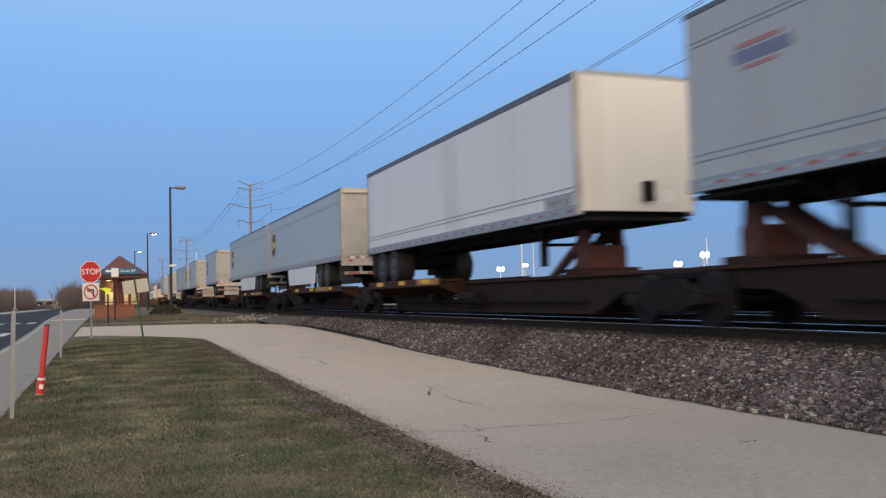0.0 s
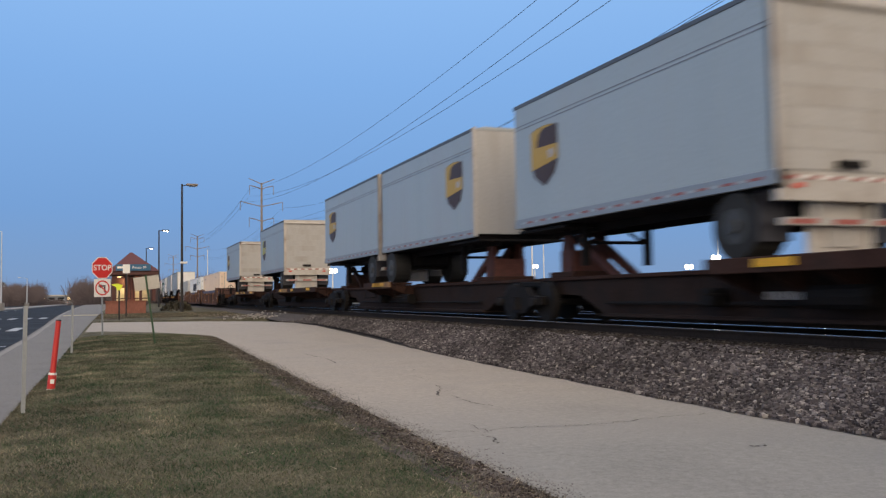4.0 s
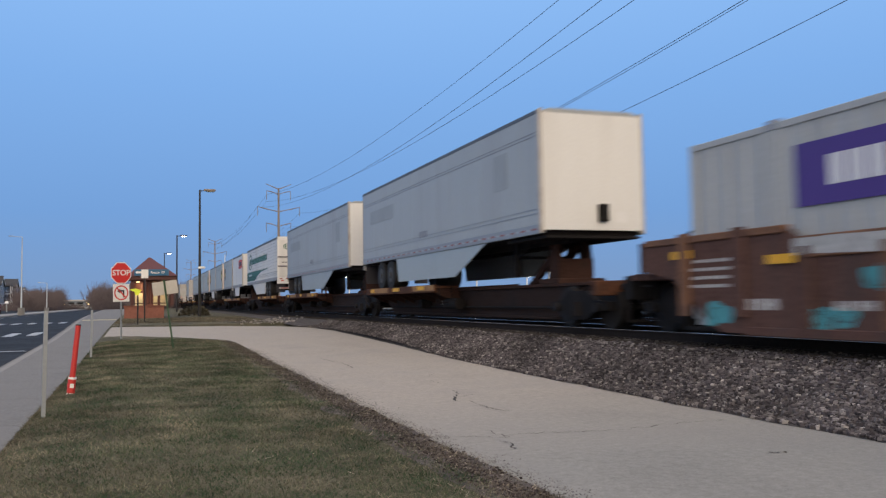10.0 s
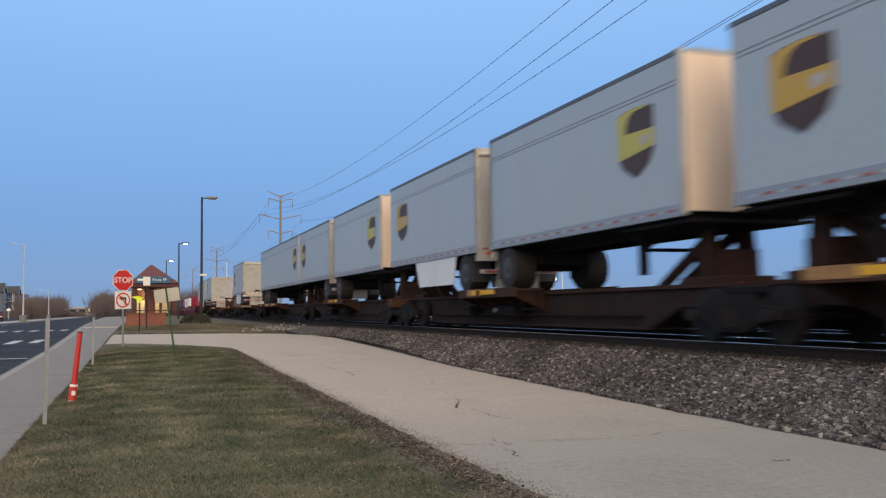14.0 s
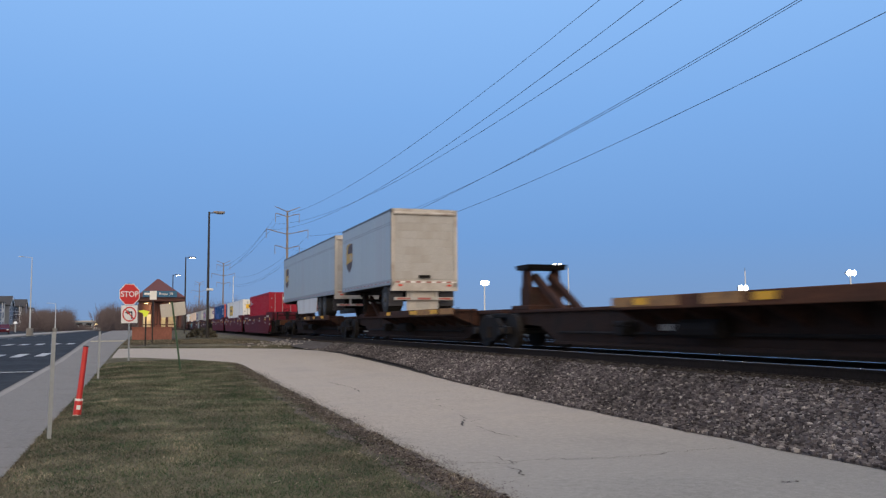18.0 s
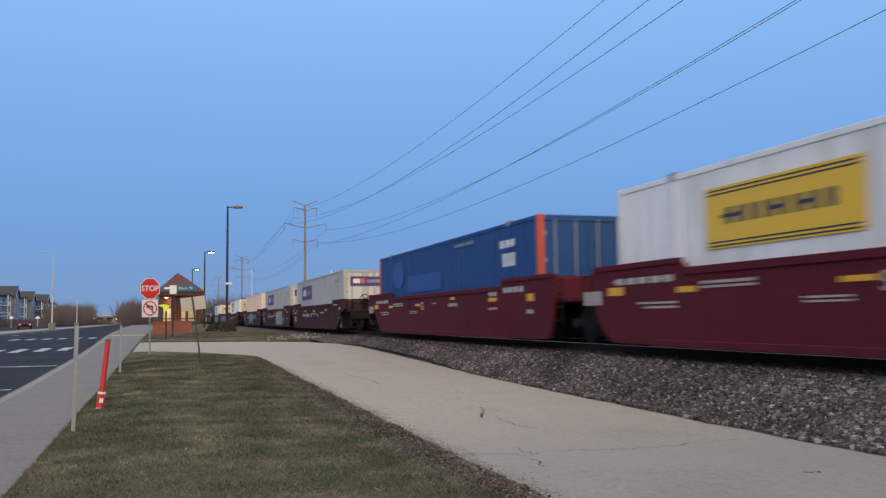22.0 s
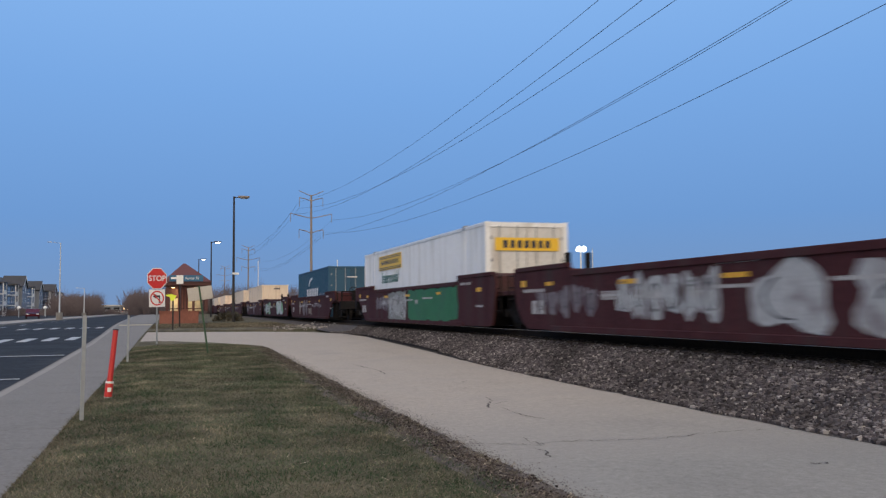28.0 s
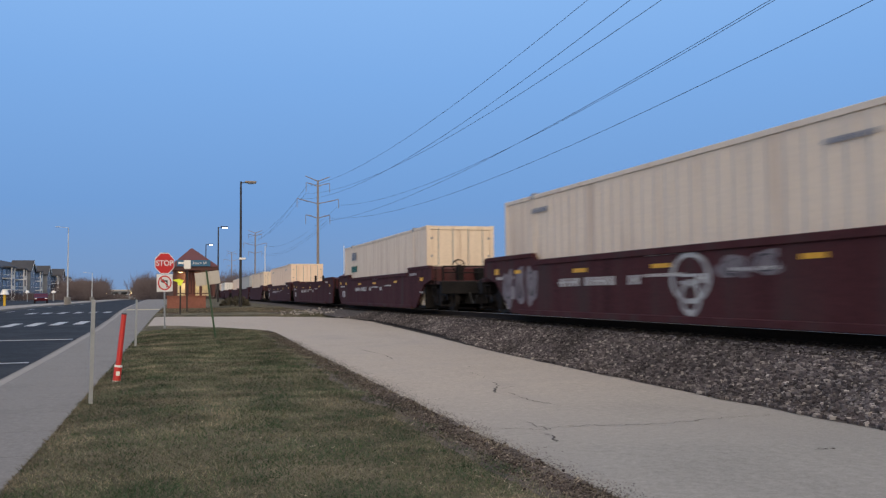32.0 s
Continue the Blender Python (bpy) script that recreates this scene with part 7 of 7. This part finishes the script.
# ---- station shelter ----
def station():
    x0, y0 = 0.95, 66.0
    z = gz(y0)
    s = thing("station_shelter", "small brick station shelter with a red hipped roof, lit inside", "station building", at=(x0, y0, z))
    W, D = 1.35, 1.35
    for xw in (-W - 0.35, W - 0.7):
        part("brick_wall", B((xw - 0.15, xw + 0.15, -D, D, 0, 0.86)), M["brick"], s)
    part("brick_wall", B((-W - 0.5, W - 0.55, -D - 0.15, -D + 0.15, -0.1, 0.86)), M["brick"], s, "low red brick wall")
    part("wall_cap", B((-W - 0.55, W - 0.5, -D - 0.2, -D + 0.2, 0.86, 0.93)), M["brick"], s)
    for x in (-W, -W / 3, W / 3, W):
        for y in (-D, D):
            part("column", B((x - 0.09, x + 0.09, y - 0.09, y + 0.09, 0.9, 2.75)), M["steelred"], s)
    part("fascia", B((-W - 0.28, W + 0.28, -D - 0.3, D + 0.3, 2.72, 3.0), bev=0.02), M["steelred"], s)
    bm = bmesh.new()
    base = [bm.verts.new(c) for c in ((-W - 0.36, -D - 0.4, 3.0), (W + 0.36, -D - 0.4, 3.0), (W + 0.36, D + 0.4, 3.0), (-W - 0.36, D + 0.4, 3.0))]
    top = [bm.verts.new(c) for c in ((-0.25, 0, 4.38), (-0.1, 0, 4.38))]
    bm.faces.new((base[0], base[1], top[1], top[0]))
    bm.faces.new((base[1], base[2], top[1]))
    bm.faces.new((base[2], base[3], top[0], top[1]))
    bm.faces.new((base[3], base[0], top[0]))
    bm.faces.new(base[::-1])
    part("roof", bm, M["roofred"], s, "red hipped metal roof")
    sg = part("name_board", B((-1.2, 1.1, -D - 0.45, -D - 0.40, 3.02, 3.46)), M["signblue"], s, "blue station name board")
    words("Route", 0.25, M["signwhite"], sg, "lettering", (0.18, -D - 0.456, 3.24))
    words("59", 0.25, M["signwhite"], sg, "lettering", (0.70, -D - 0.456, 3.24))
    part("lettering", B((-1.1, -0.6, -D - 0.456, -D - 0.452, 3.18, 3.32)), M["signwhite"], sg)
    for x in (-0.72, 0.5):
        part("window_frame", B((x - 0.55, x + 0.55, -D + 0.02, -D + 0.06, 1.05, 1.12), (x - 0.55, x + 0.55, -D + 0.02, -D + 0.06, 2.5, 2.57), (x - 0.55, x - 0.48, -D + 0.02, -D + 0.06, 1.1, 2.5), (x + 0.48, x + 0.55, -D + 0.02, -D + 0.06, 1.1, 2.5)), M["steelred"], s)
    # pale yellow stands for the lamplit part, maroon for the shade under the roof
    part("back_panel", B((-W + 0.2, W - 0.2, D - 0.1, D, 0.9, 1.85)), M["litwall"], s, "pale lit back wall")
    part("back_beam", B((-W, W, D - 0.12, D + 0.02, 1.85, 2.72)), M["steelred"], s, "dark maroon panel for the shade under the roof")
    part("brick_pier", B((-0.62, 0.10, -0.25, 0.25, 0.0, 2.72)), M["brick"], s, "square brick pier")
    part("ceiling_board", B((-W, W, -D, D, 2.66, 2.715)), M["steelred"], s)
    for x in (-0.95, 0.75):
        part("ceiling_light", B((x - 0.12, x + 0.12, 0.75, 0.95, 2.56, 2.655)), M["lampwarm"], s, "warm lit lamp under the roof")
    lm = new("shelter_glow", bpy.data.lights.new("shelter_glow", "POINT"))
    lm.location = (x0 - 0.3, y0 + 0.75, z + 2.3)
    lm.data.energy, lm.data.color, lm.data.shadow_soft_size = 70, (1.0, 0.80, 0.42), 0.2


station()


def far_shelter(x, y):
    """An open shelter on the far platform, its hipped roof just over the train."""
    s = thing("platform_shelter", "open shelter with a brownish-red hipped roof on the far platform", "station building", at=(x, y, 1.15))
    part("platform", B((-2.1, 2.2, -60, 60, -1.6, -0.05)), M["kerb"], s, "concrete platform")
    for sx in (-1.6, 1.6):
        for sy in (-1.6, 1.6):
            part("column", B((sx - 0.1, sx + 0.1, sy - 0.1, sy + 0.1, 0, 2.65)), M["steelred"], s)
    part("fascia", B((-2.1, 2.1, -2.1, 2.1, 2.6, 2.9), bev=0.02), M["steelred"], s)
    bm = bmesh.new()
    base = [bm.verts.new((a * 2.4, b * 2.4, 2.9)) for a, b in ((-1, -1), (1, -1), (1, 1), (-1, 1))]
    tip = bm.verts.new((0, 0, 4.5))
    for k in range(4):
        bm.faces.new((base[k], base[(k + 1) % 4], tip))
    bm.faces.new(base[::-1])
    part("roof", bm, M["roofred"], s, "brownish-red hipped roof")


far_shelter(27.2, 141.0)


# ---- poles and lamps ----
def platform_lamp(x, y, h, lit):
    s = thing("platform_lamp", "tall dark lamp post with a flat " + ("lit " if lit else "") + "head", "street lamp", "platform lamps", at=(x, y, gz(y)))
    part("pole", tube(bmesh.new(), (0, 0, 0), (0, 0, h), 0.11, 0.07, seg=10), M["darkpole"], s)
    part("arm", tube(bmesh.new(), (0, 0, h - 0.1), (0.5, 0, h - 0.05), 0.04, seg=6), M["darkpole"], s)
    hd = part("head", B((0.3, 1.15, -0.2, 0.2, h - 0.10, h + 0.05), bev=0.03), M["wood" if not lit else "darkpole"], s)
    part("lens", B((0.5, 1.05, -0.14, 0.14, h - 0.16, h - 0.105), bev=0.02), M["lamp" if lit else "galv"], hd)
    if not lit:
        part("camera_box", B((-0.12, 0.38, -0.14, 0.0, 3.62, 3.78), bev=0.02), M["signwhite"], s)


platform_lamp(4.37, 67.5, 9.6, False)
platform_lamp(4.35, 108, 9.15, True)
platform_lamp(4.0, 148, 9.3, True)


def mast_lamp(x, y, h, n=2, lit=True):
    """A tall lot light beyond the train, floodlights at its head."""
    s = thing("lot_light", "tall pale lot light mast with lit floodlights", "light mast", "lot lights", at=(x, y, -0.3))
    part("pole", tube(bmesh.new(), (0, 0, 0), (0, 0, h), 0.16, 0.10, seg=8), M["signwhite"], s)
    part("cross_arm", B((-0.55, 0.55, -0.05, 0.05, h - 0.1, h)), M["galv"], s)
    for k in range(n):
        xx = -0.42 + 0.84 * k / max(1, n - 1)
        f = part("floodlight", B((xx - 0.32, xx + 0.32, -0.25, 0.2, h - 0.22, h + 0.22), bev=0.03), M["galv"], s)
        part("lens", tube(bmesh.new(), (xx, -0.255, h), (xx, -0.34, h - 0.01), 0.42, 0.32, seg=14), M["lamp"], f)


for az, y, h in ((13.2, 150, 6.4), (14.3, 150, 7.5), (21.6, 150, 9.4), (24.9, 150, 6.4), (26.35, 117, 10.3), (26.5, 190, 8.5), (36.25, 120, 5.9), (37.9, 103, 6.6), (44.06, 94, 8.4)):
    mast_lamp(y * math.tan(radians(az)), y, h)
for az, y, h in ((27.1, 117, 9.8), (14.45, 150, 10.3), (16.64, 150, 7.8), (38.1, 103, 8.8), (46.2, 94, 8.4), (5.25, 300, 18.0), (10.34, 300, 18.5)):
    s = thing("pale_mast", "thin pale unlit mast beyond the track", "mast", "pale masts", at=(y * math.tan(radians(az)), y, 0))
    part("pole", tube(bmesh.new(), (0, 0, 0), (0, 0, h), 0.16 if y > 200 else 0.1, 0.12 if y > 200 else 0.07, seg=8), M["signwhite"], s)
    part("finial", tube(bmesh.new(), (0, 0, h), (0, 0, h + 0.4), 0.04, seg=6), M["galv"], s)


def pylon(x, y, h):
    s = thing("transmission_tower", "brown steel transmission monopole with three pairs of curved arms", "pylon", "pylons", at=(x, y, 0))
    part("mast", tube(bmesh.new(), (0, 0, 0), (0, 0, h), 0.46, 0.27, seg=12), M["wood"], s)
    for z, w in ((h - 1.3, 3.4), (h - 6.3, 6.0), (h - 10.6, 3.5)):
        for sx in (-1, 1):
            bm = bmesh.new()
            pts = [(0, 0, z - 0.5), (sx * w * 0.5, 0, z + 0.15), (sx * w, 0, z + 0.9 if w > 5 else z + 0.5)]
            for a, b in zip(pts, pts[1:]):
                tube(bm, a, b, 0.17, 0.10, seg=6)
            arm = part("arm", bm, M["wood"], s)
            part("insulator", tube(bmesh.new(), pts[2], (pts[2][0], 0, pts[2][2] - 2.6), 0.09, seg=6), M["decalgrey"], arm)
    for sx in (-1, 1):
        part("peak_arm", tube(bmesh.new(), (0, 0, h - 0.3), (sx * 3.6, 0, h + 1.2), 0.16, 0.1, seg=6), M["wood"], s)


PX, PYS, PH = 38.0, (20.0, 250.0, 470.0, 690.0), 34.5
for y in PYS[1:]:
    pylon(PX, y, PH)


def conductor(x, a, b, c, z1):
    """A wire that hangs in the parabola z = a + b y + c y^2 to the first pylon, then on to the next."""
    for y0, y1, f in ((12.0, 250.0, lambda y: a + b * y + c * y * y), (250.0, 470.0, lambda y: z1 - 4 * 4.0 * ((y - 250) / 220) * (1 - (y - 250) / 220))):
        pts = [(x, y0 + (y1 - y0) * k / 40, f(y0 + (y1 - y0) * k / 40)) for k in range(41)]
        bm = bmesh.new()
        prev = None
        for p in pts:
            cur = [bm.verts.new((p[0] + 0.025 * math.cos(1.2566 * k), p[1], p[2] + 0.025 * math.sin(1.2566 * k))) for k in range(5)]
            if prev:
                for k in range(5):
                    bm.faces.new((prev[k], prev[(k + 1) % 5], cur[(k + 1) % 5], cur[k]))
            prev = cur
        tagged(part("power_line", bm, M["wire"]), "thin dark power line hung between the pylons", "cable", "power lines")


for x, a, b, c in ((34.6, 32.27, -0.0952, 0.000386), (32.0, 27.95, -0.1078, 0.000447), (34.5, 26.82, -0.0822, 0.000389), (41.5, 26.92, -0.0911, 0.000299), (44.0, 28.80, -0.1086, 0.000412), (41.4, 22.87, -0.0911, 0.000376)):
    conductor(x, a, b, c, a + b * 250 + c * 62500)


# ---- bare trees, hedge and far scenery ----
def bare_wood(name, x0, x1, y0, y1, h0, h1, n, label, seed):
    """A far bank of leafless trees: each a leaning trunk and a loose crown of fine twigs, of uneven height."""
    rng = random.Random(seed)
    ve, fa = [], []

    def twig(a, b, w):
        o = len(ve)
        ve.extend(((a[0] - w, a[1], a[2]), (a[0] + w, a[1], a[2]), (b[0] + w * 0.3, b[1], b[2]), (b[0] - w * 0.3, b[1], b[2])))
        fa.append((o, o + 1, o + 2, o + 3))

    for k in range(n):
        x, y = rng.uniform(x0, x1), rng.uniform(y0, y1)
        z = gz(y) - 0.3
        h = rng.uniform(h0, h1) * (0.8 + 0.5 * noise.noise((x * 0.09, y * 0.05, seed)))
        tx = x + rng.uniform(-0.1, 0.1) * h
        twig((x, y, z), (tx, y, z + h * 0.8), 0.02 + h * 0.006)
        r = h * rng.uniform(0.22, 0.36)
        for j in range(34):
            a, q = rng.uniform(0, 6.283), math.sqrt(rng.random())
            cx, cz = x + (tx - x) * 0.6 + math.cos(a) * q * r, z + h * 0.56 + math.sin(a) * q * h * 0.44
            d = Vector((cx - x, rng.uniform(-0.4, 0.4) * r, max(0.2, cz - z - h * 0.25))).normalized() * h * rng.uniform(0.08, 0.2)
            twig((cx - d.x, y - d.y, max(z, cz - d.z)), (cx + d.x + rng.uniform(-0.2, 0.2), y + d.y, cz + d.z), 0.012 + h * 0.0028)
    sheet(name, ve, fa, M["twig"], label, "trees", "stuff")


bare_wood("far_trees", -120, -36, 330, 372, 5, 9, 700, "leafless grey-brown tree belt beyond the road", 2)
bare_wood("far_trees_mid", -10.5, 9, 200, 250, 4, 7, 1100, "leafless grey-brown thicket beside the station", 3)
bare_wood("far_hedge", -48, -14, 236, 262, 1.2, 3.0, 700, "low bare scrub behind the parking lot", 7)
bare_wood("far_trees_left", -25.5, -17, 205, 235, 3.8, 6.2, 460, "leafless brown trees behind the parking lot", 4)
bare_wood("far_trees_right", 8, 60, 420, 520, 9, 14, 700, "distant leafless trees beyond the track", 5)
bare_wood("far_trees_wide", -420, -70, 360, 440, 7, 11, 900, "distant leafless trees behind the houses", 6)


def far_store():
    """A low pale commercial building beyond the lot."""
    s = thing("low_building", "long low pale commercial building beyond the lot", "building", at=(-20, 300, 0.4))
    part("wall", B((-7, 7, -4, 4, 0, 2.6)), M["siding"], s)
    part("roof", B((-7.3, 7.3, -4.3, 4.3, 2.6, 3.0), bev=0.05), M["signback"], s, "pale flat roof edge")
    for k in range(5):
        part("window", B((-6.2 + 2.7 * k, -4.4 + 2.7 * k, -4.05, -4.0, 0.8, 2.2)), M["lampwarm" if k in (1, 4) else "glassdark"], s)


far_store()


def hedge(x, y, w, h, seed):
    rng = random.Random(seed)
    s = thing("shrub", "low rounded brown shrub near the platform", "shrub", at=(x, y, gz(y)))
    bm = bmesh.new()
    for k in range(900):
        a, e = rng.uniform(0, 6.28), math.asin(rng.uniform(0, 1))
        r = rng.uniform(0.75, 1.0)
        p = Vector((math.cos(a) * math.cos(e) * w * r, math.sin(a) * math.cos(e) * w * 0.7 * r, math.sin(e) * h * r))
        d = Vector((rng.uniform(-1, 1), rng.uniform(-1, 1), rng.uniform(-0.3, 1))) * 0.12
        q = Vector((rng.uniform(-1, 1), rng.uniform(-1, 1), rng.uniform(-1, 1))) * 0.07
        bm.faces.new([bm.verts.new(c) for c in (p, p + d + q, p + d * 1.6, p + d - q)])
    part("foliage", bm, M["leafdark"], s)
    bm = bmesh.new()
    for k in range(6):
        tube(bm, (rng.uniform(-0.2, 0.2), rng.uniform(-0.2, 0.2), -0.1), (rng.uniform(-w, w) * 0.6, rng.uniform(-w, w) * 0.4, h * 0.7), 0.03, 0.012, seg=5)
    part("branches", bm, M["bark"], s)


hedge(4.2, 71, 1.2, 0.78, 3)


def apartment(x, y, w, d, storeys, bays, gables):
    """A long apartment block whose front faces the road: siding, white balcony towers, gables and a hipped roof."""
    s = thing("apartment_building", "grey apartment building with dark gabled roofs and white balconies", "building", "apartment buildings", at=(x, y, 0.3))
    rot(s, 0, 0, 90)
    H = 2.85 * storeys
    wl = part("wall", B((-w, w, -d, d, 0, H)), M["siding"], s)
    for f in range(1, storeys):
        part("band", B((-w - 0.02, w + 0.02, -d - 0.04, -d - 0.002, 2.85 * f - 0.12, 2.85 * f + 0.05)), M["sidingtan"], wl)
    bm = bmesh.new()
    vs = [bm.verts.new(c) for c in ((-w - 0.6, -d - 0.6, H), (w + 0.6, -d - 0.6, H), (w + 0.6, d + 0.6, H), (-w - 0.6, d + 0.6, H), (-w + 5, 0, H + 3.2), (w - 5, 0, H + 3.2))]
    for q in ((0, 1, 5, 4), (1, 2, 5), (2, 3, 4, 5), (3, 0, 4), (3, 2, 1, 0)):
        bm.faces.new([vs[k] for k in q])
    part("roof", bm, M["shingle"], s, "dark shingled hipped roof")
    for gx in gables:
        g = part("gable_bay", prism(bmesh.new(), [(gx - 4.2, 0), (gx + 4.2, 0), (gx + 4.2, H), (gx, H + 2.8), (gx - 4.2, H)], "y", -d - 1.6, -d - 0.05), M["sidingtan"], s)
        part("gable_roof", prism(prism(bmesh.new(), [(gx - 4.8, H - 0.25), (gx, H + 2.9), (gx, H + 3.2), (gx - 5.0, H + 0.05)], "y", -d - 2.0, -d + 4), [(gx + 4.8, H - 0.25), (gx + 5.0, H + 0.05), (gx, H + 3.2), (gx, H + 2.9)], "y", -d - 2.0, -d + 4), M["shingle"], g)
        part("barge_board", prism(bmesh.new(), [(gx - 4.7, H - 0.2), (gx - 4.2, H - 0.2), (gx, H + 2.5), (gx + 4.2, H - 0.2), (gx + 4.7, H - 0.2), (gx, H + 2.95)], "y", -d - 2.06, -d - 2.0), M["signwhite"], g, "white gable trim")
        for f in range(storeys):
            for wx in (gx - 2.0, gx + 2.0):
                wd = part("window", B((wx - 0.75, wx + 0.75, -d - 1.66, -d - 1.61, 0.9 + 2.85 * f, 2.35 + 2.85 * f)), M["signwhite"], s, "white window frame")
                part("pane", B((wx - 0.62, wx + 0.62, -d - 1.68, -d - 1.665, 1.02 + 2.85 * f, 2.23 + 2.85 * f)), M["glassdark"], wd)
    for bx in bays:
        for f in range(storeys):
            z = 2.85 * f
            bl = part("balcony", B((bx - 2.2, bx + 2.2, -d - 2.2, -d - 0.01, z, z + 0.22)), M["signwhite"], s, "white balcony")
            part("rail", B((bx - 2.2, bx + 2.2, -d - 2.2, -d - 2.12, z + 1.0, z + 1.1), (bx - 2.2, bx - 2.12, -d - 2.2, -d, z + 1.0, z + 1.1), *[(bx - 2.2 + 0.31 * q, bx - 2.13 + 0.31 * q, -d - 2.19, -d - 2.14, z + 0.2, z + 1.0) for q in range(15)]), M["signwhite"], bl)
            part("balcony_door", B((bx - 1.6, bx + 1.6, -d - 0.04, -d - 0.012, z + 0.25, z + 2.45)), M["glassdark"], bl)
            for px in (-2.2, 2.0):
                part("post", B((bx + px, bx + px + 0.22, -d - 2.2, -d - 1.98, z + 0.2, z + 2.85)), M["signwhite"], bl)
        part("balcony_roof", B((bx - 2.4, bx + 2.4, -d - 2.4, -d, H, H + 0.3)), M["shingle"], s)
        for f in range(storeys):
            for wx in (bx - 5.0, bx + 5.0):
                wd = part("window", B((wx - 0.7, wx + 0.7, -d - 0.06, -d - 0.012, 0.9 + 2.85 * f, 2.35 + 2.85 * f)), M["signwhite"], s, "white window frame")
                part("pane", B((wx - 0.58, wx + 0.58, -d - 0.08, -d - 0.062, 1.02 + 2.85 * f, 2.23 + 2.85 * f)), M["glassdark"], wd)


apartment(-50.0, 262, 46, 7, 3, (-40, -18, 0, 29), (16,))
apartment(-52.0, 362, 44, 7, 3, (-17, 20), (2, -36))


def hooded_light(x, y, h):
    s = thing("path_light", "short post light with a white hood", "post light", "path lights", at=(x, y, gz(y)))
    part("post", tube(bmesh.new(), (0, 0, -0.1), (0, 0, h), 0.08, seg=8), M["galv"], s)
    part("hood", tube(bmesh.new(), (0, 0, h - 0.1), (0, 0, h + 0.35), 0.42, 0.18, seg=10), M["signwhite"], s, "white lamp hood")


for x, y in ((-27.7, 180), (-25.8, 200), (-24.4, 190)):
    hooded_light(x, y, 1.7)


def street_light(x, y, h, base):
    s = thing("street_light", "thin pale street light on a concrete base", "street lamp", "street lights", at=(x, y, gz(y)))
    part("base", tube(bmesh.new(), (0, 0, 0), (0, 0, base), 0.35, seg=12), M["kerb"], s)
    part("pole", tube(bmesh.new(), (0, 0, base), (0, 0, h), 0.085, 0.045, seg=8), M["palepole"], s)
    part("arm", tube(bmesh.new(), (0, 0, h - 0.05), (-0.9, 0, h + 0.06), 0.025, seg=6), M["palepole"], s)
    part("head", B((-1.3, -0.85, -0.12, 0.12, h + 0.02, h + 0.10), bev=0.02), M["palepole"], s)


street_light(-11.6, 101, 8.3, 0.8)
street_light(-13.6, 150, 4.6, 0.7)


def car(x, y, rz, paint, label):
    c = thing("car", label, "car", at=(x, y, gz(y) - 0.09))
    rot(c, 0, 0, rz)
    body = part("body", prism(bmesh.new(), [(-2.2, 0.35), (2.2, 0.35), (2.25, 0.75), (1.4, 0.92), (0.75, 1.4), (-1.2, 1.42), (-1.9, 0.98), (-2.25, 0.85)], "x", -0.88, 0.88), M[paint], c)
    part("glazing", prism(bmesh.new(), [(-1.75, 0.98), (1.25, 0.94), (0.72, 1.34), (-1.15, 1.36)], "x", -0.885, 0.885), M["glassdark"], c)
    for yy in (-1.35, 1.35):
        for sx in (-1, 1):
            w = part("wheel", tube(bmesh.new(), (sx * 0.7, yy, 0.33), (sx * 0.9, yy, 0.33), 0.33, seg=16), M["tyre"], c)
            part("rim", tube(bmesh.new(), (sx * 0.895, yy, 0.33), (sx * 0.905, yy, 0.33), 0.2, seg=12), M["rim"], w)
    for sx in (-0.65, 0.65):
        part("tail_light", B((sx - 0.15, sx + 0.15, -2.27, -2.24, 0.75, 0.88)), M["tail"], c)
        part("headlight", B((sx - 0.15, sx + 0.15, 2.22, 2.26, 0.62, 0.74)), M["signwhite"], c)


for x, y, r in ((-19.2, 262, 80), (-16.0, 266, 85), (-13.4, 270, 95)):
    car(x, y, r, "grey", "small pale car in the far lot")
car(-19.0, 135, 188, "carred", "dark red parked sedan beyond the road")
s = thing("bollard", "yellow bollard beside the lot", "bollard", at=(-15.8, 90, gz(90)))
part("post", tube(bmesh.new(), (0, 0, -0.1), (0, 0, 1.1), 0.12, seg=10), M["yellowpost"], s)
part("cap", tube(bmesh.new(), (0, 0, 1.1), (0, 0, 1.55), 0.40, 0.22, seg=12), M["signwhite"], s, "white hood on the bollard")


# ---- what moves ----
# how far the train runs ahead of (-) or behind (+) its mean speed, in metres
LAG = ((0, 0.25), (1, -0.2), (2, 0.04), (3, -0.3), (5.5, 0.4), (6, 0.68), (7, -0.2), (8, -0.24), (9, 0.36), (10, -0.36), (11, 0.28), (12, -0.48), (13, 0.3), (14, -0.33), (14.5, -0.45), (16.5, 0.0), (17, -0.1), (18, 0.46), (19, -0.2), (20, -0.32), (21, -0.28), (22, -0.28), (23, 0.4), (24, -0.18), (25, 0.46), (28, -0.28), (29, -0.1), (30, 0.42), (31, -0.33), (32, 0.38))


def motions():
    for ob, u in MOVING:
        walk(ob, [(t, pose(XC, u - V * t + lag, 0)) for t, lag in LAG])


motions()
